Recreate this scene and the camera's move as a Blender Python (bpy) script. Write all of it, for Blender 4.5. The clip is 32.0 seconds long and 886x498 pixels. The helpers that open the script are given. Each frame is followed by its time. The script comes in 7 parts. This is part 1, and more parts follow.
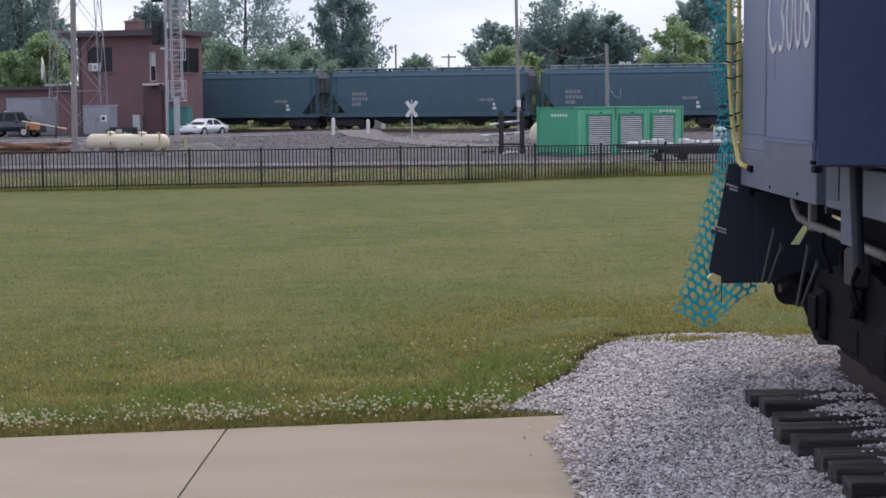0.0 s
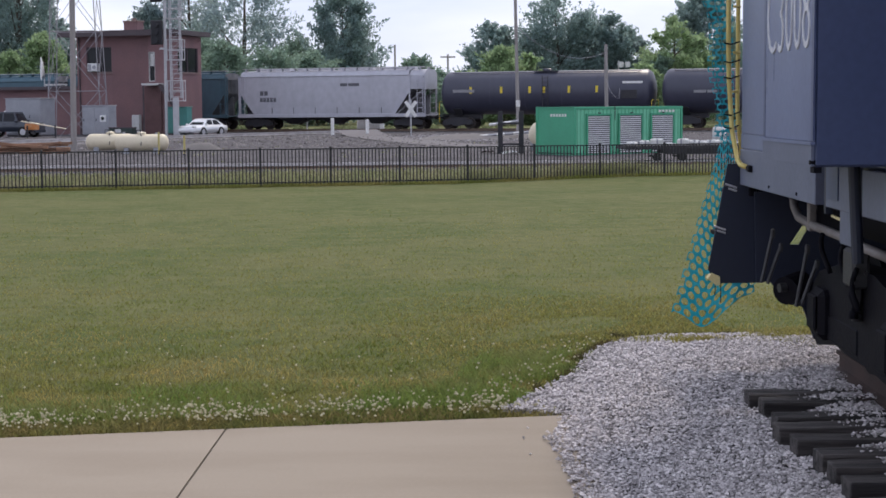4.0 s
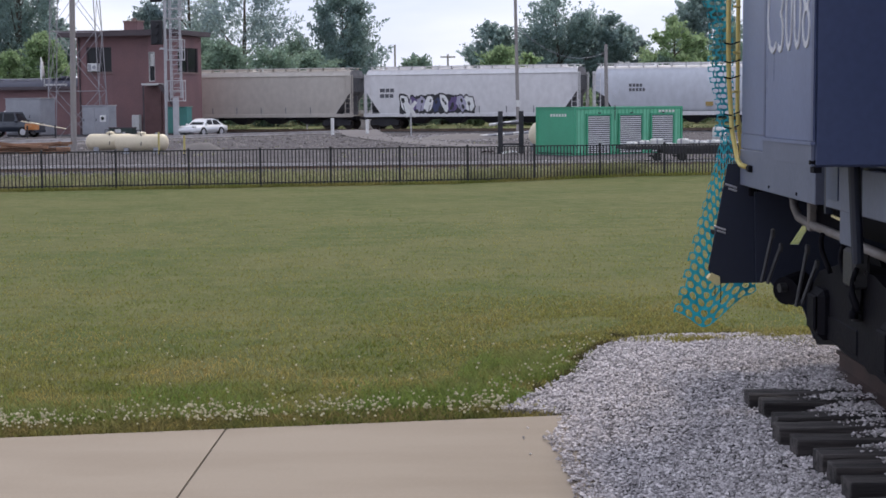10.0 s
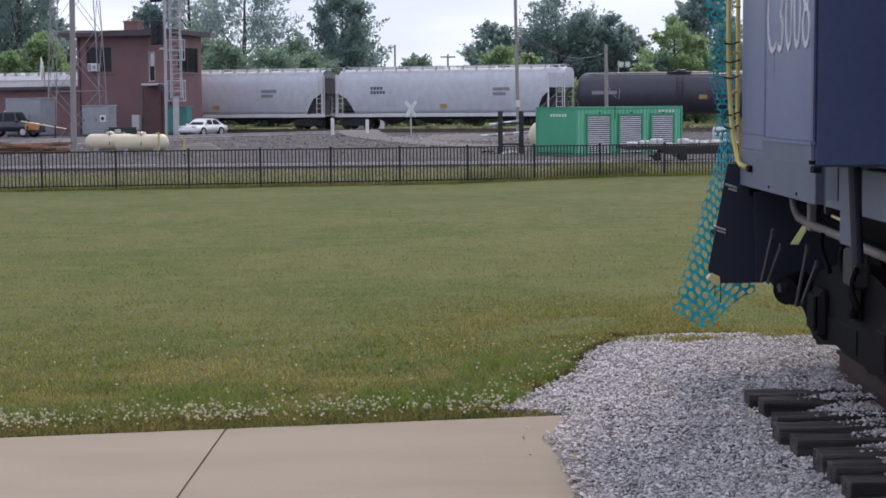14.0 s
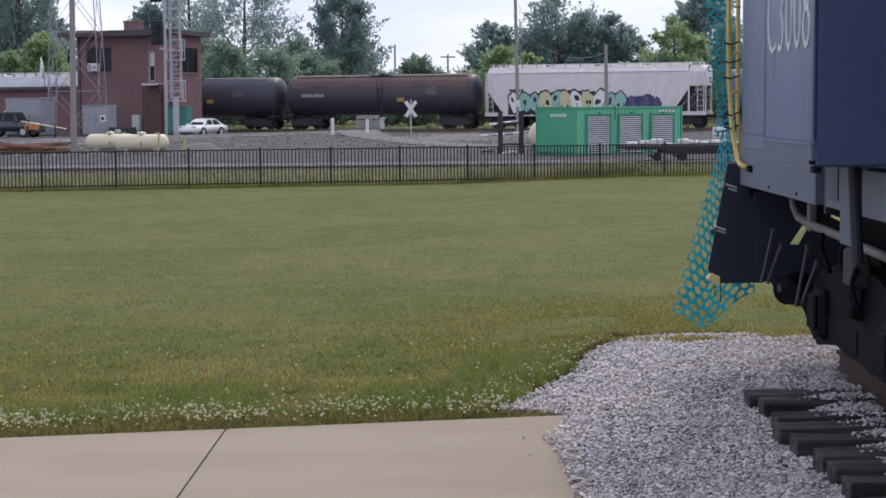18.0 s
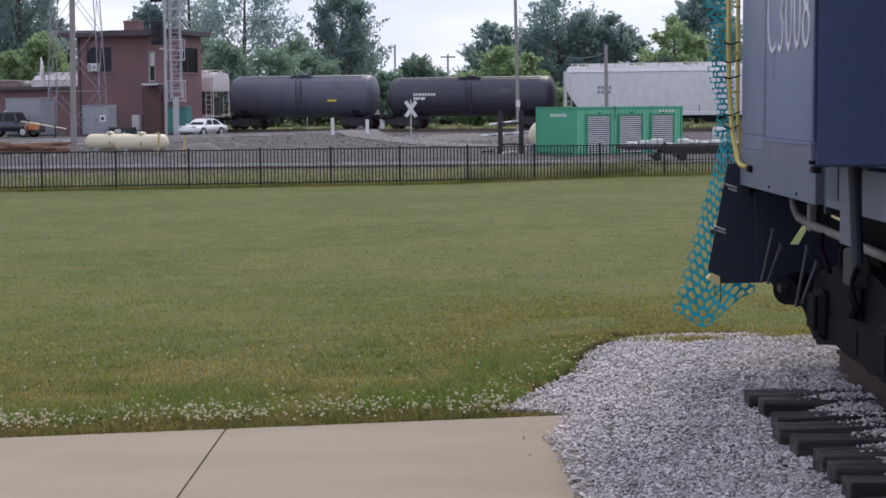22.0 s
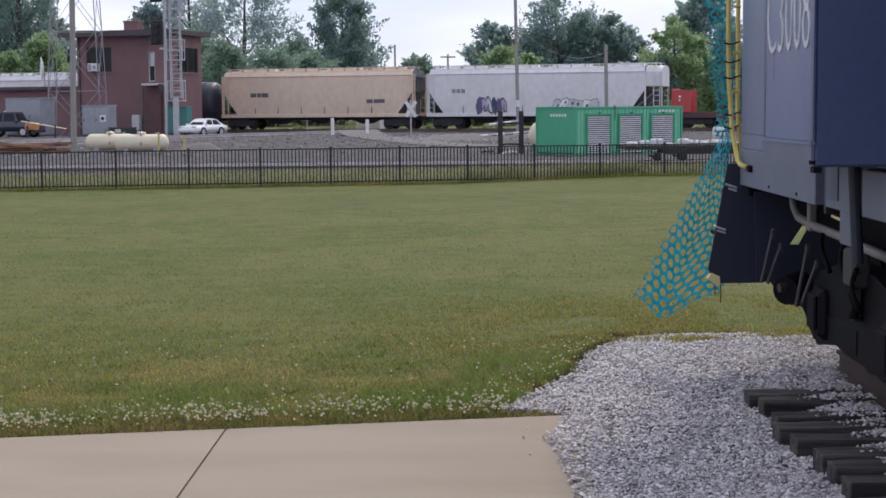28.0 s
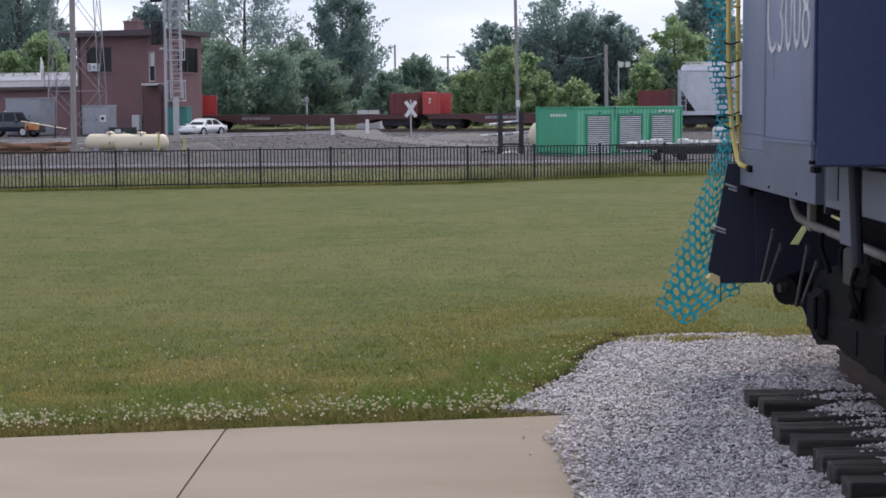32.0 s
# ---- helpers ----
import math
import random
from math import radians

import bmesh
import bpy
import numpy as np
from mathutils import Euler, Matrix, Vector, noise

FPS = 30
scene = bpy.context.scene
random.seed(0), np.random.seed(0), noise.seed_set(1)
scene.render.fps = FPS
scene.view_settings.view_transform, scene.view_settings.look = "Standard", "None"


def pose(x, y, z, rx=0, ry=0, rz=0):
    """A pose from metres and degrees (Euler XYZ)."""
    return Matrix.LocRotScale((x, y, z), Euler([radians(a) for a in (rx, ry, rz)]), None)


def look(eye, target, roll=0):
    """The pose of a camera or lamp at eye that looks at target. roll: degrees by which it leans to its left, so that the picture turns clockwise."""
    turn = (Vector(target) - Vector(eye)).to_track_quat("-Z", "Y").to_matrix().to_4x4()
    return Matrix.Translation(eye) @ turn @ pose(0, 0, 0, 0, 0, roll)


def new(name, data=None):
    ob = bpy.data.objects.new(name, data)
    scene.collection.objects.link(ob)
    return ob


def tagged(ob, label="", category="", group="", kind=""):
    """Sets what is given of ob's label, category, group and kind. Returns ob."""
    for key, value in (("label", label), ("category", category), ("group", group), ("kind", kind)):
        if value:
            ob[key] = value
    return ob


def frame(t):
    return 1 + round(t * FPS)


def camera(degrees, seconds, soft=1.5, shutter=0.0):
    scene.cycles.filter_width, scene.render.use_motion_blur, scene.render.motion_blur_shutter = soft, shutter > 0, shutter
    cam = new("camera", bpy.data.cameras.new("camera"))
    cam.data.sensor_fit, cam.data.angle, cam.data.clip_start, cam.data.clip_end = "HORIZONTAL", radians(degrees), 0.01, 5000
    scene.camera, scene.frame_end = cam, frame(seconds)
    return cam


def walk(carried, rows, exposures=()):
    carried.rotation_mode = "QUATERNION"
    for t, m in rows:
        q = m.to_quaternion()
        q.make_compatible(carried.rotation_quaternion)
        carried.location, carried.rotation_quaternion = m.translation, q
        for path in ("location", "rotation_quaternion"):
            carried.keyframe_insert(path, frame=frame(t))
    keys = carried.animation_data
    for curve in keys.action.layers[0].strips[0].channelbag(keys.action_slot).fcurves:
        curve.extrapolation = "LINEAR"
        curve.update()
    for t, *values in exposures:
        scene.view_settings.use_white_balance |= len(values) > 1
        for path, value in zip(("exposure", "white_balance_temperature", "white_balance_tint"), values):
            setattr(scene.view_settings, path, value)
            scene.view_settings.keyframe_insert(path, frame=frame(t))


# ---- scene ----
# Camera: hand-held on the walk, almost still, with a tiny settling of the heading
def eye_pose(extra):
    return pose(0, 0, 2.15, 90 - 5.074, 0, 0.466 + extra) @ pose(0, 0, 0, 0, 0, -0.458)


cam = camera(31, 32.0, soft=1.6)
walk(cam, [(0, eye_pose(0.03)), (2.6, eye_pose(0.03)), (4.0, eye_pose(0.0)), (32.0, eye_pose(0.0))], exposures=[(0, 0.0), (32, 0.0)])

# World: bright, thinly overcast summer sky with soft cloud structure
world = bpy.data.worlds.new("sky")
scene.world = world
world.use_nodes = True
wn, wl = world.node_tree.nodes, world.node_tree.links
wn.clear()
w_out = wn.new("ShaderNodeOutputWorld")
w_bg = wn.new("ShaderNodeBackground")
w_sky = wn.new("ShaderNodeTexSky")
w_sky.sky_type, w_sky.sun_disc = "NISHITA", False
w_sky.sun_elevation, w_sky.sun_rotation = radians(50), radians(22.4)
w_gain = wn.new("ShaderNodeVectorMath")
w_gain.operation = "SCALE"
w_gain.inputs["Scale"].default_value = 0.10
w_coord = wn.new("ShaderNodeTexCoord")
w_map = wn.new("ShaderNodeMapping")
w_map.inputs["Scale"].default_value = (1.0, 1.0, 3.5)
w_noise = wn.new("ShaderNodeTexNoise")
w_noise.inputs["Scale"].default_value = 3.2
w_noise.inputs["Detail"].default_value = 6.0
w_ramp = wn.new("ShaderNodeValToRGB")
w_ramp.color_ramp.elements[0].position, w_ramp.color_ramp.elements[0].color = 0.36, (0.77, 0.845, 1.10, 1)
w_ramp.color_ramp.elements[1].position, w_ramp.color_ramp.elements[1].color = 0.60, (1.07, 1.10, 1.26, 1)
w_mix = wn.new("ShaderNodeMix")
w_mix.data_type = "RGBA"
w_mix.inputs[0].default_value = 0.85
wl.new(w_coord.outputs["Generated"], w_map.inputs["Vector"])
wl.new(w_map.outputs["Vector"], w_noise.inputs["Vector"])
wl.new(w_noise.outputs["Fac"], w_ramp.inputs["Fac"])
wl.new(w_sky.outputs["Color"], w_gain.inputs[0])
wl.new(w_gain.outputs["Vector"], w_mix.inputs[6])
wl.new(w_ramp.outputs["Color"], w_mix.inputs[7])
wl.new(w_mix.outputs[2], w_bg.inputs["Color"])
w_bg.inputs["Strength"].default_value = 1.0
wl.new(w_bg.outputs["Background"], w_out.inputs["Surface"])

sun_data = bpy.data.lights.new("sun", "SUN")
sun_data.energy, sun_data.angle, sun_data.color = 2.45, radians(5), (1.0, 0.88, 0.77)
sun = new("sun", sun_data)
sun.matrix_world = look((14, 34, 44), (0, 0, 0))
# ---- materials ----
MATS = {}


def mat(name, col, rough=0.6, metal=0.0, col2=None, scale=3.0, grain=60.0, amount=0.5, bump=0.15, island=0.0, vary=0.0, spec=0.5, stretch=(1, 1, 1), coat=0.0, thin=0.0):
    """A worn surface: broad stains of col2 over col, fine grain and relief, and a shift of value from piece to piece."""
    if name in MATS:
        return MATS[name]
    m = bpy.data.materials.new(name)
    m.use_nodes = True
    n, l = m.node_tree.nodes, m.node_tree.links
    b = n["Principled BSDF"]
    b.inputs["Roughness"].default_value = rough
    b.inputs["Metallic"].default_value = metal
    b.inputs["Specular IOR Level"].default_value = spec
    b.inputs["Coat Weight"].default_value = coat
    co = n.new("ShaderNodeTexCoord")
    mp = n.new("ShaderNodeMapping")
    mp.inputs["Scale"].default_value = stretch
    l.new(co.outputs["Object"], mp.inputs["Vector"])
    big = n.new("ShaderNodeTexNoise")
    big.inputs["Scale"].default_value, big.inputs["Detail"].default_value = scale, 5.0
    fine = n.new("ShaderNodeTexNoise")
    fine.inputs["Scale"].default_value, fine.inputs["Detail"].default_value = grain, 4.0
    for t in (big, fine):
        l.new(mp.outputs["Vector"], t.inputs["Vector"])
    ramp = n.new("ShaderNodeValToRGB")
    ramp.color_ramp.elements[0].position, ramp.color_ramp.elements[1].position = 0.38, 0.68
    l.new(big.outputs["Fac"], ramp.inputs["Fac"])
    mul = n.new("ShaderNodeMath")
    mul.operation = "MULTIPLY"
    mul.inputs[1].default_value = amount
    l.new(ramp.outputs["Color"], mul.inputs[0])
    mix = n.new("ShaderNodeMix")
    mix.data_type = "RGBA"
    c2 = col2 or tuple(c * 0.72 for c in col)
    mix.inputs[6].default_value, mix.inputs[7].default_value = (*col, 1), (*c2, 1)
    l.new(mul.outputs[0], mix.inputs[0])
    hsv = n.new("ShaderNodeHueSaturation")
    l.new(mix.outputs[2], hsv.inputs["Color"])
    val = n.new("ShaderNodeMapRange")
    val.inputs["To Min"].default_value, val.inputs["To Max"].default_value = 0.82, 1.18
    l.new(fine.outputs["Fac"], val.inputs["Value"])
    last = val.outputs["Result"]
    for share, kind in ((island, "g"), (vary, "o")):
        if share:
            src = n.new("ShaderNodeNewGeometry").outputs["Random Per Island"] if kind == "g" else n.new("ShaderNodeObjectInfo").outputs["Random"]
            r = n.new("ShaderNodeMapRange")
            r.inputs["To Min"].default_value, r.inputs["To Max"].default_value = 1 - share, 1 + share
            l.new(src, r.inputs["Value"])
            p = n.new("ShaderNodeMath")
            p.operation = "MULTIPLY"
            l.new(last, p.inputs[0])
            l.new(r.outputs["Result"], p.inputs[1])
            last = p.outputs[0]
    l.new(last, hsv.inputs["Value"])
    l.new(hsv.outputs["Color"], b.inputs["Base Color"])
    if bump:
        bp = n.new("ShaderNodeBump")
        bp.inputs["Strength"].default_value, bp.inputs["Distance"].default_value = bump, 0.02
        l.new(fine.outputs["Fac"], bp.inputs["Height"])
        l.new(bp.outputs["Normal"], b.inputs["Normal"])
    if thin:
        tr = n.new("ShaderNodeBsdfTranslucent")
        sh = n.new("ShaderNodeMixShader")
        sh.inputs[0].default_value = thin
        l.new(hsv.outputs["Color"], tr.inputs["Color"])
        l.new(b.outputs["BSDF"], sh.inputs[1])
        l.new(tr.outputs["BSDF"], sh.inputs[2])
        l.new(sh.outputs["Shader"], n["Material Output"].inputs["Surface"])
    MATS[name] = m
    return m


# ---- building blocks ----
def thing(name, m, label, category, group="", kind=""):
    ob = new(name)
    ob.empty_display_size = 0.2
    ob.matrix_basis = m
    return tagged(ob, label, category, group, kind)


def finish(bm, name, material, smooth=False):
    me = bpy.data.meshes.new(name)
    bmesh.ops.recalc_face_normals(bm, faces=bm.faces)
    bm.to_mesh(me)
    bm.free()
    if smooth:
        me.shade_smooth()
    me.materials.append(material)
    return me


def part(name, bm, material, parent, label="", smooth=False):
    """One mesh object under a thing or a part."""
    ob = new(name, finish(bm, name, material, smooth))
    ob.parent = parent
    return tagged(ob, label)


def solo(name, bm, material, label, category, m=None, group="", kind="", smooth=False):
    ob = new(name, finish(bm, name, material, smooth))
    if m is not None:
        ob.matrix_basis = m
    return tagged(ob, label, category, group, kind)


def raw(name, verts, faces, material, smooth=False):
    """A mesh from arrays, for what has too many pieces for bmesh."""
    me = bpy.data.meshes.new(name)
    me.from_pydata(np.asarray(verts).tolist(), [], np.asarray(faces).tolist())
    me.materials.append(material)
    if smooth:
        me.shade_smooth()
    return me


def box(x0, x1, y0, y1, z0, z1, bevel=0.0, bm=None, m=None):
    fresh = bmesh.new()
    bmesh.ops.create_cube(fresh, size=1.0)
    for v in fresh.verts:
        v.co = Vector((x0 + (v.co.x + 0.5) * (x1 - x0), y0 + (v.co.y + 0.5) * (y1 - y0), z0 + (v.co.z + 0.5) * (z1 - z0)))
    if bevel:
        bmesh.ops.bevel(fresh, geom=list(fresh.edges), offset=bevel, segments=1, affect="EDGES")
    return merge(bm, fresh, m)


def merge(bm, fresh, m=None):
    if m is not None:
        fresh.transform(m)
    if bm is None:
        return fresh
    me = bpy.data.meshes.new("temp")
    fresh.to_mesh(me)
    fresh.free()
    bm.from_mesh(me)
    bpy.data.meshes.remove(me)
    return bm


def rod(p, q, r, seg=8, bm=None, r2=None):
    """A round bar from p to q."""
    p, q = Vector(p), Vector(q)
    fresh = bmesh.new()
    bmesh.ops.create_cone(fresh, cap_ends=True, segments=seg, radius1=r, radius2=r if r2 is None else r2, depth=(q - p).length)
    fresh.transform(Matrix.Translation((p + q) / 2) @ (q - p).to_track_quat("Z", "Y").to_matrix().to_4x4())
    return merge(bm, fresh)


def pipe(points, r, seg=8, bm=None):
    """A bent round bar through the points."""
    bm = bm or bmesh.new()
    pts = [Vector(p) for p in points]
    rings = []
    for i, p in enumerate(pts):
        d = (pts[min(i + 1, len(pts) - 1)] - pts[max(i - 1, 0)]).normalized()
        side = d.orthogonal().normalized() if not rings else (rings[-1][1] - d * rings[-1][1].dot(d)).normalized()
        up = d.cross(side)
        ring = [bm.verts.new(p + r * (math.cos(a) * side + math.sin(a) * up)) for a in (2 * math.pi * k / seg for k in range(seg))]
        rings.append((ring, side))
    for (a, _), (b, _) in zip(rings, rings[1:]):
        for k in range(seg):
            bm.faces.new((a[k], a[(k + 1) % seg], b[(k + 1) % seg], b[k]))
    bm.faces.new(rings[0][0][::-1])
    bm.faces.new(rings[-1][0])
    return bm


def slab(outline, z0, z1, bm=None, axis="z"):
    """A flat plate: an outline of (a, b) pairs thickened along an axis."""
    fresh = bmesh.new()
    place = {"z": lambda a, b, c: (a, b, c), "y": lambda a, b, c: (a, c, b), "x": lambda a, b, c: (c, a, b)}[axis]
    lo = [fresh.verts.new(place(a, b, z0)) for a, b in outline]
    hi = [fresh.verts.new(place(a, b, z1)) for a, b in outline]
    fresh.faces.new(lo[::-1])
    fresh.faces.new(hi)
    k = len(lo)
    for i in range(k):
        fresh.faces.new((lo[i], lo[(i + 1) % k], hi[(i + 1) % k], hi[i]))
    return merge(bm, fresh)


def turned(profile, seg=20, bm=None, m=None, axis="x"):
    """A body turned about an axis from (along, radius) pairs."""
    fresh = bmesh.new()
    rings = []
    for a, r in profile:
        if r < 1e-4:
            rings.append([fresh.verts.new((a, 0, 0) if axis == "x" else (0, 0, a))])
        else:
            ring = []
            for k in range(seg):
                t = 2 * math.pi * k / seg
                c, s = r * math.cos(t), r * math.sin(t)
                ring.append(fresh.verts.new((a, c, s) if axis == "x" else (c, s, a)))
            rings.append(ring)
    for a, b in zip(rings, rings[1:]):
        for k in range(seg):
            q = [a[k % len(a)], a[(k + 1) % len(a)], b[(k + 1) % len(b)], b[k % len(b)]]
            q = [v for i, v in enumerate(q) if v not in q[:i]]
            if len(q) > 2:
                fresh.faces.new(q)
    for ring, flip in ((rings[0], True), (rings[-1], False)):
        if len(ring) > 1:
            fresh.faces.new(ring[::-1] if flip else ring)
    return merge(bm, fresh, m)


def text_mesh(words, size, material, parent=None, m=None, name="lettering", depth=0.004, thin=0.0):
    """Lettering in the built-in font, as a mesh."""
    cu = bpy.data.curves.new(name, "FONT")
    cu.body, cu.size, cu.extrude, cu.resolution_u = words, size, depth, 3
    cu.offset = thin
    cu.align_x, cu.align_y = "CENTER", "CENTER"
    tmp = new(name, cu)
    bpy.context.view_layer.update()
    me = bpy.data.meshes.new_from_object(tmp.evaluated_get(bpy.context.evaluated_depsgraph_get()))
    bpy.data.objects.remove(tmp)
    me.materials.append(material)
    ob = new(name, me)
    ob.parent = parent
    if m is not None:
        ob.matrix_basis = m
    return ob
# ---- ground ----
FENCE = lambda x: 45.52 + 0.2155 * x          # line of the iron fence
TRAIN = lambda x: 123.2 - 0.316 * x           # centre line of the far main track
RUN = math.degrees(math.atan(-0.316))         # heading of that track


def ground_z(x, y):
    """Level lawn with a low swell along the eastern fence, then a slight rise to the railway."""
    swell = 0.13 * min(max(x / 5, 0.0), 1.0) * math.exp(-((y - FENCE(x) - 0.3) / 2.4) ** 2)
    return -0.02 + swell + 0.30 * min(max((y - 52) / 55, 0.0), 1.0)


def ground_material():
    m = bpy.data.materials.new("ground")
    m.use_nodes = True
    n, l = m.node_tree.nodes, m.node_tree.links
    b = n["Principled BSDF"]
    b.inputs["Roughness"].default_value = 0.95
    b.inputs["Specular IOR Level"].default_value = 0.15
    co = n.new("ShaderNodeTexCoord")
    sep = n.new("ShaderNodeSeparateXYZ")
    l.new(co.outputs["Object"], sep.inputs["Vector"])

    def noise_at(scale, detail=5.0, stretch=(1, 1, 1)):
        t = n.new("ShaderNodeTexNoise")
        t.inputs["Scale"].default_value, t.inputs["Detail"].default_value = scale, detail
        mp = n.new("ShaderNodeMapping")
        mp.inputs["Scale"].default_value = stretch
        l.new(co.outputs["Object"], mp.inputs["Vector"])
        l.new(mp.outputs["Vector"], t.inputs["Vector"])
        return t.outputs["Fac"]

    def mathop(op, a, c):
        k = n.new("ShaderNodeMath")
        k.operation = op
        for i, v in enumerate((a, c)):
            if isinstance(v, (int, float)):
                k.inputs[i].default_value = v
            else:
                l.new(v, k.inputs[i])
        return k.outputs[0]

    def blend(f, a, c):
        k = n.new("ShaderNodeMix")
        k.data_type = "RGBA"
        l.new(f, k.inputs[0])
        for i, v in ((6, a), (7, c)):
            if isinstance(v, tuple):
                k.inputs[i].default_value = (*v, 1)
            else:
                l.new(v, k.inputs[i])
        return k.outputs[2]

    def step(v, lo, hi):
        k = n.new("ShaderNodeMapRange")
        k.inputs["From Min"].default_value, k.inputs["From Max"].default_value = lo, hi
        l.new(v, k.inputs["Value"])
        return k.outputs["Result"]

    grass = blend(step(noise_at(0.55, 6.0, (0.5, 0.55, 1)), 0.40, 0.60), (0.057, 0.084, 0.020), (0.103, 0.111, 0.039))
    grass = blend(step(noise_at(2.6, 5.0, (0.6, 0.8, 1)), 0.45, 0.70), grass, (0.121, 0.127, 0.049))
    grass = blend(step(noise_at(3.4, 5.0, (0.7, 0.9, 1)), 0.54, 0.70), grass, (0.050, 0.072, 0.018))
    grass = blend(step(noise_at(14.0), 0.40, 0.85), grass, (0.143, 0.143, 0.061))
    stone = blend(step(noise_at(0.30), 0.42, 0.60), (0.078, 0.073, 0.081), (0.115, 0.108, 0.118))
    stone = blend(step(noise_at(1.6), 0.45, 0.60), stone, (0.056, 0.052, 0.057))
    stone = blend(step(noise_at(6.0), 0.50, 0.64), stone, (0.128, 0.121, 0.130))
    weeds = blend(step(noise_at(0.8), 0.40, 0.60), (0.105, 0.105, 0.050), (0.170, 0.152, 0.105))
    past_fence = mathop("SUBTRACT", sep.outputs["Y"], mathop("ADD", mathop("MULTIPLY", sep.outputs["X"], 0.2155), 45.52))
    past_fence = mathop("ADD", past_fence, mathop("MULTIPLY", mathop("SUBTRACT", noise_at(0.6), 0.5), 5.0))
    past_train = mathop("ADD", sep.outputs["Y"], mathop("MULTIPLY", sep.outputs["X"], 0.316))
    c = blend(step(past_fence, 0.5, 1.5), grass, weeds)
    c = blend(step(past_fence, 8.0, 11.0), c, stone)
    c = blend(step(past_train, 131.0, 134.0), c, (0.125, 0.135, 0.060))
    l.new(c, b.inputs["Base Color"])
    bp = n.new("ShaderNodeBump")
    bp.inputs["Strength"].default_value, bp.inputs["Distance"].default_value = 0.6, 0.05
    l.new(noise_at(24.0), bp.inputs["Height"])
    l.new(bp.outputs["Normal"], b.inputs["Normal"])
    return m


def build_ground():
    bm = bmesh.new()
    ys = [-400, -60, -10, 0, 5, 8, 10, 12, 15, 20, 28, 36, *range(40, 56), 60, 70, 80, 90, 100, 107, 115, 130, 180, 300, 900, 3000]
    xs = [-3000, -600, -150, -60, -30, -15, -6, *range(0, 16), 20, 30, 60, 150, 600, 3000]
    grid = [[bm.verts.new((x, y, ground_z(x, y))) for x in xs] for y in ys]
    for a, b in zip(grid, grid[1:]):
        for i in range(len(xs) - 1):
            bm.faces.new((a[i], a[i + 1], b[i + 1], b[i]))
    solo("ground", bm, ground_material(), "mown lawn that gives way to cinder and ballast by the tracks", "ground", kind="structure")


CONCRETE = mat("concrete", (0.274, 0.231, 0.182), 0.85, col2=(0.215, 0.176, 0.134), scale=1.2, grain=90, amount=0.6, bump=0.08, vary=0.04, stretch=(0.5, 1.6, 1))
EDGE = lambda x: 10.887 + 0.1733 * x          # far edge of the concrete walk


def build_walk():
    walkway = thing("pavement", pose(0, 0, 0), "pale concrete walk in large slabs with tooled joints", "pavement", kind="structure")
    joints = [-8.74, -6.35, -3.955, -1.56, 0.835]
    for a, b in zip(joints, joints[1:]):
        lo, hi = a + 0.007, b - 0.007
        for y0, y1 in ((-6, 1.4), (1.41, 99)):
            top = (lambda x: EDGE(x)) if y1 > 50 else (lambda x: y1)
            bm = slab([(lo, y0), (hi, y0), (hi, top(hi)), (lo, top(lo))], -0.09, 0.0)
            part("slab", bm, CONCRETE, walkway)
    for a in joints[1:-1]:
        part("joint_filler", slab([(a - 0.008, -6), (a + 0.008, -6), (a + 0.008, EDGE(a)), (a - 0.008, EDGE(a))], -0.05, -0.010), mat("joint_soil", (0.035, 0.028, 0.022), 0.95), walkway)


STONE = mat("crushed_limestone", (0.545, 0.508, 0.515), 0.9, col2=(0.37, 0.342, 0.348), scale=6, grain=120, amount=0.7, bump=0.2, island=0.55)
GRAVEL_LEFT = [(4.0, 0.55), (8.6, 0.67), (9.9, 0.63), (10.15, 0.57), (10.7, 0.70), (11.05, 0.74), (11.2, 0.29), (11.7, 0.52), (12.7, 0.93), (13.55, 1.10), (14.1, 1.27), (14.5, 1.46), (14.72, 1.66), (14.84, 2.10), (14.86, 3.6)]


TIE_ENDS = [(11.20, 2.05, 0.0), (10.85, 2.09, 0.012), (10.26, 2.06, 0.0), (9.95, 2.01, -0.004), (9.60, 2.045, 0.01), (9.19, 2.10, 0.006), (8.91, 2.115, -0.006), (8.47, 2.09, 0.0)]     # place along the track, near end, rise
TIE_ENDS += [(8.0 - 0.53 * k, 2.06 + 0.02 * (k % 3), 0.0) for k in range(25)]
TIES = [t[0] for t in TIE_ENDS]


def gravel_edge(y):
    pts = GRAVEL_LEFT
    if y <= pts[0][0]:
        return pts[0][1]
    for (a, p), (b, q) in zip(pts, pts[1:]):
        if y <= b:
            return p + (q - p) * (y - a) / (b - a)
    return 99.0


def gravel_height(x, y):
    inside = max(x - gravel_edge(y), 0.0)
    far = max(min((14.86 - y) / 0.8, 1.0), 0.0)
    bank = 0.03 * min(inside / 0.8, 1.0) * far
    fill = 0.104 * min(max((x - 2.20) / 0.42, 0.0), 1.0) * min(max((13.6 - y) / 0.8, 0.0), 1.0)
    far_bank = 0.045 * min(max((y - 11.2) / 0.5, 0.0), 1.0) * min(max((x - 1.9) / 0.4, 0.0), 1.0) * far
    return 0.010 + bank * (0.35 + 0.65 * min(max((y - 11.3) / 0.8, 0.0), 1.0)) + max(fill, far_bank)


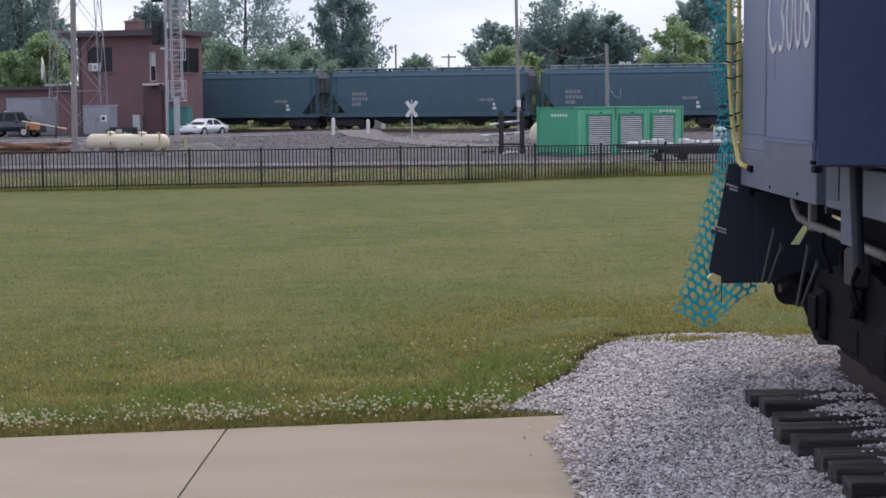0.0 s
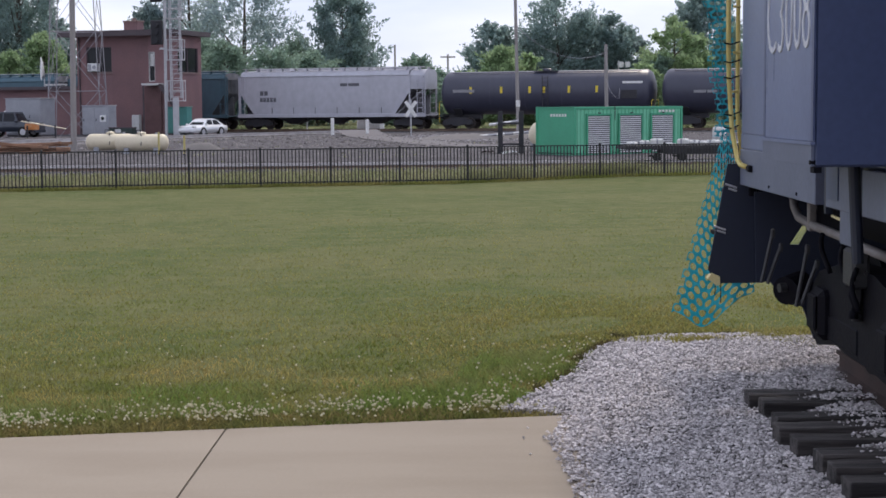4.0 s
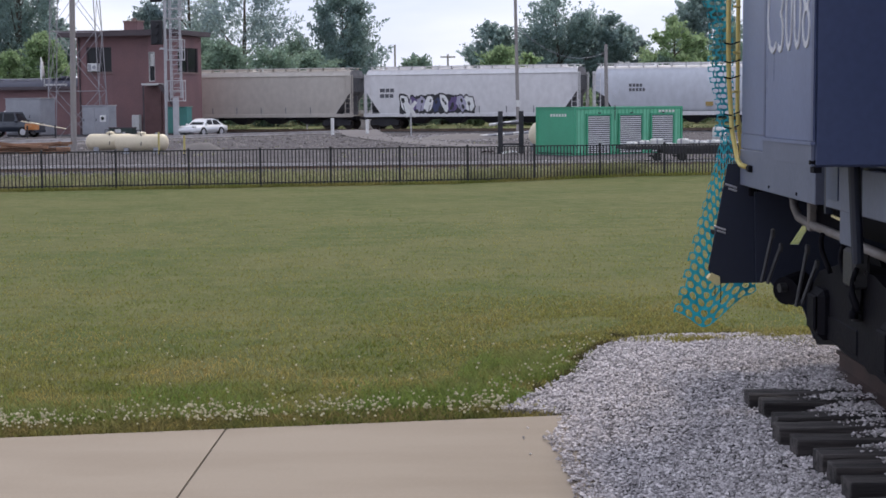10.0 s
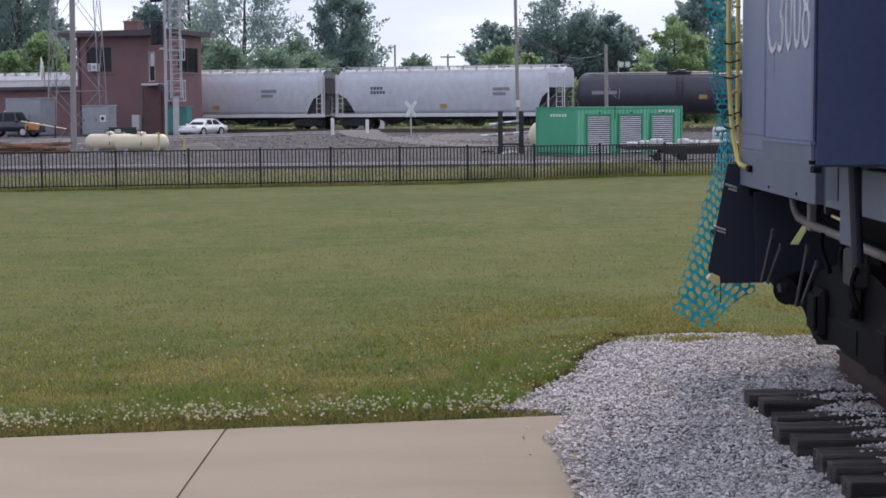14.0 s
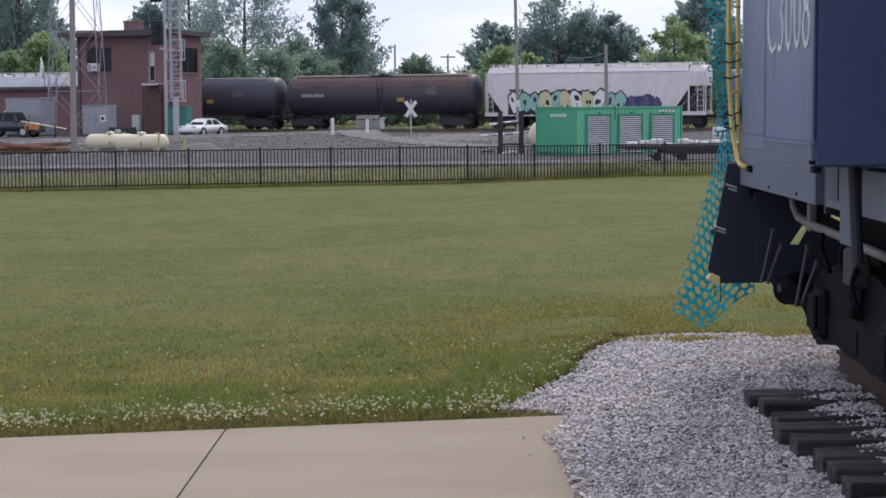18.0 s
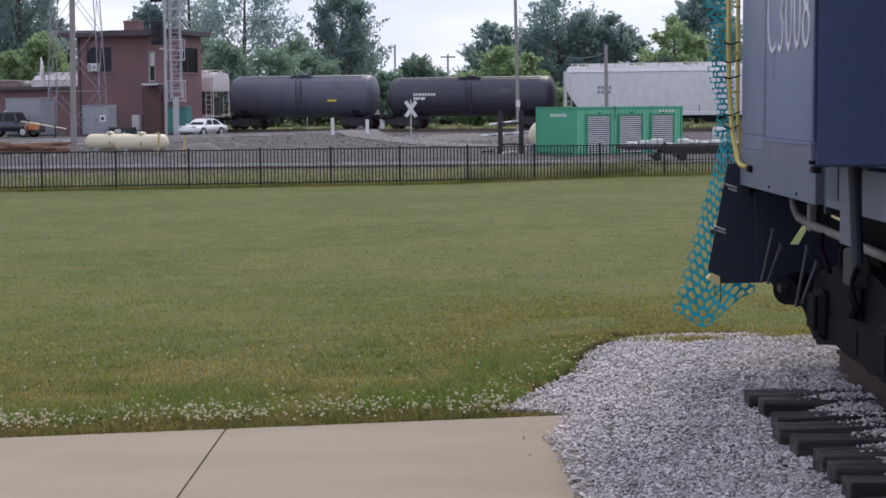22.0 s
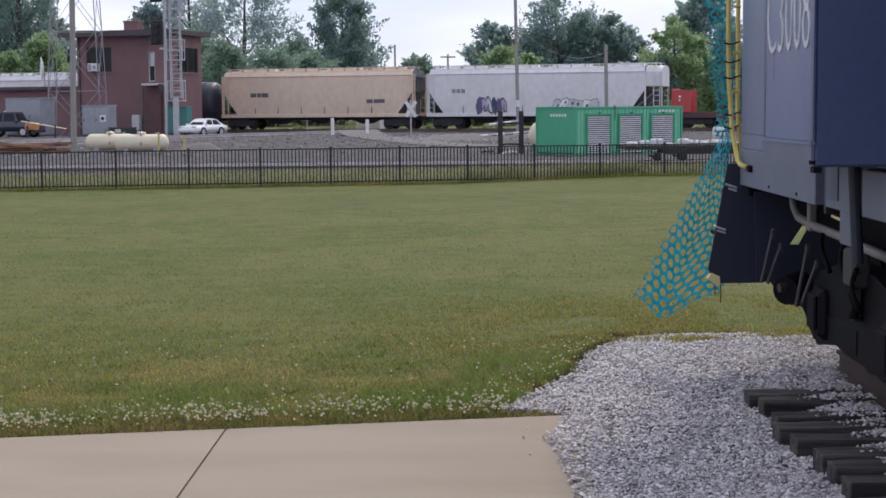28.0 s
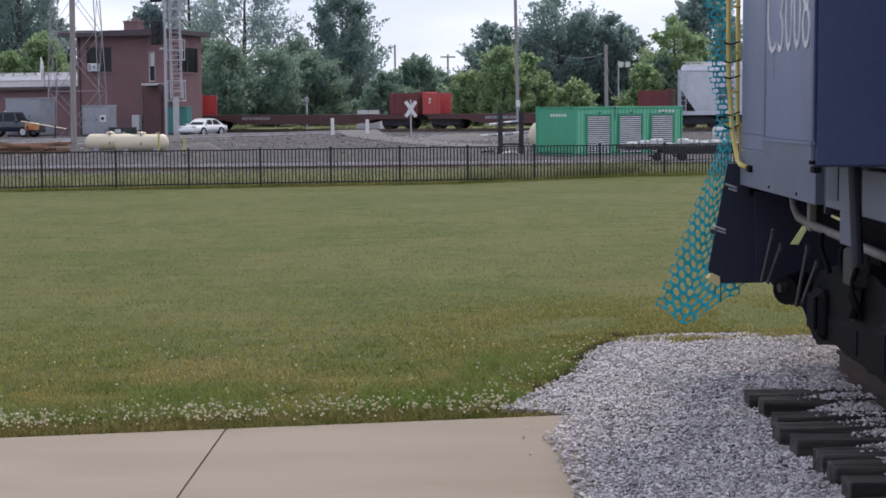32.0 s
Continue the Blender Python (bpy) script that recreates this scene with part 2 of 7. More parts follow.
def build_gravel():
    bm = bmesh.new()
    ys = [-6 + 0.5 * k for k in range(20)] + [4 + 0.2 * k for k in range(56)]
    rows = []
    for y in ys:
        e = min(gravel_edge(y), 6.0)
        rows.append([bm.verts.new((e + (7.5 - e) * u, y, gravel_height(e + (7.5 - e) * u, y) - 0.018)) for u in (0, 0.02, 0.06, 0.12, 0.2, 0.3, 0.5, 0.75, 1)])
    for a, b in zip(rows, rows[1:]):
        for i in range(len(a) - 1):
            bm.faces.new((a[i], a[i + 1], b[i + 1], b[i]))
    # The bed's dark colour stands for shade in the gaps between loose stones.
    solo("gravel_bed", bm, mat("shaded_bed_stone", (0.085, 0.080, 0.083), 0.95, scale=8, grain=90, bump=0.4), "crushed limestone bed beside the display track, darkened for shade between stones", "gravel", kind="structure")
    rng = np.random.default_rng(4)
    n = 125000
    gy = 8.2 + 7.0 * rng.random(n) ** 1.15
    gx = 0.2 + rng.random(n) * 3.6
    ge = np.array([gravel_edge(q) for q in gy])
    keep = (gx > ge - 0.03) & ((gx > ge + 0.12) | (rng.random(n) < 0.55)) & ((gx > ge) | (rng.random(n) < 0.25))
    gx, gy = gx[keep], gy[keep]
    n = len(gx)
    gz = np.array([gravel_height(p, q) + 0.012 * noise.noise((p * 3.1, q * 3.1, 0.0)) for p, q in zip(gx, gy)]) + rng.uniform(-0.008, 0.010, n)
    ball = np.array([(1, 0.15, 0.1), (0.1, 1, -0.1), (-1, -0.1, 0.15), (-0.15, -1, -0.05), (0.1, 0, 0.95), (0, 0.1, -0.8)])
    tri = np.array([(0, 1, 4), (1, 2, 4), (2, 3, 4), (3, 0, 4), (1, 0, 5), (2, 1, 5), (3, 2, 5), (0, 3, 5)])
    s = 0.0056 + 0.0105 * rng.random(n) ** 1.4
    p = ball * (1 + rng.uniform(-0.3, 0.3, (n, 6, 3))) * (s[:, None] * np.stack([rng.uniform(0.8, 1.4, n), rng.uniform(0.8, 1.3, n), rng.uniform(0.6, 0.95, n)], 1))[:, None, :]
    a = rng.uniform(0, 6.283, n)
    c, d = np.cos(a)[:, None], np.sin(a)[:, None]
    p = np.stack([p[:, :, 0] * c - p[:, :, 1] * d, p[:, :, 0] * d + p[:, :, 1] * c, p[:, :, 2]], 2)
    faces = [(tri[None] + (np.arange(n) * 6)[:, None, None]).reshape(-1, 3)]
    near_tie = np.abs(gy[:, None] - np.array(TIES)[None]).min(1) < 0.10
    ties = (gx > 2.08) & near_tie & (gy < 11.6)
    p[ties, :, 2] += np.where(rng.random(ties.sum()) < np.clip((gx[ties] - 2.30) * 0.7, 0.0, 0.42), 0.146 - gz[ties], -0.1)[:, None]
    stray = rng.random(n) < 0.00006
    verts = [(p + np.stack([gx, gy, gz + s * 0.4], 1)[:, None, :]).reshape(-1, 3)]
    walk_side = p[stray] + np.stack([gx[stray] * 0 + 0.5 - rng.exponential(0.06, stray.sum()), rng.uniform(8.6, 10.9, stray.sum()), 0 * gx[stray] + 0.006], 1)[:, None, :] - p[stray].mean(1)[:, None, :]
    verts.append(walk_side.reshape(-1, 3))
    faces.append((tri[None] + ((n + np.arange(stray.sum())) * 6)[:, None, None]).reshape(-1, 3))
    ob = new("gravel", raw("gravel", np.concatenate(verts), np.concatenate(faces), STONE))
    tagged(ob, "loose angular pale grey limestone pieces on the bed", "gravel", kind="stuff")


BLADE = mat("grass_blade", (0.134, 0.178, 0.039), 0.8, col2=(0.390, 0.305, 0.120), scale=0.75, grain=3.0, amount=1.0, bump=0, island=0.5, spec=0.1, thin=0.5)
# Lighter blade colour that offsets the shading of backlit tufts.
BLADE_FAR = mat("lightened_blade", (0.184, 0.214, 0.056), 0.8, col2=(0.318, 0.272, 0.100), scale=0.6, grain=3.0, amount=0.9, bump=0, island=0.3, spec=0.1, thin=0.5)
LUSH = mat("lush_grass", (0.165, 0.245, 0.055), 0.75, col2=(0.255, 0.255, 0.105), scale=1.0, grain=8, amount=0.8, bump=0, island=0.3, spec=0.2, thin=0.45)
DRY = mat("dry_weed", (0.215, 0.238, 0.115), 0.8, col2=(0.325, 0.305, 0.19), scale=0.6, grain=3, amount=0.9, bump=0, island=0.35, spec=0.15, thin=0.4)
STRAW = mat("straw_grass", (0.235, 0.225, 0.070), 0.8, col2=(0.31, 0.26, 0.10), scale=1.5, grain=9, amount=0.9, bump=0, island=0.45, spec=0.1, thin=0.5)
CLOVER = mat("dry_clover", (0.155, 0.165, 0.056), 0.8, col2=(0.28, 0.215, 0.095), scale=2.5, grain=9, amount=0.9, bump=0, island=0.5, spec=0.15, thin=0.45)
TURF = mat("turf_edge", (0.085, 0.085, 0.034), 0.85, col2=(0.12, 0.085, 0.045), scale=2.5, grain=9, amount=0.9, bump=0, island=0.4, spec=0.1, thin=0.3)
WHITE_PETAL = mat("clover_petal", (0.54, 0.50, 0.34), 0.9, col2=(0.36, 0.29, 0.16), scale=9, grain=60, amount=0.5, bump=0, island=0.2)


def blades(name, spots, height, width, material, label, seed):
    """Tufts of bent blades, each a tapering pair of faces."""
    rng = np.random.default_rng(seed)
    n = len(spots)
    a = rng.uniform(0, 6.283, n)
    h = height * rng.uniform(0.5, 1.25, n)
    w = width * rng.uniform(0.6, 1.3, n)
    lean = rng.uniform(0.3, 1.6, n) * h
    b = rng.uniform(0, 6.283, n)
    side = np.stack([np.cos(a), np.sin(a), 0 * a], 1) * w[:, None] / 2
    tip = np.stack([np.cos(b) * lean, np.sin(b) * lean, h], 1)
    mid = tip * np.array([0.4, 0.4, 0.62])
    v = np.stack([spots - side, spots + side, spots + mid + side * 0.8, spots + mid - side * 0.8, spots + tip], 1).reshape(-1, 3)
    i = np.arange(n)[:, None] * 5
    me = bpy.data.meshes.new(name)
    quads, tris = i + np.array([0, 1, 2, 3]), i + np.array([3, 2, 4])
    me.from_pydata(v.tolist(), [], quads.tolist() + tris.tolist())
    me.materials.append(material)
    return tagged(new(name, me), label, "grass", kind="stuff")


def build_grass():
    rng = np.random.default_rng(9)

    def scatter(n, y0, y1, keep):
        u = rng.random((n, 3))
        y = y0 + (y1 - y0) * u[:, 0]
        x = (u[:, 1] * 1.06 - 0.03) * 0.555 * y - 0.2855 * y
        pts = [(p, q, ground_z(p, q)) for p, q in zip(x, y) if keep(p, q)]
        return np.array(pts)

    def on_lawn(x, y):
        return y > EDGE(x) + 0.01 and x < gravel_edge(y) and y < FENCE(x) + 0.6

    # one lawn, its tufts thinning and broadening with distance
    u = rng.random((230000, 2))
    ly = 10.0 * 3.4 ** u[:, 0]
    lx = (u[:, 1] * 1.06 - 0.03) * 0.555 * ly - 0.2855 * ly
    spots = np.array([(p, q, -0.022) for p, q in zip(lx, ly) if on_lawn(p, q) and rng.random() < 1.3 * math.exp(-(q - 10) / 6.5)])
    # the farther tufts take the lightened blade colour
    dry = spots[:, 1] > 12.0 + 4.5 * rng.random(len(spots))
    far, spots = spots[dry], spots[~dry]
    blades("far_lawn_grass", far, 0.024, 0.0006 * far[:, 1], BLADE_FAR, "short mown grass farther off, with lightened blades", 2)
    blades("lawn_grass", spots, 0.030 * np.clip(1.6 - spots[:, 1] / 36, 0.55, 1.3), 0.0006 * spots[:, 1], BLADE, "short mown grass, olive green with dry straw patches", 1)

    def by_edge(x, y):
        d = y - EDGE(x)
        g = gravel_edge(y) - x
        lush = noise.noise((x * 0.9, y * 0.9, 1.0)) > -0.12
        clump = 0 < g < 0.95 and 11.5 < y < 13.9 and noise.noise((x * 2.2, y * 1.6, 6.0)) > -0.25
        return on_lawn(x, y) and ((0.45 < d < 1.7 and lush and rng.random() < 0.8 - 0.45 * (d - 0.4)) or clump)
    blades("lush_grass", scatter(52000, 10.2, 14.0, by_edge), 0.075, 0.009, LUSH, "taller fresh green grass near the walk", 5)

    def verge(x, y):
        return on_lawn(x, y) and y - EDGE(x) < 0.45
    blades("clover_verge", scatter(30000, 9.4, 11.9, verge), 0.055, 0.011, CLOVER, "dry clover and grass along the walk's edge", 15)

    def turf_lip(x, y):
        return on_lawn(x, y) and ((0 < gravel_edge(y) - x < 0.10 and y > 12.0) or (14.86 < y < 14.97 and x > 1.4)) and noise.noise((x * 5, y * 5, 9.0)) > -0.2
    blades("turf_lip", scatter(90000, 12.0, 15.0, turf_lip), 0.055, 0.010, TURF, "dark ragged turf edge along the gravel", 19)

    def dry(x, y):
        return on_lawn(x, y) and rng.random() < (x + 1.2) / 2.6 and noise.noise((x * 0.8, y * 0.6, 4.0)) > -0.25 and rng.random() < 1.2 - abs(y - 15.6) / 2.6
    blades("dry_lawn_patch", scatter(60000, 13.2, 18.2, dry), 0.030, 0.010, STRAW, "sun-dried yellow grass beyond the gravel", 17)

    def weeds(x, y):
        d = y - FENCE(x)
        return 0.4 < d < 9 and rng.random() < (0.95 if d < 3.5 else 0.35)
    blades("fence_weeds", scatter(60000, 42.0, 58.0, weeds), 0.19, 0.035, DRY, "rough uncut weeds behind the iron fence", 6)
    # uncut grass at the foot of the fence, with rank clumps towards the container
    along = rng.uniform(-16, 9, 12000)
    foot = [(q, FENCE(q) + d) for q, d in zip(along, rng.normal(0.02, 0.14, len(along)))]
    blades("fence_foot_grass", np.array([(p, q, ground_z(p, q)) for p, q in foot]), 0.085, 0.020, BLADE_FAR, "uncut grass along the foot of the iron fence", 21)
    heart = rng.choice(np.array([0.6, 1.6, 3.0, 3.7, 4.6, 5.2]), 1300) + rng.normal(0, 0.28, 1300)
    rank = [(q, FENCE(q) + d) for q, d in zip(heart, rng.normal(0.8, 0.3, len(heart)))]
    blades("rank_weeds", np.array([(p, q, ground_z(p, q)) for p, q in rank]), 0.42, 0.022, DRY, "rank weeds standing behind the fence near the container", 22)
    # tufts that have come up through the gravel
    tufts = [(2.22 + rng.normal() * 0.15, 14.05 + rng.normal() * 0.05, 0.06) for _ in range(420)] + [(3.02 + rng.normal() * 0.20, 14.1 + rng.normal() * 0.30, 0.05) for _ in range(2000)] + [(1.9 + rng.normal() * 0.3, 14.3 + rng.normal() * 0.06, 0.04) for _ in range(160)]
    blades("gravel_weeds", np.array(tufts), 0.060, 0.010, STRAW, "small weeds growing through the gravel", 12)
    # clover heads
    verts, faces, k = [], [], 0
    ball = np.array([(0, 0, 1), (0.9, 0, 0.1), (0, 0.9, 0.1), (-0.9, 0, 0.1), (0, -0.9, 0.1), (0, 0, -0.7)])
    tri = np.array([(0, 1, 2), (0, 2, 3), (0, 3, 4), (0, 4, 1), (5, 2, 1), (5, 3, 2), (5, 4, 3), (5, 1, 4)])
    for p in scatter(38000, 9.4, 14.5, on_lawn):
        d = p[1] - EDGE(p[0])
        chance = 0.55 * math.exp(-((d - 0.25) / 0.30) ** 2) * (0.35 + 0.65 * (noise.noise((p[0] * 1.4, p[1], 3)) > -0.02)) + 0.005
        if 0 < gravel_edge(p[1]) - p[0] < 0.45 and p[1] > 11.5:
            chance = max(chance, 0.06)
        if rng.random() > chance:
            continue
        s = rng.uniform(0.007, 0.0155)
        verts.append(ball * s + np.array([p[0], p[1], rng.uniform(0.04, 0.10)]))
        faces.append(tri + k)
        k += 6
    ob = new("clover_flowers", raw("clover_flowers", np.concatenate(verts), np.concatenate(faces), WHITE_PETAL))
    tagged(ob, "white clover heads, some browning, along the walk", "flowers", kind="stuff")


build_ground()
build_walk()
build_gravel()
build_grass()
# ---- the freight train ----
STEEL_DARK = mat("dark_steel", (0.032, 0.032, 0.040), 0.8, 0.0, col2=(0.050, 0.046, 0.050), scale=2.5, grain=40)
RAIL_TOP = mat("rail_steel", (0.16, 0.11, 0.085), 0.55, 0.4, col2=(0.24, 0.19, 0.16), scale=2, grain=50)
WHEEL_STEEL = mat("wheel_steel", (0.035, 0.028, 0.027), 0.75, 0.1, col2=(0.06, 0.045, 0.04), scale=6, grain=40)
LIGHT_BALLAST = mat("pale_ballast", (0.20, 0.187, 0.198), 0.95, col2=(0.14, 0.130, 0.138), scale=1.4, grain=18, amount=0.8, bump=0.8)
SHINY_RAIL = mat("worn_bright_rail", (0.50, 0.48, 0.49), 0.45, 0.1, col2=(0.20, 0.17, 0.16), scale=2, grain=50)
TIE_WOOD = mat("creosoted_wood", (0.055, 0.048, 0.042), 0.9, col2=(0.11, 0.095, 0.08), scale=4, grain=50, stretch=(0.3, 2, 2), vary=0.25, bump=0.5)
BALLAST = mat("ballast", (0.15, 0.142, 0.150), 0.95, col2=(0.09, 0.085, 0.088), scale=1.4, grain=18, amount=0.8, bump=0.8)
GRATE = mat("galvanised_grating", (0.52, 0.52, 0.52), 0.6, 0.3, scale=2, grain=30)
MARK_DARK = mat("dark_stencil", (0.12, 0.12, 0.14), 0.7, scale=5)
MARK_LIGHT = mat("white_stencil", (0.75, 0.75, 0.74), 0.7, scale=5)
YELLOW_TAPE = mat("yellow_reflector", (0.78, 0.60, 0.05), 0.5, col2=(0.55, 0.42, 0.06), scale=4)
DULL_PANEL = mat("faded_data_panel", (0.13, 0.13, 0.155), 0.7, scale=3)
PLACARD = mat("grey_placard", (0.27, 0.27, 0.29), 0.7, scale=3)
GRIMY = mat("grimy_end_steel", (0.22, 0.22, 0.24), 0.7, col2=(0.12, 0.115, 0.12), scale=1.5, grain=12)
# Shade inside the car ends is put into this dark sheet colour.
SLOPE = mat("shaded_end_sheet", (0.17, 0.17, 0.19), 0.8, col2=(0.08, 0.08, 0.09), scale=1.2, grain=12, amount=0.8)
CARS = []          # (car, place on the train, length)
WHEELS = []        # (wheelset, place of the car)


def bars(parent, x, z, y, widths, h, material, name="stencil_mark"):
    """Unreadable stencils as rows of plain bars on the near side."""
    for row, line in enumerate(widths):
        a = x
        for w in line:
            part(name, box(a, a + w, y - 0.012, y, z - row * h * 1.5 - h, z - row * h * 1.5), material, parent)
            a += w + 0.07


def add_truck(car, x):
    """A two-axle truck: cast side frames, bolster and two wheelsets."""
    truck = part("truck", box(-0.22, 0.22, -1.05, 1.05, 0.48, 0.72, 0.03), STEEL_DARK, car, "cast steel two-axle truck")
    truck.matrix_basis = pose(x, 0, 0)
    for y in (-1.07, 1.07):
        bm = slab([(-1.18, 0.36), (-0.92, 0.30), (-0.55, 0.34), (-0.34, 0.24), (0.34, 0.24), (0.55, 0.34), (0.92, 0.30), (1.18, 0.36), (1.18, 0.66), (0.92, 0.72), (0.36, 0.86), (-0.36, 0.86), (-0.92, 0.72), (-1.18, 0.66)], y - 0.09, y + 0.09, axis="y")
        part("side_frame", bm, STEEL_DARK, truck)
        bm = bmesh.new()
        for a in (-0.13, 0, 0.13):
            rod((a, y, 0.30), (a, y, 0.66), 0.055, 8, bm)
        part("spring_nest", bm, STEEL_DARK, truck)
    for a in (-0.87, 0.87):
        bm = rod((0, -0.98, 0), (0, 0.98, 0), 0.085, 8)
        for s in (-1, 1):
            wheel = turned([(0.0, 0.10), (0.03, 0.30), (0.0, 0.38), (0.0, 0.425), (0.11, 0.42), (0.125, 0.455), (0.14, 0.455), (0.14, 0.37), (0.10, 0.28), (0.14, 0.12)], 16, m=pose(0, s * 0.86, 0, 0, 0, 90 if s < 0 else -90))
            merge(bm, wheel)
            box(-0.03, 0.03, s * 0.855 - 0.02, s * 0.855 + 0.02, 0.10, 0.30, 0, bm)
        w = part("wheelset", bm, WHEEL_STEEL, truck)
        w.matrix_basis = pose(a, 0, 0.425)
        WHEELS.append((w, a, car))


def add_coupler(car, x, s):
    bm = box(min(x, x + s * 0.75), max(x, x + s * 0.75), -0.09, 0.09, 0.76, 0.94, 0.02)
    box(x + s * 0.75 - 0.16, x + s * 0.75 + 0.16, -0.16, 0.16, 0.70, 0.98, 0.04, bm)
    part("coupler", bm, STEEL_DARK, car)


def add_ladder(car, x, y, z0, z1, material, rungs=8, width=0.42):
    bm = bmesh.new()
    for a in (-width / 2, width / 2):
        rod((x + a, y, z0), (x + a, y, z1), 0.03, 6, bm)
    for k in range(rungs):
        z = z0 + (z1 - z0) * (k + 0.5) / rungs
        rod((x - width / 2, y, z), (x + width / 2, y, z), 0.018, 6, bm)
    part("ladder", bm, material, car)


def covered_hopper(s0, s1, paint, label, cut=2.85, sill=None, trim=None, deep=1.18, arch=False, walkway=True, tail=1.9, flat_roof=False):
    """A covered hopper car: rounded shoulders, sloped end sheets, roof hatches and running boards, chutes, two trucks."""
    length = s1 - s0
    half = length / 2
    car = thing("hopper_car", pose(0, 0, 0), label, "freight car", "cars of the freight train")
    CARS.append((car, (s0 + s1) / 2, length))
    trim = trim or paint
    hood = tail > 2.5
    body_end = {-1: half - 0.65, 1: half - (1.72 if hood else 0.65)}
    low_end = {-1: half - (2.5 if arch else 1.8), 1: half - (2.9 if hood else 2.5 if arch else tail)}
    end_low = half - 2.5
    up = 0.0 if flat_roof else 0.10
    if arch:
        prof = [(1.26, deep), (1.36, 1.5), (1.45, 1.9), (1.52, 2.35), (1.55, cut), (1.54, 3.2), (1.49, 3.6), (1.38, 3.98), (1.18, 4.27), (0.86, 4.48), (0.45, 4.59), (0.0, 4.61)]
    else:
        prof = [(1.50, deep), (1.53, 1.6), (1.55, 2.2), (1.55, cut), (1.54, 3.62), (1.51, 4.02 + up), (1.38, 4.27 + up), (1.08, 4.43 + up), (0.5, 4.50 + up), (0.0, 4.51 + up)]

    def reach(z, sx):
        if z >= cut:
            return body_end[sx] - 0.12 * max(z - 4.0, 0)
        u = (z - deep) / (cut - deep)
        if arch:
            u = math.sqrt(max(u, 0.0)) if u < 1 else 1
            u = 1 - math.sqrt(max(1 - u * u, 0.0)) * 0.75 if u < 1 else 1
        return low_end[sx] + (body_end[sx] - low_end[sx]) * u
    bm = bmesh.new()
    cols = {}
    for sx in (-1, 1):
        for sy in (-1, 1):
            cols[sx, sy] = [bm.verts.new((sx * reach(z, sx), sy * y, z)) for y, z in prof]
    for k in range(len(prof) - 1):
        for sy in (-1, 1):
            bm.faces.new((cols[-1, sy][k], cols[1, sy][k], cols[1, sy][k + 1], cols[-1, sy][k + 1]))
    bm.faces.new((cols[-1, -1][0], cols[1, -1][0], cols[1, 1][0], cols[-1, 1][0]))
    bmesh.ops.remove_doubles(bm, verts=bm.verts, dist=0.001)
    part("body", bm, paint, car, smooth=arch)
    for sx in (-1, 1):
        bm = bmesh.new()
        ends = [[bm.verts.new((sx * (reach(z, sx) - 0.005), sy * (y - 0.004), z)) for y, z in prof[:-1]] for sy in (-1, 1)]
        for k in range(len(prof) - 2):
            bm.faces.new((ends[0][k], ends[1][k], ends[1][k + 1], ends[0][k + 1]))
        bm.verts.index_update()
        bmesh.ops.recalc_face_normals(bm, faces=bm.faces)
        part("slope_sheet", bm, SLOPE, car, "sloped end sheet, its colour darkened for shade")
    # side sill and rim along the eaves
    for sy in (-1, 1):
        part("side_sill", box(-half + 0.45, half - 0.45, sy * 1.50 - 0.07, sy * 1.50 + 0.07, 0.93, 1.20, 0.02), sill or trim, car)
        if not arch:
            part("eave_rail", box(-body_end[-1], body_end[1], sy * 1.53 - 0.04, sy * 1.53 + 0.04, 4.00 + up, 4.08 + up, 0.02), trim, car)
    for sx in (-1, 1):
        for sy in (-1, 1):
            bm = box(sx * body_end[sx] - 0.06, sx * body_end[sx] + 0.06, sy * 1.5 - 0.05, sy * 1.5 + 0.05, 1.1, 4.2)
            part("corner_post", bm, trim, car)
            bm = rod((sx * (half - 0.5), sy * 1.45, 1.1), (sx * (half - 0.5), sy * 1.45, 4.2), 0.045, 6)
            part("end_post", bm, trim, car)
            add_ladder(car, sx * (half - 0.85), sy * 1.58, 1.05, 4.1, trim, width=0.46)
        bm = box(sx * (half - 0.75) - 0.35, sx * (half - 0.75) + 0.35, -1.5, 1.5, 1.02, 1.10)
        part("end_platform", bm, trim, car)
        bm = rod((sx * (end_low + 0.5), -0.5, 1.15), (sx * (half - 0.55), -0.9, 3.0), 0.05, 6)
        rod((sx * (end_low + 0.5), 0.5, 1.15), (sx * (half - 0.55), 0.9, 3.0), 0.05, 6, bm)
        part("end_brace", bm, GRIMY, car)
        bm = box(sx * (half - 0.62) - 0.05, sx * (half - 0.62) + 0.05, -1.45, 1.45, 3.95, 4.03)
        for k in range(4):
            y = -1.35 + 0.9 * k
            rod((sx * (half - 0.6), y, 2.9), (sx * (half - 0.6), y, 4.0), 0.025, 6, bm)
        part("end_rail", bm, GRIMY, car)
        add_truck(car, sx * (half - 2.0))
        add_coupler(car, sx * (half - 0.75), sx)
    for sx in (-1, 1):
        low, out = sx * (low_end[sx] - 0.2), sx * (half - 0.62)
        part("shear_plate", slab([(low, 1.0), (out, 1.0), (out, 2.55), (sx * (body_end[sx] - 0.25), 2.75)], -0.12, 0.12, axis="y"), SLOPE, car)
    if hood:
        cover = [(1.47, 3.06), (1.47, 3.62), (1.44, 4.02 + up), (1.32, 4.25 + up), (1.04, 4.40 + up), (0.5, 4.47 + up)]
        section = [(y, z) for y, z in cover] + [(-y, z) for y, z in cover[::-1]]
        part("end_hood", slab(section, half - 1.70, half - 0.46, axis="x"), paint, car, "plain upper end panel")
        part("hood_seam", box(half - 1.16, half - 1.12, -1.49, -1.46, 3.08, 4.0), trim, car)
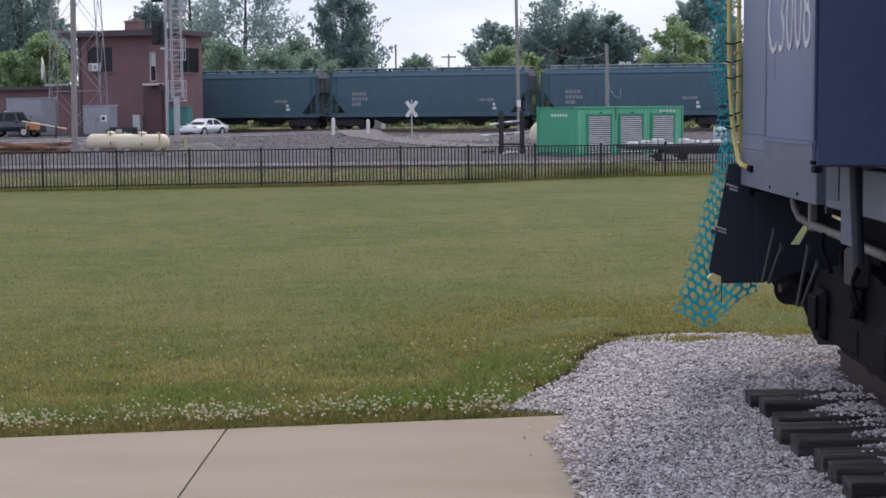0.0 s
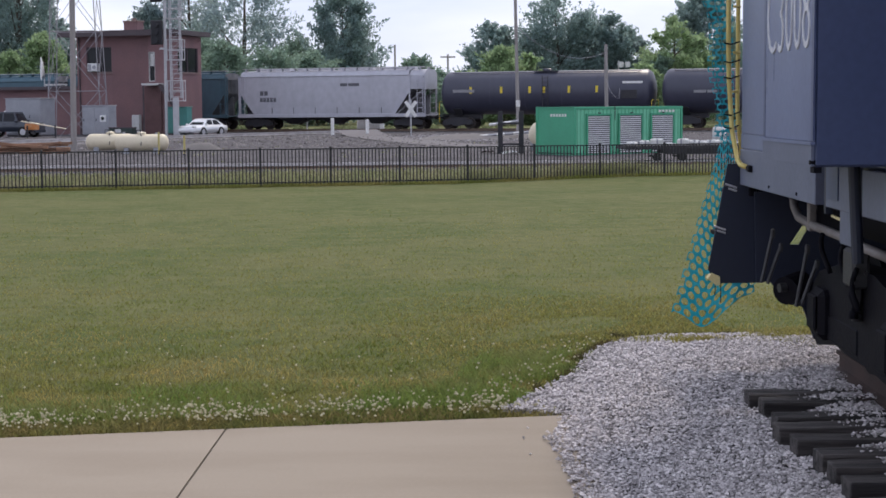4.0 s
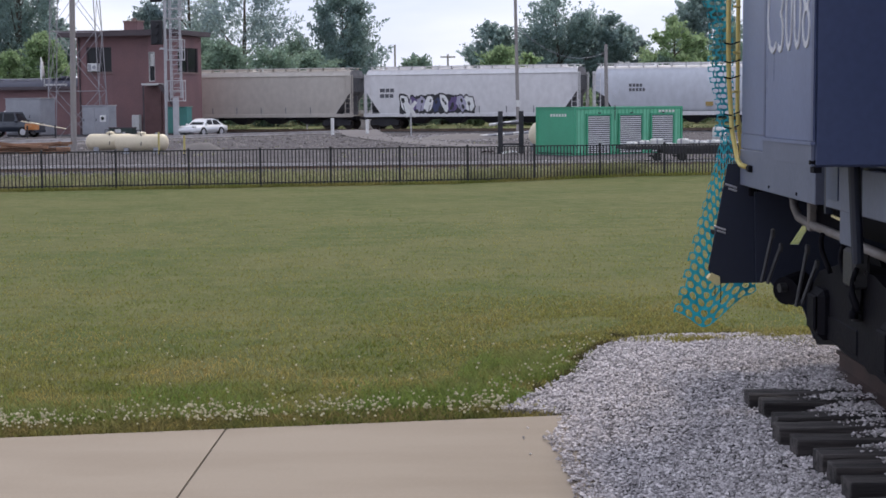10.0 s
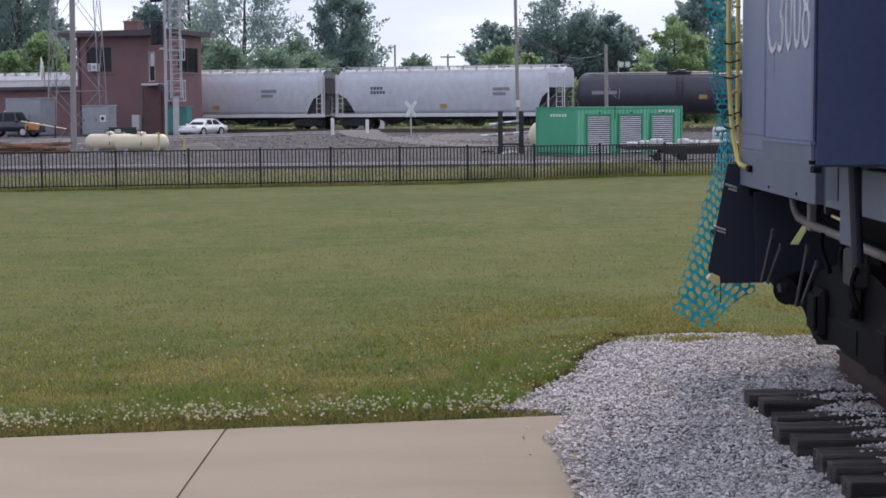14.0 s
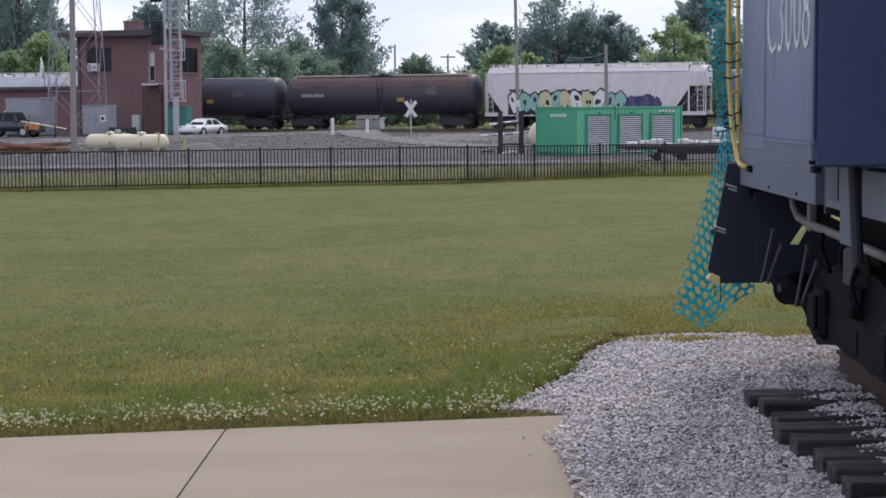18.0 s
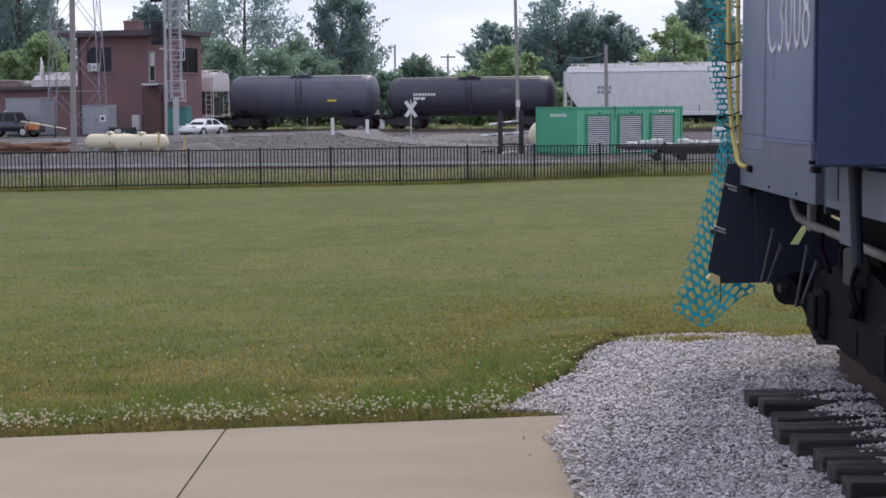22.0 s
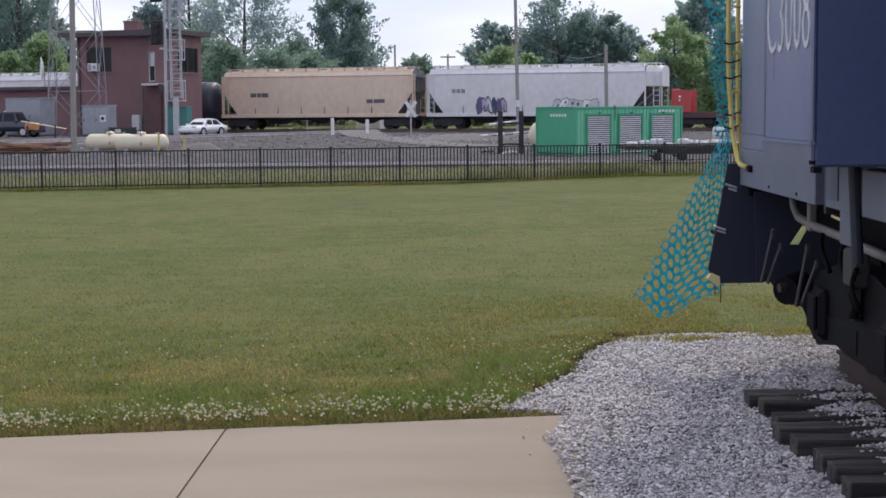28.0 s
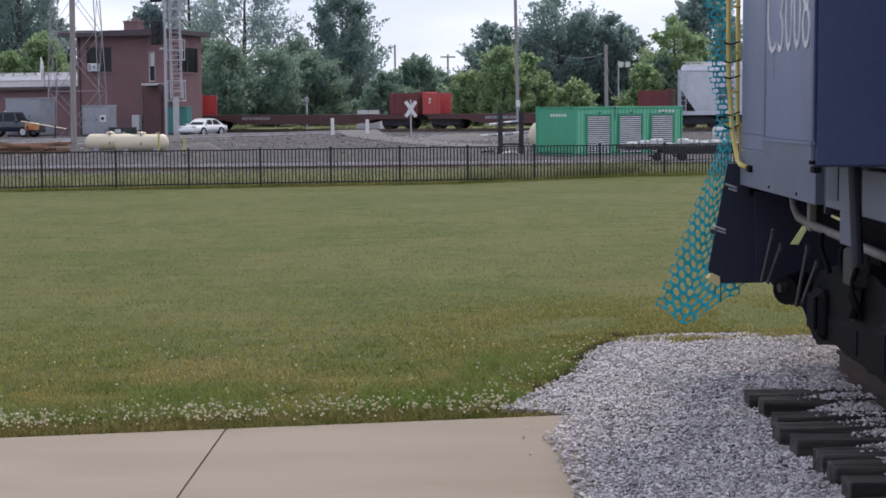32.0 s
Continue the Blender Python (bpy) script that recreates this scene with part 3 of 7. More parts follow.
        for sy in (-1, 1):
            part("end_strut", rod((half - 2.75, sy * 1.38, 1.2), (half - 0.6, sy * 1.38, 3.05), 0.06, 6), GRIMY, car)
    if not flat_roof and not arch:
        for k in range(6):
            x = -half + 3.4 + (length - 7.4) * k / 5
            part("side_stiffener", box(x - 0.03, x + 0.03, -1.575, -1.53, 1.22, 1.72), GRIMY, car)
    part("brake_reservoir", rod((-half + 1.0, -0.8, 1.55), (-half + 2.0, -0.8, 1.55), 0.25, 10), STEEL_DARK, car)
    part("center_sill", box(-half + 0.6, half - 0.6, -0.35, 0.35, 0.72, 1.02), STEEL_DARK, car)
    n_chutes = 4 if length > 17.5 else 3
    for k in range(n_chutes):
        c = (k - (n_chutes - 1) / 2) * (2 * end_low - 1.2) / n_chutes
        w = (2 * end_low - 1.2) / n_chutes / 2 * 0.92
        bm = bmesh.new()
        top = [bm.verts.new((c + a * w, b * 1.42, deep)) for a, b in ((-1, -1), (1, -1), (1, 1), (-1, 1))]
        low = [bm.verts.new((c + a * 0.32, b * 0.55, 0.42)) for a, b in ((-1, -1), (1, -1), (1, 1), (-1, 1))]
        bm.faces.new(top)
        bm.faces.new(low[::-1])
        for i in range(4):
            bm.faces.new((top[i], top[(i + 1) % 4], low[(i + 1) % 4], low[i]))
        part("chute", bm, sill or STEEL_DARK, car)
    # roof
    if walkway:
        for sy in (-1, 1):
            part("running_board", box(-half + 0.7, half - 0.7, sy * 0.95 - 0.22, sy * 0.95 + 0.22, 4.64 + up, 4.68 + up), GRATE, car)
        n = int(length / 1.1)
        bracket = finish(box(-0.03, 0.03, -0.2, 0.2, 4.36 + up, 4.65 + up), "board_bracket", trim)
        for k in range(n):
            x = -half + 1.0 + (length - 2.0) * k / (n - 1)
            for sy in (-1, 1):
                ob = new("board_bracket", bracket)
                ob.parent = car
                ob.matrix_basis = pose(x, sy, 0)
    for k in range(4):
        x = (k - 1.5) * (length - 1.3) / 4.4
        part("roof_hatch", box(x - 1.45, x + 1.45, -0.36, 0.36, 4.48 + up, 4.68 + up, 0.05), trim, car)
    return car


def tank_car(s0, s1, paint, label, top=4.2, dia=3.1, ends=1.15, dome=True, rail=True, stripes=(), lead=None):
    """A tank car: domed shell on stub sills, saddles, top platform with valve housing, ladder, two trucks."""
    length = s1 - s0
    half = length / 2
    r, cz = dia / 2, top - dia / 2
    car = thing("tank_car", pose(0, 0, 0), label, "freight car", "cars of the freight train")
    CARS.append((car, (s0 + s1) / 2, length))
    a = half - ends
    prof = [(-a, 0.0)] + [(-a + 0.62 * (1 - math.cos(t)), r * math.sin(t)) for t in (0.3, 0.6, 0.9, 1.2, math.pi / 2)]
    prof += [(-x, y) for x, y in prof[::-1]]
    part("shell", turned(prof, 32, m=pose(0, 0, cz)), paint, car, smooth=True)
    for x in (-a * 0.5, -a * 0.17, a * 0.17, a * 0.5):
        part("weld_band", turned([(x - 0.03, r + 0.006), (x + 0.03, r + 0.006)], 32, m=pose(0, 0, cz)), paint, car, smooth=True)
    for sx in (-1, 1):
        part("stub_sill", box(min(sx * (half - 0.6), sx * (half - 3.6)), max(sx * (half - 0.6), sx * (half - 3.6)), -0.35, 0.35, 0.72, 1.12), STEEL_DARK, car)
        bm = slab([(-1.25, 1.5), (-0.6, 1.0), (0.6, 1.0), (1.25, 1.5), (0.9, 1.62), (0, 1.3), (-0.9, 1.62)], sx * (half - 2.0) - 0.3, sx * (half - 2.0) + 0.3, axis="x")
        part("saddle", bm, STEEL_DARK, car)
        part("end_platform", box(sx * (half - 0.75) - 0.3, sx * (half - 0.75) + 0.3, -1.45, 1.45, 1.0, 1.08), STEEL_DARK, car)
        bm = bmesh.new()
        for y in (-1.4, 1.4):
            rod((sx * (half - 0.65), y, 0.5), (sx * (half - 0.65), y, 2.05), 0.025, 6, bm)
        rod((sx * (half - 0.65), -1.4, 2.05), (sx * (half - 0.65), 1.4, 2.05), 0.025, 6, bm)
        part("end_rail", bm, lead or STEEL_DARK, car)
        add_truck(car, sx * (half - 2.0))
        add_coupler(car, sx * (half - 0.75), sx)
    if dome:
        part("valve_housing", turned([(top - 0.1, 0.36), (top + 0.12, 0.36), (top + 0.16, 0.28), (top + 0.16, 0.0)], 14, axis="z"), paint, car)
        part("top_platform", box(-0.9, 0.9, -0.8, 0.8, top - 0.06, top - 0.03), STEEL_DARK, car)
    if rail:
        for sy in (-1, 1):
            bm = rod((-a + 1.0, sy * 0.75, top - 0.12), (a - 1.0, sy * 0.75, top - 0.12), 0.03, 6)
            part("top_rail", bm, paint, car)
    add_ladder(car, 0.2, -r - 0.05, 1.1, top - 0.4, STEEL_DARK, 9)
    for x in stripes:
        part("reflector", box(x - 0.09, x + 0.09, -r - 0.015, -r + 0.10, cz - 0.05, cz + 0.45), YELLOW_TAPE, car)
    return car


def bulkhead_flat(s0, s1, label):
    """A bulkhead flat car: fish-belly side sills, plank deck, a boxed bulkhead at each end."""
    length = s1 - s0
    half = length / 2
    car = thing("flat_car", pose(0, 0, 0), label, "freight car", "cars of the freight train")
    CARS.append((car, (s0 + s1) / 2, length))
    for sy in (-1, 1):
        bm = slab([(-half + 0.6, 0.75), (-half + 3.6, 0.75), (-half + 5.0, 0.42), (half - 5.0, 0.42), (half - 3.6, 0.75), (half - 0.6, 0.75), (half - 0.6, 1.12), (-half + 0.6, 1.12)], sy * 1.42 - 0.06, sy * 1.42 + 0.06, axis="y")
        part("side_sill", bm, OXIDE, car)
    n = 40
    w = (length - 1.2) / n
    for k in range(n):
        x = -half + 0.6 + k * w
        part("deck_plank", box(x + 0.01, x + w - 0.01, -1.40, 1.40, 1.06, 1.14), TIE_WOOD, car)
    for sx, paint in ((-1, BRIGHT_RED), (1, DULL_RED)):
        x = sx * (half - 0.30)
        part("bulkhead", box(x - 0.10, x + 0.10, -1.45, 1.45, 1.10, 2.84, 0.02), paint, car)
        for sy in (-1, 1):
            x2 = sx * (half - (2.45 if sx > 0 else 1.6))
            bm = box(min(x, x2), max(x, x2), sy * 1.44 - 0.05, sy * 1.44 + 0.05, 1.14, 2.74, 0.02)
            part("wing_plate", bm, paint, car)
            bm = bmesh.new()
            for k in range(3):
                p = x + (x2 - x) * (k + 0.5) / 3
                box(p - 0.05, p + 0.05, sy * 1.50 - 0.03, sy * 1.50 + 0.03, 1.14, 2.74, 0, bm)
            part("wing_rib", bm, paint, car)
        if sx < 0:
            bars(car, -half + 0.75, 2.35, -1.54, [[0.16], [0.12]], 0.16, MARK_LIGHT)
        add_truck(car, sx * (half - 2.0))
        add_coupler(car, sx * (half - 0.75), sx)
    bars(car, -half + 5.2, 0.98, -1.485, [[0.5, 0.3, 0.9, 0.5]], 0.22, PLACARD)
    part("center_sill", box(-half + 0.6, half - 0.6, -0.35, 0.35, 0.72, 1.05), STEEL_DARK, car)
    return car


def paint(name, col, dirt, rough=0.55, amount=0.55):
    return mat(name, col, rough, 0.0, col2=dirt, scale=0.55, grain=2.5, amount=amount * 0.6, bump=0.0, stretch=(1.0, 1.0, 0.7))


TEAL = paint("faded_teal_paint", (0.058, 0.120, 0.160), (0.050, 0.090, 0.118))
GREY_CAR = paint("light_grey_paint", (0.45, 0.45, 0.51), (0.35, 0.35, 0.39))
BEIGE_CAR = paint("grey_beige_paint", (0.50, 0.46, 0.42), (0.38, 0.34, 0.31))
WHITE_CAR = paint("chalky_white_paint", (0.69, 0.68, 0.70), (0.57, 0.555, 0.56))
SILVER_CAR = paint("silver_grey_paint", (0.56, 0.58, 0.64), (0.45, 0.46, 0.51))
PINK_WHITE = paint("dusty_white_paint", (0.72, 0.675, 0.685), (0.58, 0.53, 0.53))
TAN_CAR = paint("faded_tan_paint", (0.69, 0.55, 0.43), (0.57, 0.43, 0.325))
# The tank blacks are lifted towards blue, with distance haze in the colour.
BLACK_TANK = paint("black_tank_paint", (0.046, 0.048, 0.076), (0.062, 0.062, 0.090), 0.42)
SOOT_TANK = paint("sooty_tank_paint", (0.050, 0.049, 0.072), (0.068, 0.064, 0.084), 0.5)
RUST_TANK = paint("rusty_black_tank_paint", (0.050, 0.047, 0.066), (0.066, 0.056, 0.070), 0.55, 0.8)
RUST_CROWN = paint("rust_red_crown", (0.118, 0.070, 0.070), (0.074, 0.056, 0.064), 0.75, 1.4)
GREY_TANK = paint("grey_black_tank_paint", (0.108, 0.115, 0.155), (0.080, 0.082, 0.105), 0.5)
NAVY_TANK = paint("blue_black_tank_paint", (0.045, 0.050, 0.075), (0.055, 0.055, 0.065), 0.5)
OXIDE = paint("oxide_brown_paint", (0.10, 0.045, 0.045), (0.06, 0.035, 0.035), 0.75)
BRIGHT_RED = paint("bright_red_paint", (0.50, 0.075, 0.075), (0.38, 0.065, 0.065), 0.6)
DULL_RED = paint("dull_red_paint", (0.16, 0.040, 0.042), (0.10, 0.035, 0.035), 0.7)
SPRAY = {k: mat("spray_" + k, c, 0.6, scale=2, grain=20, amount=0.3) for k, c in dict(black=(0.03, 0.03, 0.035), mint=(0.30, 0.52, 0.46), cream=(0.62, 0.58, 0.36), white=(0.80, 0.80, 0.80), purple=(0.13, 0.09, 0.22), navy=(0.05, 0.06, 0.14), rust=(0.50, 0.30, 0.24), lilac=(0.42, 0.40, 0.52), grey=(0.55, 0.55, 0.57), dusk=(0.11, 0.11, 0.14)).items()}


def graffiti(car, x0, x1, z0, z1, colours, outline, seed, letters, fat=0.30, cloud=None):
    """Sprayed shapes: lumpy outlined blobs with dark gaps, side by side, that spell nothing."""
    rng = random.Random(seed)
    w, h = (x1 - x0) / letters, z1 - z0
    y = -1.575
    if cloud:
        n = 44
        dome = [math.sin(math.pi * (0.12 + 0.76 * q / n)) for q in range(n + 1)]
        up = [(x0 - 0.1 + (x1 - x0 + 0.2) * q / n, z0 + h * (0.45 + 0.50 * dome[q]) + rng.uniform(-0.09, 0.09)) for q in range(n + 1)]
        down = [(x0 - 0.1 + (x1 - x0 + 0.2) * q / n, z0 + rng.uniform(-0.03, 0.12)) for q in range(n, -1, -1)]
        part("sprayed_ground", slab(up + down, y - 0.002, y + 0.02, axis="y"), SPRAY[cloud], car)
    for k in range(letters):
        cx, cz = x0 + w * (k + 0.5), (z0 + z1) / 2 + rng.uniform(-0.07, 0.07)
        tilt, wide, tall = rng.uniform(-0.35, 0.35), w * rng.uniform(0.58, 0.74), h * rng.uniform(0.40, 0.52)
        bumps = [rng.uniform(0.84, 1.14) for _ in range(18)]
        square = rng.choice((2.0, 2.6, 3.4))

        def blob(scale, dx=0.0, dz=0.0, rough=1.0):
            pts = []
            for q in range(18):
                a = 2 * math.pi * q / 18
                c_, s_ = math.cos(a), math.sin(a)
                r = scale * (abs(c_) ** square + abs(s_) ** square) ** (-1 / square) * (1 + rough * (bumps[q] - 1))
                px, pz = wide * r * c_ + dx, tall * r * s_ + dz
                pts.append((cx + px + tilt * pz, cz + pz))
            return pts
        p = 0.0012 * (k % 4)
        rim = fat * 0.22 / min(wide, tall)
        part("sprayed_edge", slab(blob(1.0), y - 0.004 - p, y + 0.02, axis="y"), SPRAY[outline], car)
        part("sprayed_fill", slab(blob(1.0 - min(rim, 0.5)), y - 0.011 - p, y + 0.02, axis="y"), SPRAY[colours[k % len(colours)]], car)
        for _ in range(rng.choice((1, 2))):
            dx, dz = rng.uniform(-0.3, 0.3) * wide, rng.choice((-0.35, 0.3, 0.0)) * tall
            part("sprayed_edge", slab(blob(rng.uniform(0.16, 0.26), dx, dz, 0.5), y - 0.018 - p, y + 0.02, axis="y"), SPRAY[outline], car)
        bx = cx + rng.uniform(-0.3, 0.3) * wide
        part("sprayed_edge", slab([(bx - 0.02, cz - tall * 0.9), (bx + 0.03, cz - tall * 0.9), (bx + 0.05 + tilt * tall, cz - tall * 0.1), (bx + tilt * tall, cz - tall * 0.1)], y - 0.016 - p, y + 0.02, axis="y"), SPRAY[outline], car)


def build_train():
    a = covered_hopper(-27.4, -10.63, TEAL, "faded teal covered hopper car with smooth rounded sides", flat_roof=True)
    b = covered_hopper(-10.63, 6.3, TEAL, "faded teal covered hopper car with white stencils", flat_roof=True)
    c = covered_hopper(6.3, 21.64, TEAL, "faded teal covered hopper car, shorter, with a pale emblem", flat_roof=True)
    for car, half in ((a, 8.4), (b, 8.4), (c, 7.6)):
        bars(car, -half + 2.3, 2.85, -1.56, [[0.25, 0.22, 0.22, 0.22], [0.2, 0.2, 0.2, 0.2, 0.2], [0.3, 0.35]], 0.26, PLACARD)
        bars(car, half - 4.2, 2.3, -1.56, [[0.35, 0.1, 0.5]], 0.22, PLACARD)
        bars(car, half - 3.2, 1.95, -1.56, [[0.2], [0.3]], 0.2, MARK_LIGHT)
    d = covered_hopper(21.64, 38.2, GREY_CAR, "light grey covered hopper car with dark stencils", tail=2.75)
    bars(d, -5.9, 3.0, -1.56, [[0.30, 0.30], [0.22, 0.22, 0.22, 0.22, 0.22]], 0.34, MARK_DARK)
    bars(d, 0.9, 3.55, -1.56, [[0.6, 0.9]], 0.22, MARK_DARK)
    e = tank_car(38.2, 55.8, BLACK_TANK, "long black tank car with yellow reflective stripes", top=4.32, dia=3.25, ends=0.55, stripes=(-5.6, -3.2, -1.0, 0.1, 2.0, 4.1), lead=YELLOW_TAPE)
    bars(e, -7.0, 2.95, -1.64, [[1.7]], 0.22, PLACARD)
    bars(e, 6.0, 3.45, -1.50, [[1.5]], 0.28, MARK_LIGHT)
    bars(e, 5.9, 2.8, -1.64, [[1.2]], 0.6, STEEL_DARK, "data_panel")
    f = tank_car(55.5, 73.4, BLACK_TANK, "long plain black tank car", top=4.32, dia=3.25, ends=0.22)
    bars(f, -6.2, 2.75, -1.64, [[0.9, 0.7]], 0.2, PLACARD)
    bars(f, 5.0, 3.2, -1.60, [[0.8]], 0.6, DULL_PANEL, "data_panel")
    g = covered_hopper(73.2, 91.1, BEIGE_CAR, "grey beige covered hopper car with a dusty roof")
    bars(g, -6.0, 3.0, -1.56, [[0.7, 0.3], [0.6, 0.5]], 0.26, MARK_DARK)
    h = covered_hopper(91.1, 109.1, WHITE_CAR, "white covered hopper car with purple graffiti")
    bars(h, -7.2, 3.1, -1.56, [[0.4, 0.3, 0.3], [0.35, 0.3, 0.3]], 0.28, MARK_DARK)
    graffiti(h, -5.5, 0.3, 1.15, 2.70, ["white", "purple", "lilac", "white", "navy"], "black", 3, 9, 0.34, "black")
    for s0, s1, seed in ((109.1, 127.9, 1), (127.9, 147.1, 2)):
        i = covered_hopper(s0, s1, SILVER_CAR, "silver grey covered hopper car with arched end openings", arch=True, cut=2.8, tail=2.75 if seed == 2 else 1.9, trim=WHITE_CAR)
        bars(i, -6.2, 3.25, -1.56, [[0.2, 0.18, 0.2, 0.18], [0.18, 0.18, 0.18, 0.18, 0.18]], 0.22, MARK_DARK)
        bars(i, 3.6, 3.1, -1.56, [[1.3], [1.0]], 0.24, PLACARD)
        bars(i, -0.6, 1.9, -1.56, [[0.55]], 0.3, mat("ochre_sticker", (0.40, 0.28, 0.10), 0.7))
    k = tank_car(147.1, 162.9, SOOT_TANK, "sooty black tank car with small white stencils", top=4.12, dia=3.1, ends=0.2)
    l_ = tank_car(162.9, 179.27, RUST_TANK, "black tank car with rust-red streaks along its top", top=4.18, dia=3.1, ends=0.2)
    length, r, cz = 179.27 - 162.9, 1.580, 4.18 - 1.55
    bm = bmesh.new()
    rows = []
    for i in range(25):
        x = -length / 2 + 1.0 + (length - 2.0) * i / 24
        low = 22 + 14 * noise.noise((x * 0.7, 3.0, 1.0)) + 7 * noise.noise((x * 2.4, 8.0, 1.0))
        rows.append([bm.verts.new((x, -r * math.cos(math.radians(q)), cz + r * math.sin(math.radians(q)))) for q in (low + (180 - 2 * low) * j / 10 for j in range(11))])
    for p_, q_ in zip(rows, rows[1:]):
        for j in range(10):
            bm.faces.new((p_[j], q_[j], q_[j + 1], p_[j + 1]))
    part("rust_crown", bm, RUST_CROWN, l_, "rust-red streaked top of the shell", smooth=True)
    for car in (k, l_):
        bars(car, -6.3, 2.75, -1.57, [[0.9, 0.9]], 0.26, PLACARD)
        bars(car, 3.9, 3.2, -1.54, [[0.9]], 0.6, DULL_PANEL, "data_panel")
        bars(car, 1.6, 2.4, -1.57, [[0.6]], 0.3, mat("ochre_sticker", (0.40, 0.28, 0.10), 0.7))
    m_ = covered_hopper(179.27, 196.8, PINK_WHITE, "dusty white covered hopper car with mint and cream graffiti", tail=2.75)
    bars(m_, -6.4, 2.95, -1.56, [[0.22, 0.22, 0.22, 0.22]], 0.24, MARK_DARK)
    graffiti(m_, -6.4, 2.4, 1.0, 2.9, ["white", "mint", "mint", "cream", "mint", "cream", "white", "cream"], "black", 8, 11, 0.34, "black")
    graffiti(m_, 2.3, 5.0, 1.15, 2.4, ["navy", "purple"], "navy", 5, 6, 0.26, "navy")
    n_ = tank_car(196.8, 210.3, GREY_TANK, "shorter grey black tank car", top=4.22, dia=3.25, ends=0.6)
    bars(n_, 2.6, 2.42, -1.585, [[0.75]], 0.26, YELLOW_TAPE, "sticker")
    bars(n_, 3.2, 3.2, -1.52, [[1.2]], 0.5, DULL_PANEL, "data_panel")
    o = tank_car(210.3, 224.5, SOOT_TANK, "short sooty black tank car with white stencils", top=3.95, dia=3.0, ends=0.5)
    bars(o, -4.2, 2.72, -1.50, [[0.16, 0.14, 0.2, 0.14, 0.17, 0.15, 0.16, 0.15], [0.5, 0.35]], 0.20, MARK_LIGHT)
    bars(o, 2.6, 3.0, -1.46, [[1.0]], 0.6, DULL_PANEL, "data_panel")
    p = covered_hopper(224.5, 243.8, WHITE_CAR, "chalky white covered hopper car with a roof walkway", tail=2.75)
    bars(p, -6.6, 3.1, -1.56, [[0.22, 0.2, 0.2, 0.2], [0.2, 0.2, 0.2, 0.2]], 0.22, PLACARD)
    q = tank_car(243.8, 255.4, NAVY_TANK, "short blue-black tank car with a yellow sticker", top=3.80, dia=3.08, ends=0.2)
    bars(q, 0.35, 2.08, -1.55, [[0.55]], 0.24, YELLOW_TAPE, "sticker")
    bars(q, 2.4, 2.95, -1.46, [[0.9]], 0.4, DULL_PANEL, "data_panel")
    r = covered_hopper(255.4, 272.6, TAN_CAR, "faded tan covered hopper car with rusty streaks")
    bars(r, -5.6, 2.85, -1.56, [[0.5, 0.3, 0.6]], 0.32, MARK_DARK)
    bars(r, 4.2, 2.3, -1.56, [[0.5, 0.9]], 0.28, MARK_DARK)
    s = covered_hopper(272.6, 291.6, WHITE_CAR, "white covered hopper car with dark sprayed tags", tail=2.75)
    bars(s, -7.0, 3.0, -1.56, [[0.3, 0.3, 0.3]], 0.3, PLACARD)
    graffiti(s, -5.0, -2.7, 1.10, 2.45, ["purple", "lilac", "grey", "navy"], "dusk", 11, 6, 0.26)
    graffiti(s, 0.9, 4.2, 1.10, 2.30, ["grey", "white", "grey"], "dusk", 12, 6, 0.16)
    bulkhead_flat(291.6, 311.7, "brown flat car with boxed red bulkheads")
    bulkhead_flat(311.7, 331.0, "brown flat car with boxed red bulkheads")
    u = covered_hopper(331.0, 350.5, SILVER_CAR, "silver grey covered hopper car with dark stencils")
    bars(u, -6.3, 2.85, -1.56, [[0.3, 0.3, 0.3, 0.3], [0.5, 0.4]], 0.34, MARK_DARK)


def build_track(name, x0, x1, line, z, label, ties=True, sleepers=150, steel=None, bed=None, head=None):
    """Two rails on sleepers in a low ballast bed, along y = line(x)."""
    slope = line(1.0) - line(0.0)
    ang = math.degrees(math.atan(slope))
    k = math.hypot(1, slope)
    track = thing(name, pose(0, line(0), z, 0, 0, ang), label, "railway track", kind="structure")
    bm = bmesh.new()
    section = [(-2.6, -0.62), (-1.55, -0.20), (1.55, -0.20), (2.6, -0.62)]
    for a, b in zip(section, section[1:]):
        v = [bm.verts.new(p) for p in ((x0 * k, a[0], a[1]), (x1 * k, a[0], a[1]), (x1 * k, b[0], b[1]), (x0 * k, b[0], b[1]))]
        bm.faces.new(v)
    part("ballast_bed", bm, bed or BALLAST, track)
    for y in (-0.75, 0.75):
        bm = slab([(y - 0.07, -0.17), (y + 0.07, -0.17), (y + 0.07, -0.15), (y + 0.012, -0.13), (y + 0.012, -0.045), (y + 0.036, -0.03), (y + 0.036, 0), (y - 0.036, 0), (y - 0.036, -0.03), (y - 0.012, -0.045), (y - 0.012, -0.13), (y - 0.07, -0.15)], x0 * k, x1 * k, axis="x")
        part("rail", bm, steel or RAIL_TOP, track)
        if head:
            part("rail_head", box(x0 * k, x1 * k, y - 0.041, y + 0.041, -0.045, 0.006), head, track, "bright worn running surface")
    if ties:
        tie = finish(box(-0.115, 0.115, -1.29, 1.29, -0.30, -0.172, 0.01), "sleeper", TIE_WOOD)
        n = min(sleepers, 290)
        for i in range(n):
            ob = new("sleeper", tie)
            ob.parent = track
            ob.matrix_basis = pose(x0 * k + (x1 - x0) * k * (i + 0.5) / n, random.uniform(-0.04, 0.04), 0)
    return track


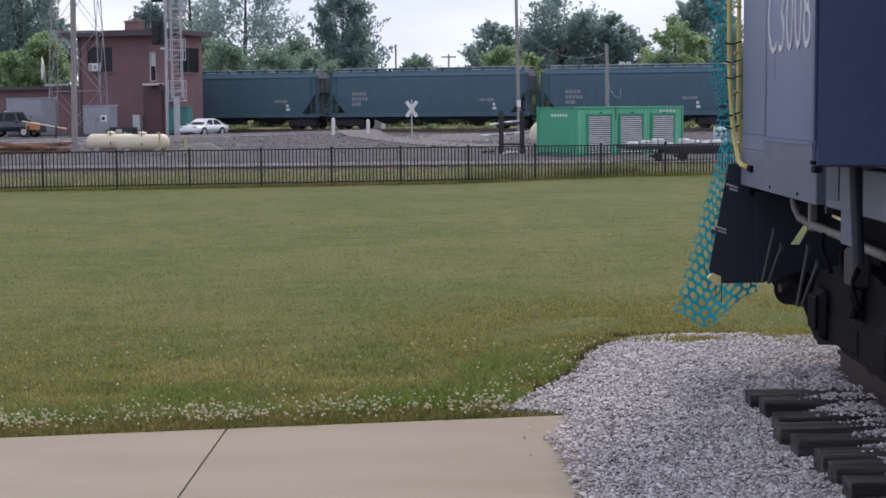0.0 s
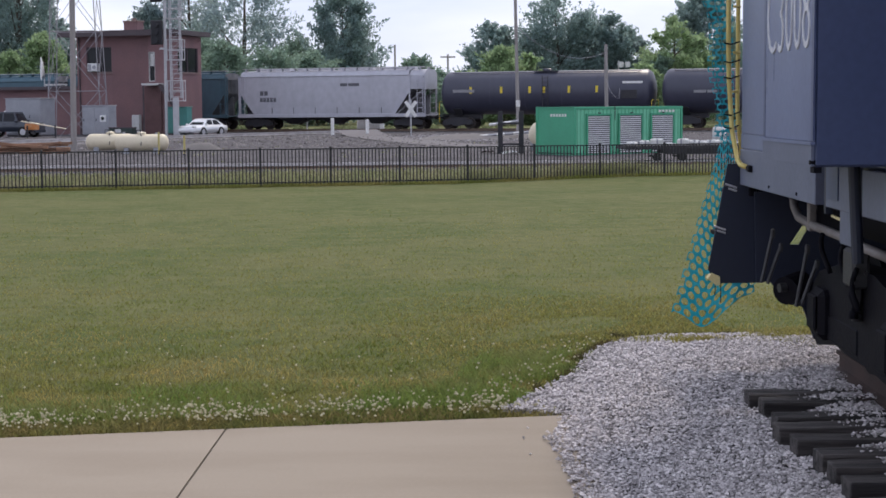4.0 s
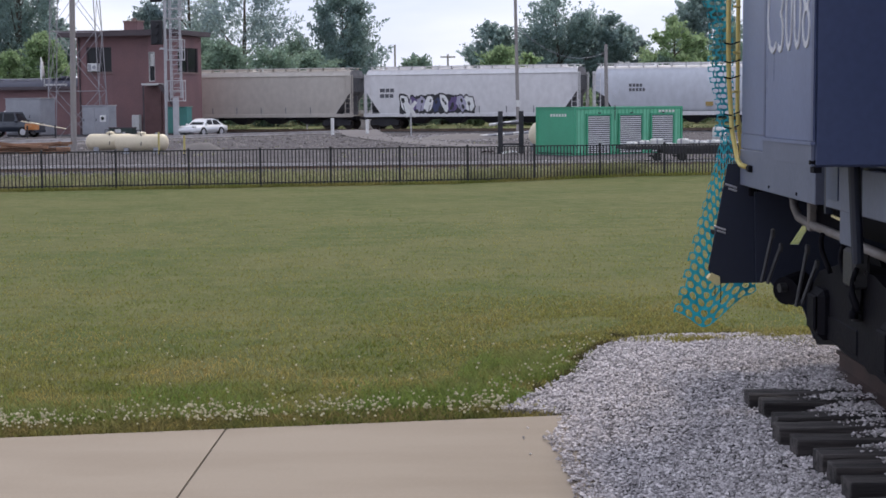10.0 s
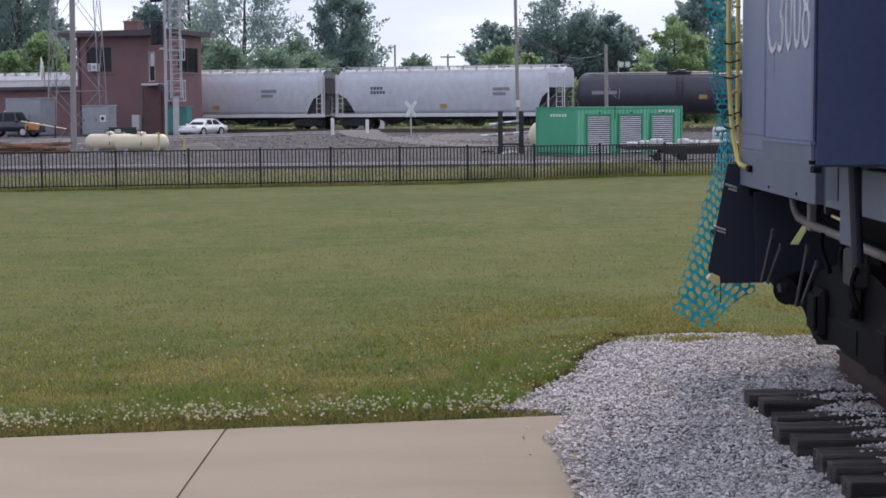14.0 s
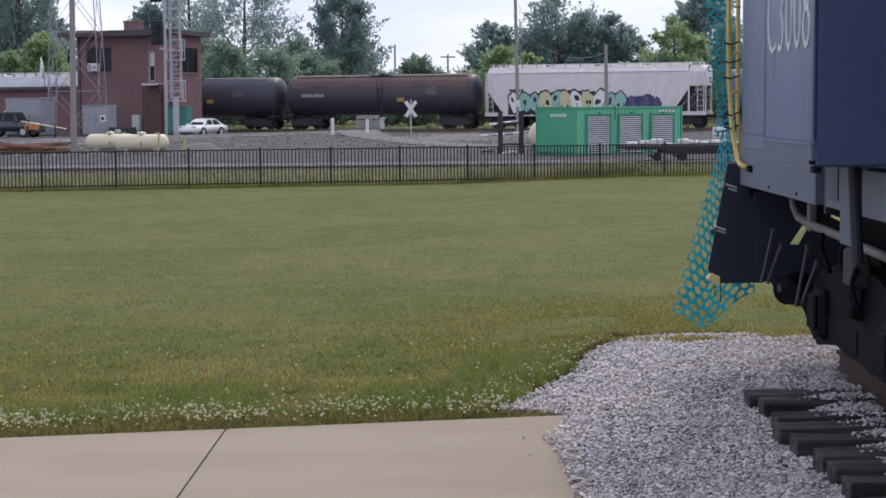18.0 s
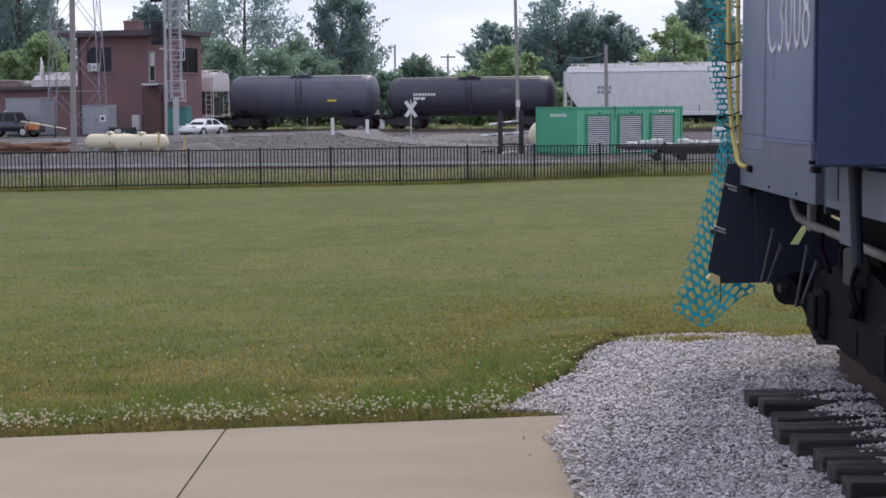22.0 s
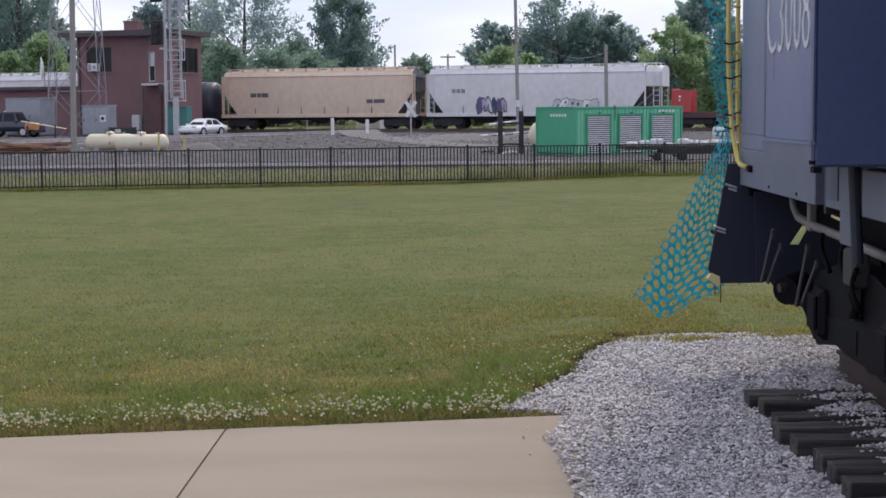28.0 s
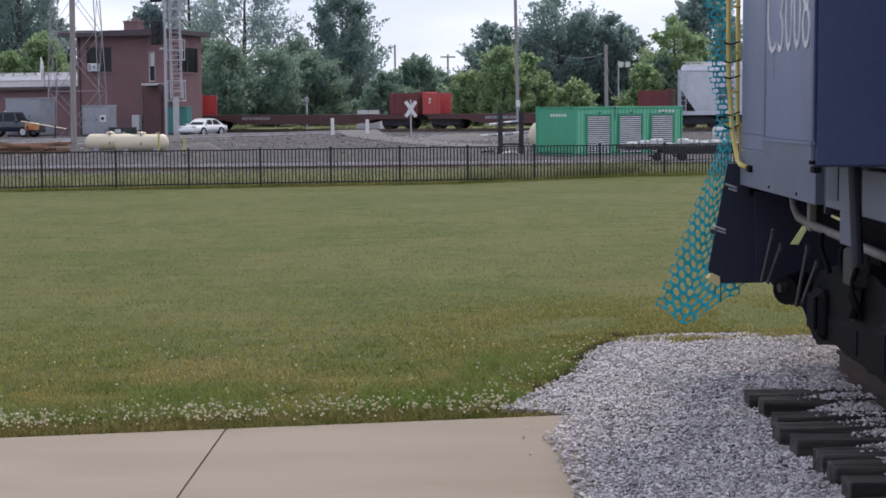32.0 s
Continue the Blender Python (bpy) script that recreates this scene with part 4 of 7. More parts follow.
build_train()
build_track("main_track", -70, 60, TRAIN, 0.50, "main line track in dark ballast", sleepers=240)
build_track("diverging_track", -27, -6.3, lambda x: 131.8 + 1.7 * x, 0.50, "diverging track that crosses in front of the tower", sleepers=75, steel=SHINY_RAIL)
build_track("yard_track", -40, 40, lambda x: 57.8 + 0.07 * x, 0.16, "weedy yard track behind the fence", sleepers=150, bed=LIGHT_BALLAST, head=SHINY_RAIL)
# ---- the brick interlocking tower and its surroundings ----
# Brick leans pale and plum: distance haze is put into its colour.
BRICK = mat("red_brick", (0.232, 0.132, 0.138), 0.9, col2=(0.180, 0.112, 0.122), scale=0.6, grain=8, amount=0.7, bump=0.2, vary=0.12)
MORTAR = mat("mortar", (0.25, 0.17, 0.16), 0.95, scale=2)
DARK_TRIM = mat("dark_eaves", (0.095, 0.075, 0.085), 0.8, scale=1.5)
GLASS_DARK = mat("dark_glass", (0.016, 0.017, 0.022), 0.12, scale=1, amount=0.1, bump=0, spec=0.25)
PALE_FRAME = mat("pale_window_frame", (0.62, 0.62, 0.62), 0.6, scale=4)
AC_WHITE = mat("white_enamel", (0.80, 0.80, 0.81), 0.5, scale=4)
LANDING_SHADE = mat("landing_shade_brown", (0.150, 0.082, 0.084), 0.8, scale=2)
CABINET = mat("grey_cabinet_metal", (0.34, 0.35, 0.39), 0.55, 0.2, col2=(0.26, 0.265, 0.29), scale=1.5, grain=20)
DARK_GREEN = mat("dark_green_steel", (0.020, 0.040, 0.036), 0.6, col2=(0.030, 0.042, 0.040), scale=2, grain=20)
TEAL_BOX = mat("teal_box_paint", (0.08, 0.27, 0.25), 0.6, scale=2)
MAST = mat("silver_mast", (0.50, 0.50, 0.53), 0.5, 0.4, scale=3, grain=30)
TOWER_STEEL = mat("dull_tower_steel", (0.32, 0.31, 0.34), 0.6, 0.3, scale=3, grain=30)
BLACK_SIGNAL = mat("signal_black", (0.018, 0.018, 0.025), 0.6, scale=3)
POLE_WOOD = mat("weathered_pole_wood", (0.31, 0.29, 0.285), 0.9, col2=(0.22, 0.20, 0.195), scale=3, grain=30, stretch=(3, 3, 0.3), bump=0.4)


def build_tower_house():
    h = thing("brick_tower_house", pose(-21.081, 120.16, 0.15, 0, 0, RUN), "two-storey red brick railway tower with a flat overhanging roof", "building")
    w, d, top = 8.14, 4.7, 7.55
    openings = [(-7.34, -5.16, 4.85, 6.76), (-2.06, -1.50, 4.1, 6.32)]
    # front wall in bands between the openings
    xs = sorted({-w, 0.0, *(a for o in openings for a in o[:2])})
    for a, b in zip(xs, xs[1:]):
        hole = [o for o in openings if o[0] <= a + 1e-6 and o[1] >= b - 1e-6]
        if hole:
            part("front_wall", box(a, b, 0, 0.3, 0, hole[0][2]), BRICK, h)
            part("front_wall", box(a, b, 0, 0.3, hole[0][3], top), BRICK, h)
        else:
            part("front_wall", box(a, b, 0, 0.3, 0, top), BRICK, h)
    bm = box(-0.3, 0, 0.3, 0.8, 0, top)
    box(-0.3, 0, 0.8, 4.2, 0, 4.8, 0, bm)
    box(-0.3, 0, 0.8, 4.2, 6.65, top, 0, bm)
    box(-0.3, 0, 4.2, d, 0, top, 0, bm)
    part("side_wall", bm, BRICK, h)
    win = part("window", box(-0.16, -0.12, 0.8, 4.2, 4.8, 6.65), GLASS_DARK, h)
    for y in (0.8, 2.46, 4.12):
        part("mullion", box(-0.18, -0.05, y, y + 0.08, 4.8, 6.65), DARK_TRIM, win)
    part("window_sill", box(-0.1, 0.07, 0.72, 4.28, 4.68, 4.8), MORTAR, win)
    part("side_wall", box(-w, -w + 0.3, 0.3, d, 0, top), BRICK, h)
    part("back_wall", box(-w + 0.3, -0.3, d - 0.3, d, 0, top), BRICK, h)
    part("floor_slab", box(-w + 0.3, -0.3, 0.3, d - 0.3, 3.6, 3.8), DARK_TRIM, h)
    bm = slab([(-w - 1.2, -0.75), (0.6, -0.75), (0.6, d + 0.5), (-w - 1.2, d + 0.5)], top, top + 0.36)
    part("roof", bm, DARK_TRIM, h, "dark flat roof with wide eaves")
    part("roof_edge", box(-w - 1.22, 0.62, -0.78, -0.74, top - 0.04, top + 0.40), DARK_TRIM, h)
    ch = part("chimney", box(-4.95, -3.78, 1.6, 2.6, top + 0.3, 8.75, 0.02), BRICK, h)
    part("chimney_cap", box(-5.01, -3.72, 1.54, 2.66, 8.66, 8.78, 0.02), MORTAR, ch)
    part("chimney_pot", rod((-4.3, 2.1, 8.75), (-4.3, 2.1, 8.98), 0.16, 10), MORTAR, ch)
    for k, (a, b, z0, z1) in enumerate(openings):
        win = part("window", box(a, b, 0.14, 0.18, z0, z1), GLASS_DARK, h)
        frame_mat = PALE_FRAME if k == 1 else DARK_TRIM
        for bmx in (box(a, a + 0.07, 0.06, 0.20, z0, z1), box(b - 0.07, b, 0.06, 0.20, z0, z1), box(a + 0.07, b - 0.07, 0.06, 0.20, z1 - 0.07, z1), box(a + 0.07, b - 0.07, 0.06, 0.20, z0, z0 + 0.07)):
            part("window_frame", bmx, frame_mat, win)
        if k != 1:
            part("mullion", box((a + b) / 2 - 0.03, (a + b) / 2 + 0.03, 0.07, 0.19, z0 + 0.07, z1 - 0.07), DARK_TRIM, win)
            part("window_sill", box(a - 0.08, b + 0.08, -0.07, 0.10, z0 - 0.12, z0), MORTAR, win)
        else:
            part("upper_pane", box(a + 0.12, b - 0.12, 0.10, 0.14, z0 + 1.15, z1 - 0.12), PALE_FRAME, win)
    ac = part("air_conditioner", box(-7.00, -6.2, -0.45, 0.1, 4.92, 5.52, 0.03), AC_WHITE, h, "white window air conditioner")
    part("grille", box(-6.94, -6.66, -0.465, -0.45, 5.0, 5.44), CABINET, ac)
    part("fan_guard", turned([(0, 0.15), (0.02, 0.15)], 14, m=pose(-6.42, -0.455, 5.22, 0, 0, 90)), CABINET, ac)
    part("landing", box(-2.15, -0.8, -1.0, 0.0, 3.80, 3.95), PALE_FRAME, h, "pale concrete landing under the upper door")
    part("landing_post", box(-2.1, -2.0, -0.95, -0.85, 0, 3.80), DARK_TRIM, h)
    # Brown panel added over the brick to darken the wall below the landing.
    part("landing_screen", box(-2.3, -0.95, -0.2, -0.05, 0.1, 3.7), LANDING_SHADE, h, "brown panel added for the shade under the landing")
    st = part("outside_stair", slab([(1.8, 0.1), (2.15, 0.1), (-0.6, 3.9), (-0.95, 3.9)], -0.85, -0.75, axis="y"), DARK_TRIM, h, "dark steel stair down the wall")
    for k in range(14):
        x, z = -0.78 + 2.7 * k / 13, 3.8 - 3.6 * k / 13
        part("stair_tread", box(x - 0.14, x + 0.14, -0.85, -0.05, z - 0.03, z), DARK_TRIM, st)
    part("downpipe", rod((-7.9, -0.08, 0), (-7.9, -0.08, 7.5), 0.06, 8), DARK_TRIM, h)
    part("white_box", box(-3.3, -2.7, -0.5, -0.05, 0.25, 1.6, 0.02), PALE_FRAME, h)
    # low wing
    wing = thing("brick_wing", pose(-21.081, 120.16, 0.15, 0, 0, RUN), "low red brick wing with a dark flat roof", "building")
    part("wall", box(-24, -w - 0.02, 0.4, 4.8, 0, 3.70), BRICK, wing)
    part("roof", box(-24.5, -w - 0.02, 0.0, 5.2, 3.70, 3.80, 0.02), DARK_TRIM, wing, "dark flat roof")
    part("fascia", box(-24.5, -w - 0.02, -0.06, -0.003, 3.58, 3.82), DARK_TRIM, wing)
    part("roof_rail", box(-11.2, -9.2, 0.15, 0.27, 3.90, 4.02, 0.01), PALE_FRAME, wing, "pale timber bearer on the roof edge")
    for x in (-11.1, -10.2, -9.3):
        part("rail_leg", box(x - 0.04, x + 0.04, 0.17, 0.25, 3.80, 3.90), PALE_FRAME, wing)
    part("meter_box", box(-14.9, -14.35, 0.22, 0.4, 1.35, 2.0, 0.02), PALE_FRAME, wing, "pale meter box")
    for x in (-22.5, -19.5, -14.2):
        win = part("window", box(x, x + 1.3, 0.36, 0.42, 1.2, 2.6), GLASS_DARK, wing)
        part("window_frame", box(x - 0.08, x + 1.38, 0.34, 0.38, 1.08, 1.18), MORTAR, win)
    dish = thing("satellite_dish", pose(-31.2, 121.9, 3.95), "pale satellite dish on the wing's roof", "dish")
    part("reflector", turned([(0, 0.0), (0.06, 0.5), (0.20, 0.88), (0.24, 0.88), (0.09, 0.5), (0.03, 0.0)], 18, m=pose(0, 0, 1.35, 0, 0, 198)), AC_WHITE, dish)
    part("mount", rod((0, 0, 0.0), (0, 0, 1.25), 0.05, 8), MAST, dish)


def lattice(parent, corners0, corners1, z0, z1, bays, r, material, name="brace"):
    """Legs and cross braces between two squares."""
    def at(k, u):
        a, b = corners0[k], corners1[k]
        return (a[0] + (b[0] - a[0]) * u, a[1] + (b[1] - a[1]) * u, z0 + (z1 - z0) * u)
    n = len(corners0)
    for k in range(n):
        part("leg", rod(at(k, 0), at(k, 1), r * 1.6, 6), material, parent)
        for j in range(bays):
            u, v = j / bays, (j + 1) / bays
            q = (k + 1) % n
            part(name, rod(at(k, u), at(q, v), r, 5), material, parent)
            part(name, rod(at(q, u), at(k, v), r, 5), material, parent)
            part("strut", rod(at(k, v), at(q, v), r, 5), material, parent)


def build_masts():
    tower = thing("lattice_tower", pose(-27.66, 117.5, 0.2), "galvanised steel lattice tower with crossed braces", "tower")
    lattice(tower, [(-2.02, -1.3), (2.02, -1.3), (2.02, 1.3), (-2.02, 1.3)], [(-1.48, -1.0), (1.48, -1.0), (1.48, 1.0), (-1.48, 1.0)], -1.0, 12.0, 3, 0.023, TOWER_STEEL)
    pole = thing("wooden_pole", pose(-19.1, 80, 0.0), "tall weathered wooden utility pole", "pole")
    part("shaft", rod((0, 0, 0), (0.18, 0, 11.5), 0.155, 12, r2=0.135), POLE_WOOD, pole)
    part("step_bolts", pipe([(0.2, -0.15, 2.0), (0.2, -0.25, 2.0)], 0.015, 5), STEEL_DARK, pole)
    mast = thing("signal_mast", pose(-20.92, 116, 0.25), "silver railway signal mast with ladder cage and black signal heads", "signal")
    part("mast_pole", rod((0, 0, 0), (0.05, 0, 12.0), 0.11, 10), MAST, mast)
    part("ladder_base", box(0.52, 0.92, -0.2, 0.2, 0, 2.75, 0.02), MAST, mast, "pale equipment column")
    for x in (0.45, 1.15):
        for y in (-0.3, 0.3):
            part("ladder_rail", rod((x, y, 2.7), (x - 0.05, y, 12.0), 0.04, 6), MAST, mast)
    for k in range(28):
        z = 2.8 + 0.33 * k
        part("ladder_rung", rod((0.45, -0.3, z), (1.13, -0.3, z), 0.022, 5), MAST, mast)
    for k in range(14):
        z = 2.8 + 0.66 * k
        part("ladder_brace", rod((0.45, -0.3, z), (1.13, -0.3, z + 0.66), 0.018, 5), MAST, mast)
    for z in (2.5, 5.45, 8.4):
        bm = bmesh.new()
        for a, b in (((0.25, -0.5), (1.35, -0.5)), ((1.35, -0.5), (1.35, 0.5)), ((1.35, 0.5), (0.25, 0.5)), ((0.25, 0.5), (0.25, -0.5))):
            for dz in (0, 0.72, 1.45):
                rod((*a, z + dz), (*b, z + dz), 0.035, 5, bm)
            rod((*a, z), (*a, z + 1.45), 0.035, 5, bm)
        part("cage", bm, MAST, mast)
        part("arm", rod((0, 0, z), (0.5, 0, z), 0.04, 6), MAST, mast)
    for z in (6.55, 9.6):
        head = part("signal_head", box(-0.95, -0.12, -0.28, 0.1, z, z + 1.75, 0.06), BLACK_SIGNAL, mast, "black three-lamp signal head")
        for k in range(3):
            part("hood", turned([(0, 0.17), (0.3, 0.17)], 12, m=pose(-0.53, -0.28, z + 0.35 + 0.52 * k, 0, 0, -90)), BLACK_SIGNAL, head)
    part("bell", turned([(0, 0.2), (0.12, 0.16), (0.16, 0.0)], 12, axis="z", m=pose(-0.2, -0.1, 6.2)), MAST, mast)


def cabinet(x, y, w, d, h, material, label, doors=2, rz=RUN, name="relay_cabinet"):
    c = thing(name, pose(x, y, ground_z(x, y), 0, 0, rz), label, "cabinet")
    part("body", box(-w / 2, w / 2, -d / 2, d / 2, 0.12, h, 0.03), material, c)
    part("plinth", box(-w / 2 + 0.05, w / 2 - 0.05, -d / 2 + 0.05, d / 2 - 0.05, -0.1, 0.12), BALLAST, c)
    part("cap", box(-w / 2 - 0.06, w / 2 + 0.06, -d / 2 - 0.06, d / 2 + 0.06, h, h + 0.06, 0.02), material, c)
    for k in range(doors):
        a = -w / 2 + 0.05 + (w - 0.1) * k / doors
        dr = part("door", box(a + 0.02, a + (w - 0.1) / doors - 0.02, -d / 2 - 0.025, -d / 2, 0.2, h - 0.08, 0.01), material, c)
        part("handle", box(a + 0.10, a + 0.14, -d / 2 - 0.06, -d / 2 - 0.025, h * 0.5, h * 0.5 + 0.18), STEEL_DARK, dr)
    return c


def scrap_sheet(x, y, w, d, material, label, seed):
    """A crumpled sheet of thin plastic lying on the yard."""
    rng = random.Random(seed)
    bm = bmesh.new()
    grid = [[bm.verts.new(((i / 6 - 0.5) * w + rng.uniform(-0.04, 0.04), (j / 4 - 0.5) * d + rng.uniform(-0.04, 0.04), 0.02 + rng.uniform(0, 0.14) * (0 < i < 6))) for i in range(7)] for j in range(5)]
    for a, b in zip(grid, grid[1:]):
        for i in range(6):
            bm.faces.new((a[i], a[i + 1], b[i + 1], b[i]))
    bmesh.ops.solidify(bm, geom=list(bm.faces), thickness=0.012)
    sheet = thing("scrap_sheet", pose(x, y, ground_z(x, y), 0, 0, rng.uniform(-20, 20)), label, "scrap")
    part("sheet", bm, material, sheet)


def utility_bin():
    b = thing("utility_bin", pose(-23.55, 113.4, ground_z(-23.55, 113.4), 0, 0, RUN * 0.5), "low dark green steel bin on skids between the cabinets", "bin")
    part("body", slab([(-0.80, 0.12), (0.80, 0.12), (0.86, 0.56), (-0.86, 0.56)], -0.42, 0.42, axis="y"), DARK_GREEN, b)
    for y in (-0.45, 0.39):
        part("rim", box(-0.90, 0.90, y, y + 0.06, 0.56, 0.64, 0.01), DARK_TRIM, b)
    part("lid", box(-0.88, 0.88, -0.39, 0.39, 0.563, 0.60, 0.01), DARK_TRIM, b)
    for x in (-0.6, 0.6):
        part("skid", box(x - 0.07, x + 0.07, -0.45, 0.45, 0.0, 0.12), DARK_TRIM, b)
    part("notice", box(-0.42, 0.02, -0.452, -0.44, 0.26, 0.50), PALE_FRAME, b, "pale notice plate")


build_tower_house()
build_masts()
utility_bin()
scrap_sheet(2.40, 70.0, 0.70, 0.5, AC_WHITE, "crumpled white plastic sheet lying on the cinders", 3)
scrap_sheet(1.50, 71.4, 0.65, 0.6, DARK_TRIM, "crumpled dark tarpaulin lying on the cinders", 4)
cabinet(-30.63, 115.5, 2.85, 2.0, 2.70, CABINET, "large grey metal equipment shelter", 3)
RELAY = cabinet(-25.45, 114.5, 2.1, 1.2, 2.15, CABINET, "grey steel relay cabinet with two doors and a meter", 2)
METER = part("meter", box(0.46, 0.92, -0.74, -0.63, 1.02, 1.50, 0.02), AC_WHITE, RELAY, "white electric meter box")
part("dial", turned([(0, 0.13), (0.05, 0.12), (0.06, 0.0)], 12, m=pose(0.69, -0.745, 1.27, 0, 0, -90)), GLASS_DARK, METER)
cabinet(-20.25, 117.4, 1.75, 0.8, 2.0, TEAL_BOX, "teal green steel box beside the tower", 1)
# ---- fence and the yard behind it ----
IRON = mat("black_fence_iron", (0.022, 0.022, 0.026), 0.5, 0.3, scale=3, grain=40)
CREAM = mat("cream_tank_paint", (0.70, 0.62, 0.47), 0.55, col2=(0.58, 0.50, 0.36), scale=1.2, grain=20, amount=0.5)
SAFETY = mat("safety_yellow", (0.50, 0.42, 0.16), 0.6, col2=(0.45, 0.36, 0.12), scale=4)
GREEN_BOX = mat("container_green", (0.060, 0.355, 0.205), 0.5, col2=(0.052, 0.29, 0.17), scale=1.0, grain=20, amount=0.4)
# Lighter copy of the container green, for the face that catches more light.
LIT_GREEN = mat("lit_container_green", (0.180, 0.55, 0.36), 0.55, col2=(0.13, 0.44, 0.27), scale=1.0, grain=20, amount=0.5)
DOOR_GREY = mat("shutter_grey", (0.66, 0.66, 0.69), 0.5, 0.2, scale=2, grain=30)
WHITE_PAINT = mat("white_paint", (0.72, 0.72, 0.72), 0.6, col2=(0.58, 0.57, 0.55), scale=4)
TIMBER = mat("old_timber", (0.22, 0.12, 0.075), 0.9, col2=(0.11, 0.07, 0.055), scale=2, grain=30, vary=0.6)
CAR_SILVER = mat("white_car_paint", (0.78, 0.79, 0.82), 0.3, 0.0, scale=1, grain=80, amount=0.1, bump=0, coat=0.6)
CAR_BLACK = mat("dark_blue_car_paint", (0.026, 0.034, 0.052), 0.3, 0.0, scale=1, amount=0.1, bump=0, coat=0.5)
RUBBER = mat("tyre_rubber", (0.02, 0.02, 0.02), 0.9, scale=5)
ORANGE = mat("boom_orange", (0.55, 0.20, 0.05), 0.6, col2=(0.6, 0.4, 0.25), scale=3)
CINDER = mat("cinder_heap", (0.15, 0.14, 0.14), 0.95, col2=(0.10, 0.095, 0.095), scale=2, grain=14, bump=0.8)
DIRT_ROAD = mat("dirt_road", (0.135, 0.127, 0.134), 0.95, col2=(0.105, 0.098, 0.104), scale=0.6, grain=10, bump=0.4)


def build_fence():
    ang = math.degrees(math.atan(0.2155))
    fence = thing("iron_fence", pose(-11.18, 43.11, -0.02, 0, 0, ang), "low black ornamental iron fence with square pickets", "fence")
    span, first, last = 1.966, -2, 11
    post = finish(box(-0.03, 0.03, -0.03, 0.03, 0, 1.07, 0.004), "post", IRON)
    cap = finish(turned([(1.07, 0.042), (1.085, 0.042), (1.105, 0.02), (1.11, 0.0)], 6, axis="z"), "post_cap", IRON)
    picket = finish(box(-0.0135, 0.0135, -0.0135, 0.0135, 0.06, 1.025), "picket", IRON)
    rail = finish(box(0.03, span - 0.03, -0.014, 0.014, -0.016, 0.016), "fence_rail", IRON)
    for k in range(first, last + 1):
        for me, nm in ((post, "post"), (cap, "post_cap")):
            ob = new(nm, me)
            ob.parent = fence
            ob.matrix_basis = pose(k * span, 0, 0)
        if k == last:
            break
        for z in (0.11, 1.035):
            ob = new("fence_rail", rail)
            ob.parent = fence
            ob.matrix_basis = pose(k * span, 0, z)
        for i in range(1, 20):
            ob = new("picket", picket)
            ob.parent = fence
            ob.matrix_basis = pose(k * span + span * i / 20, 0, 0)


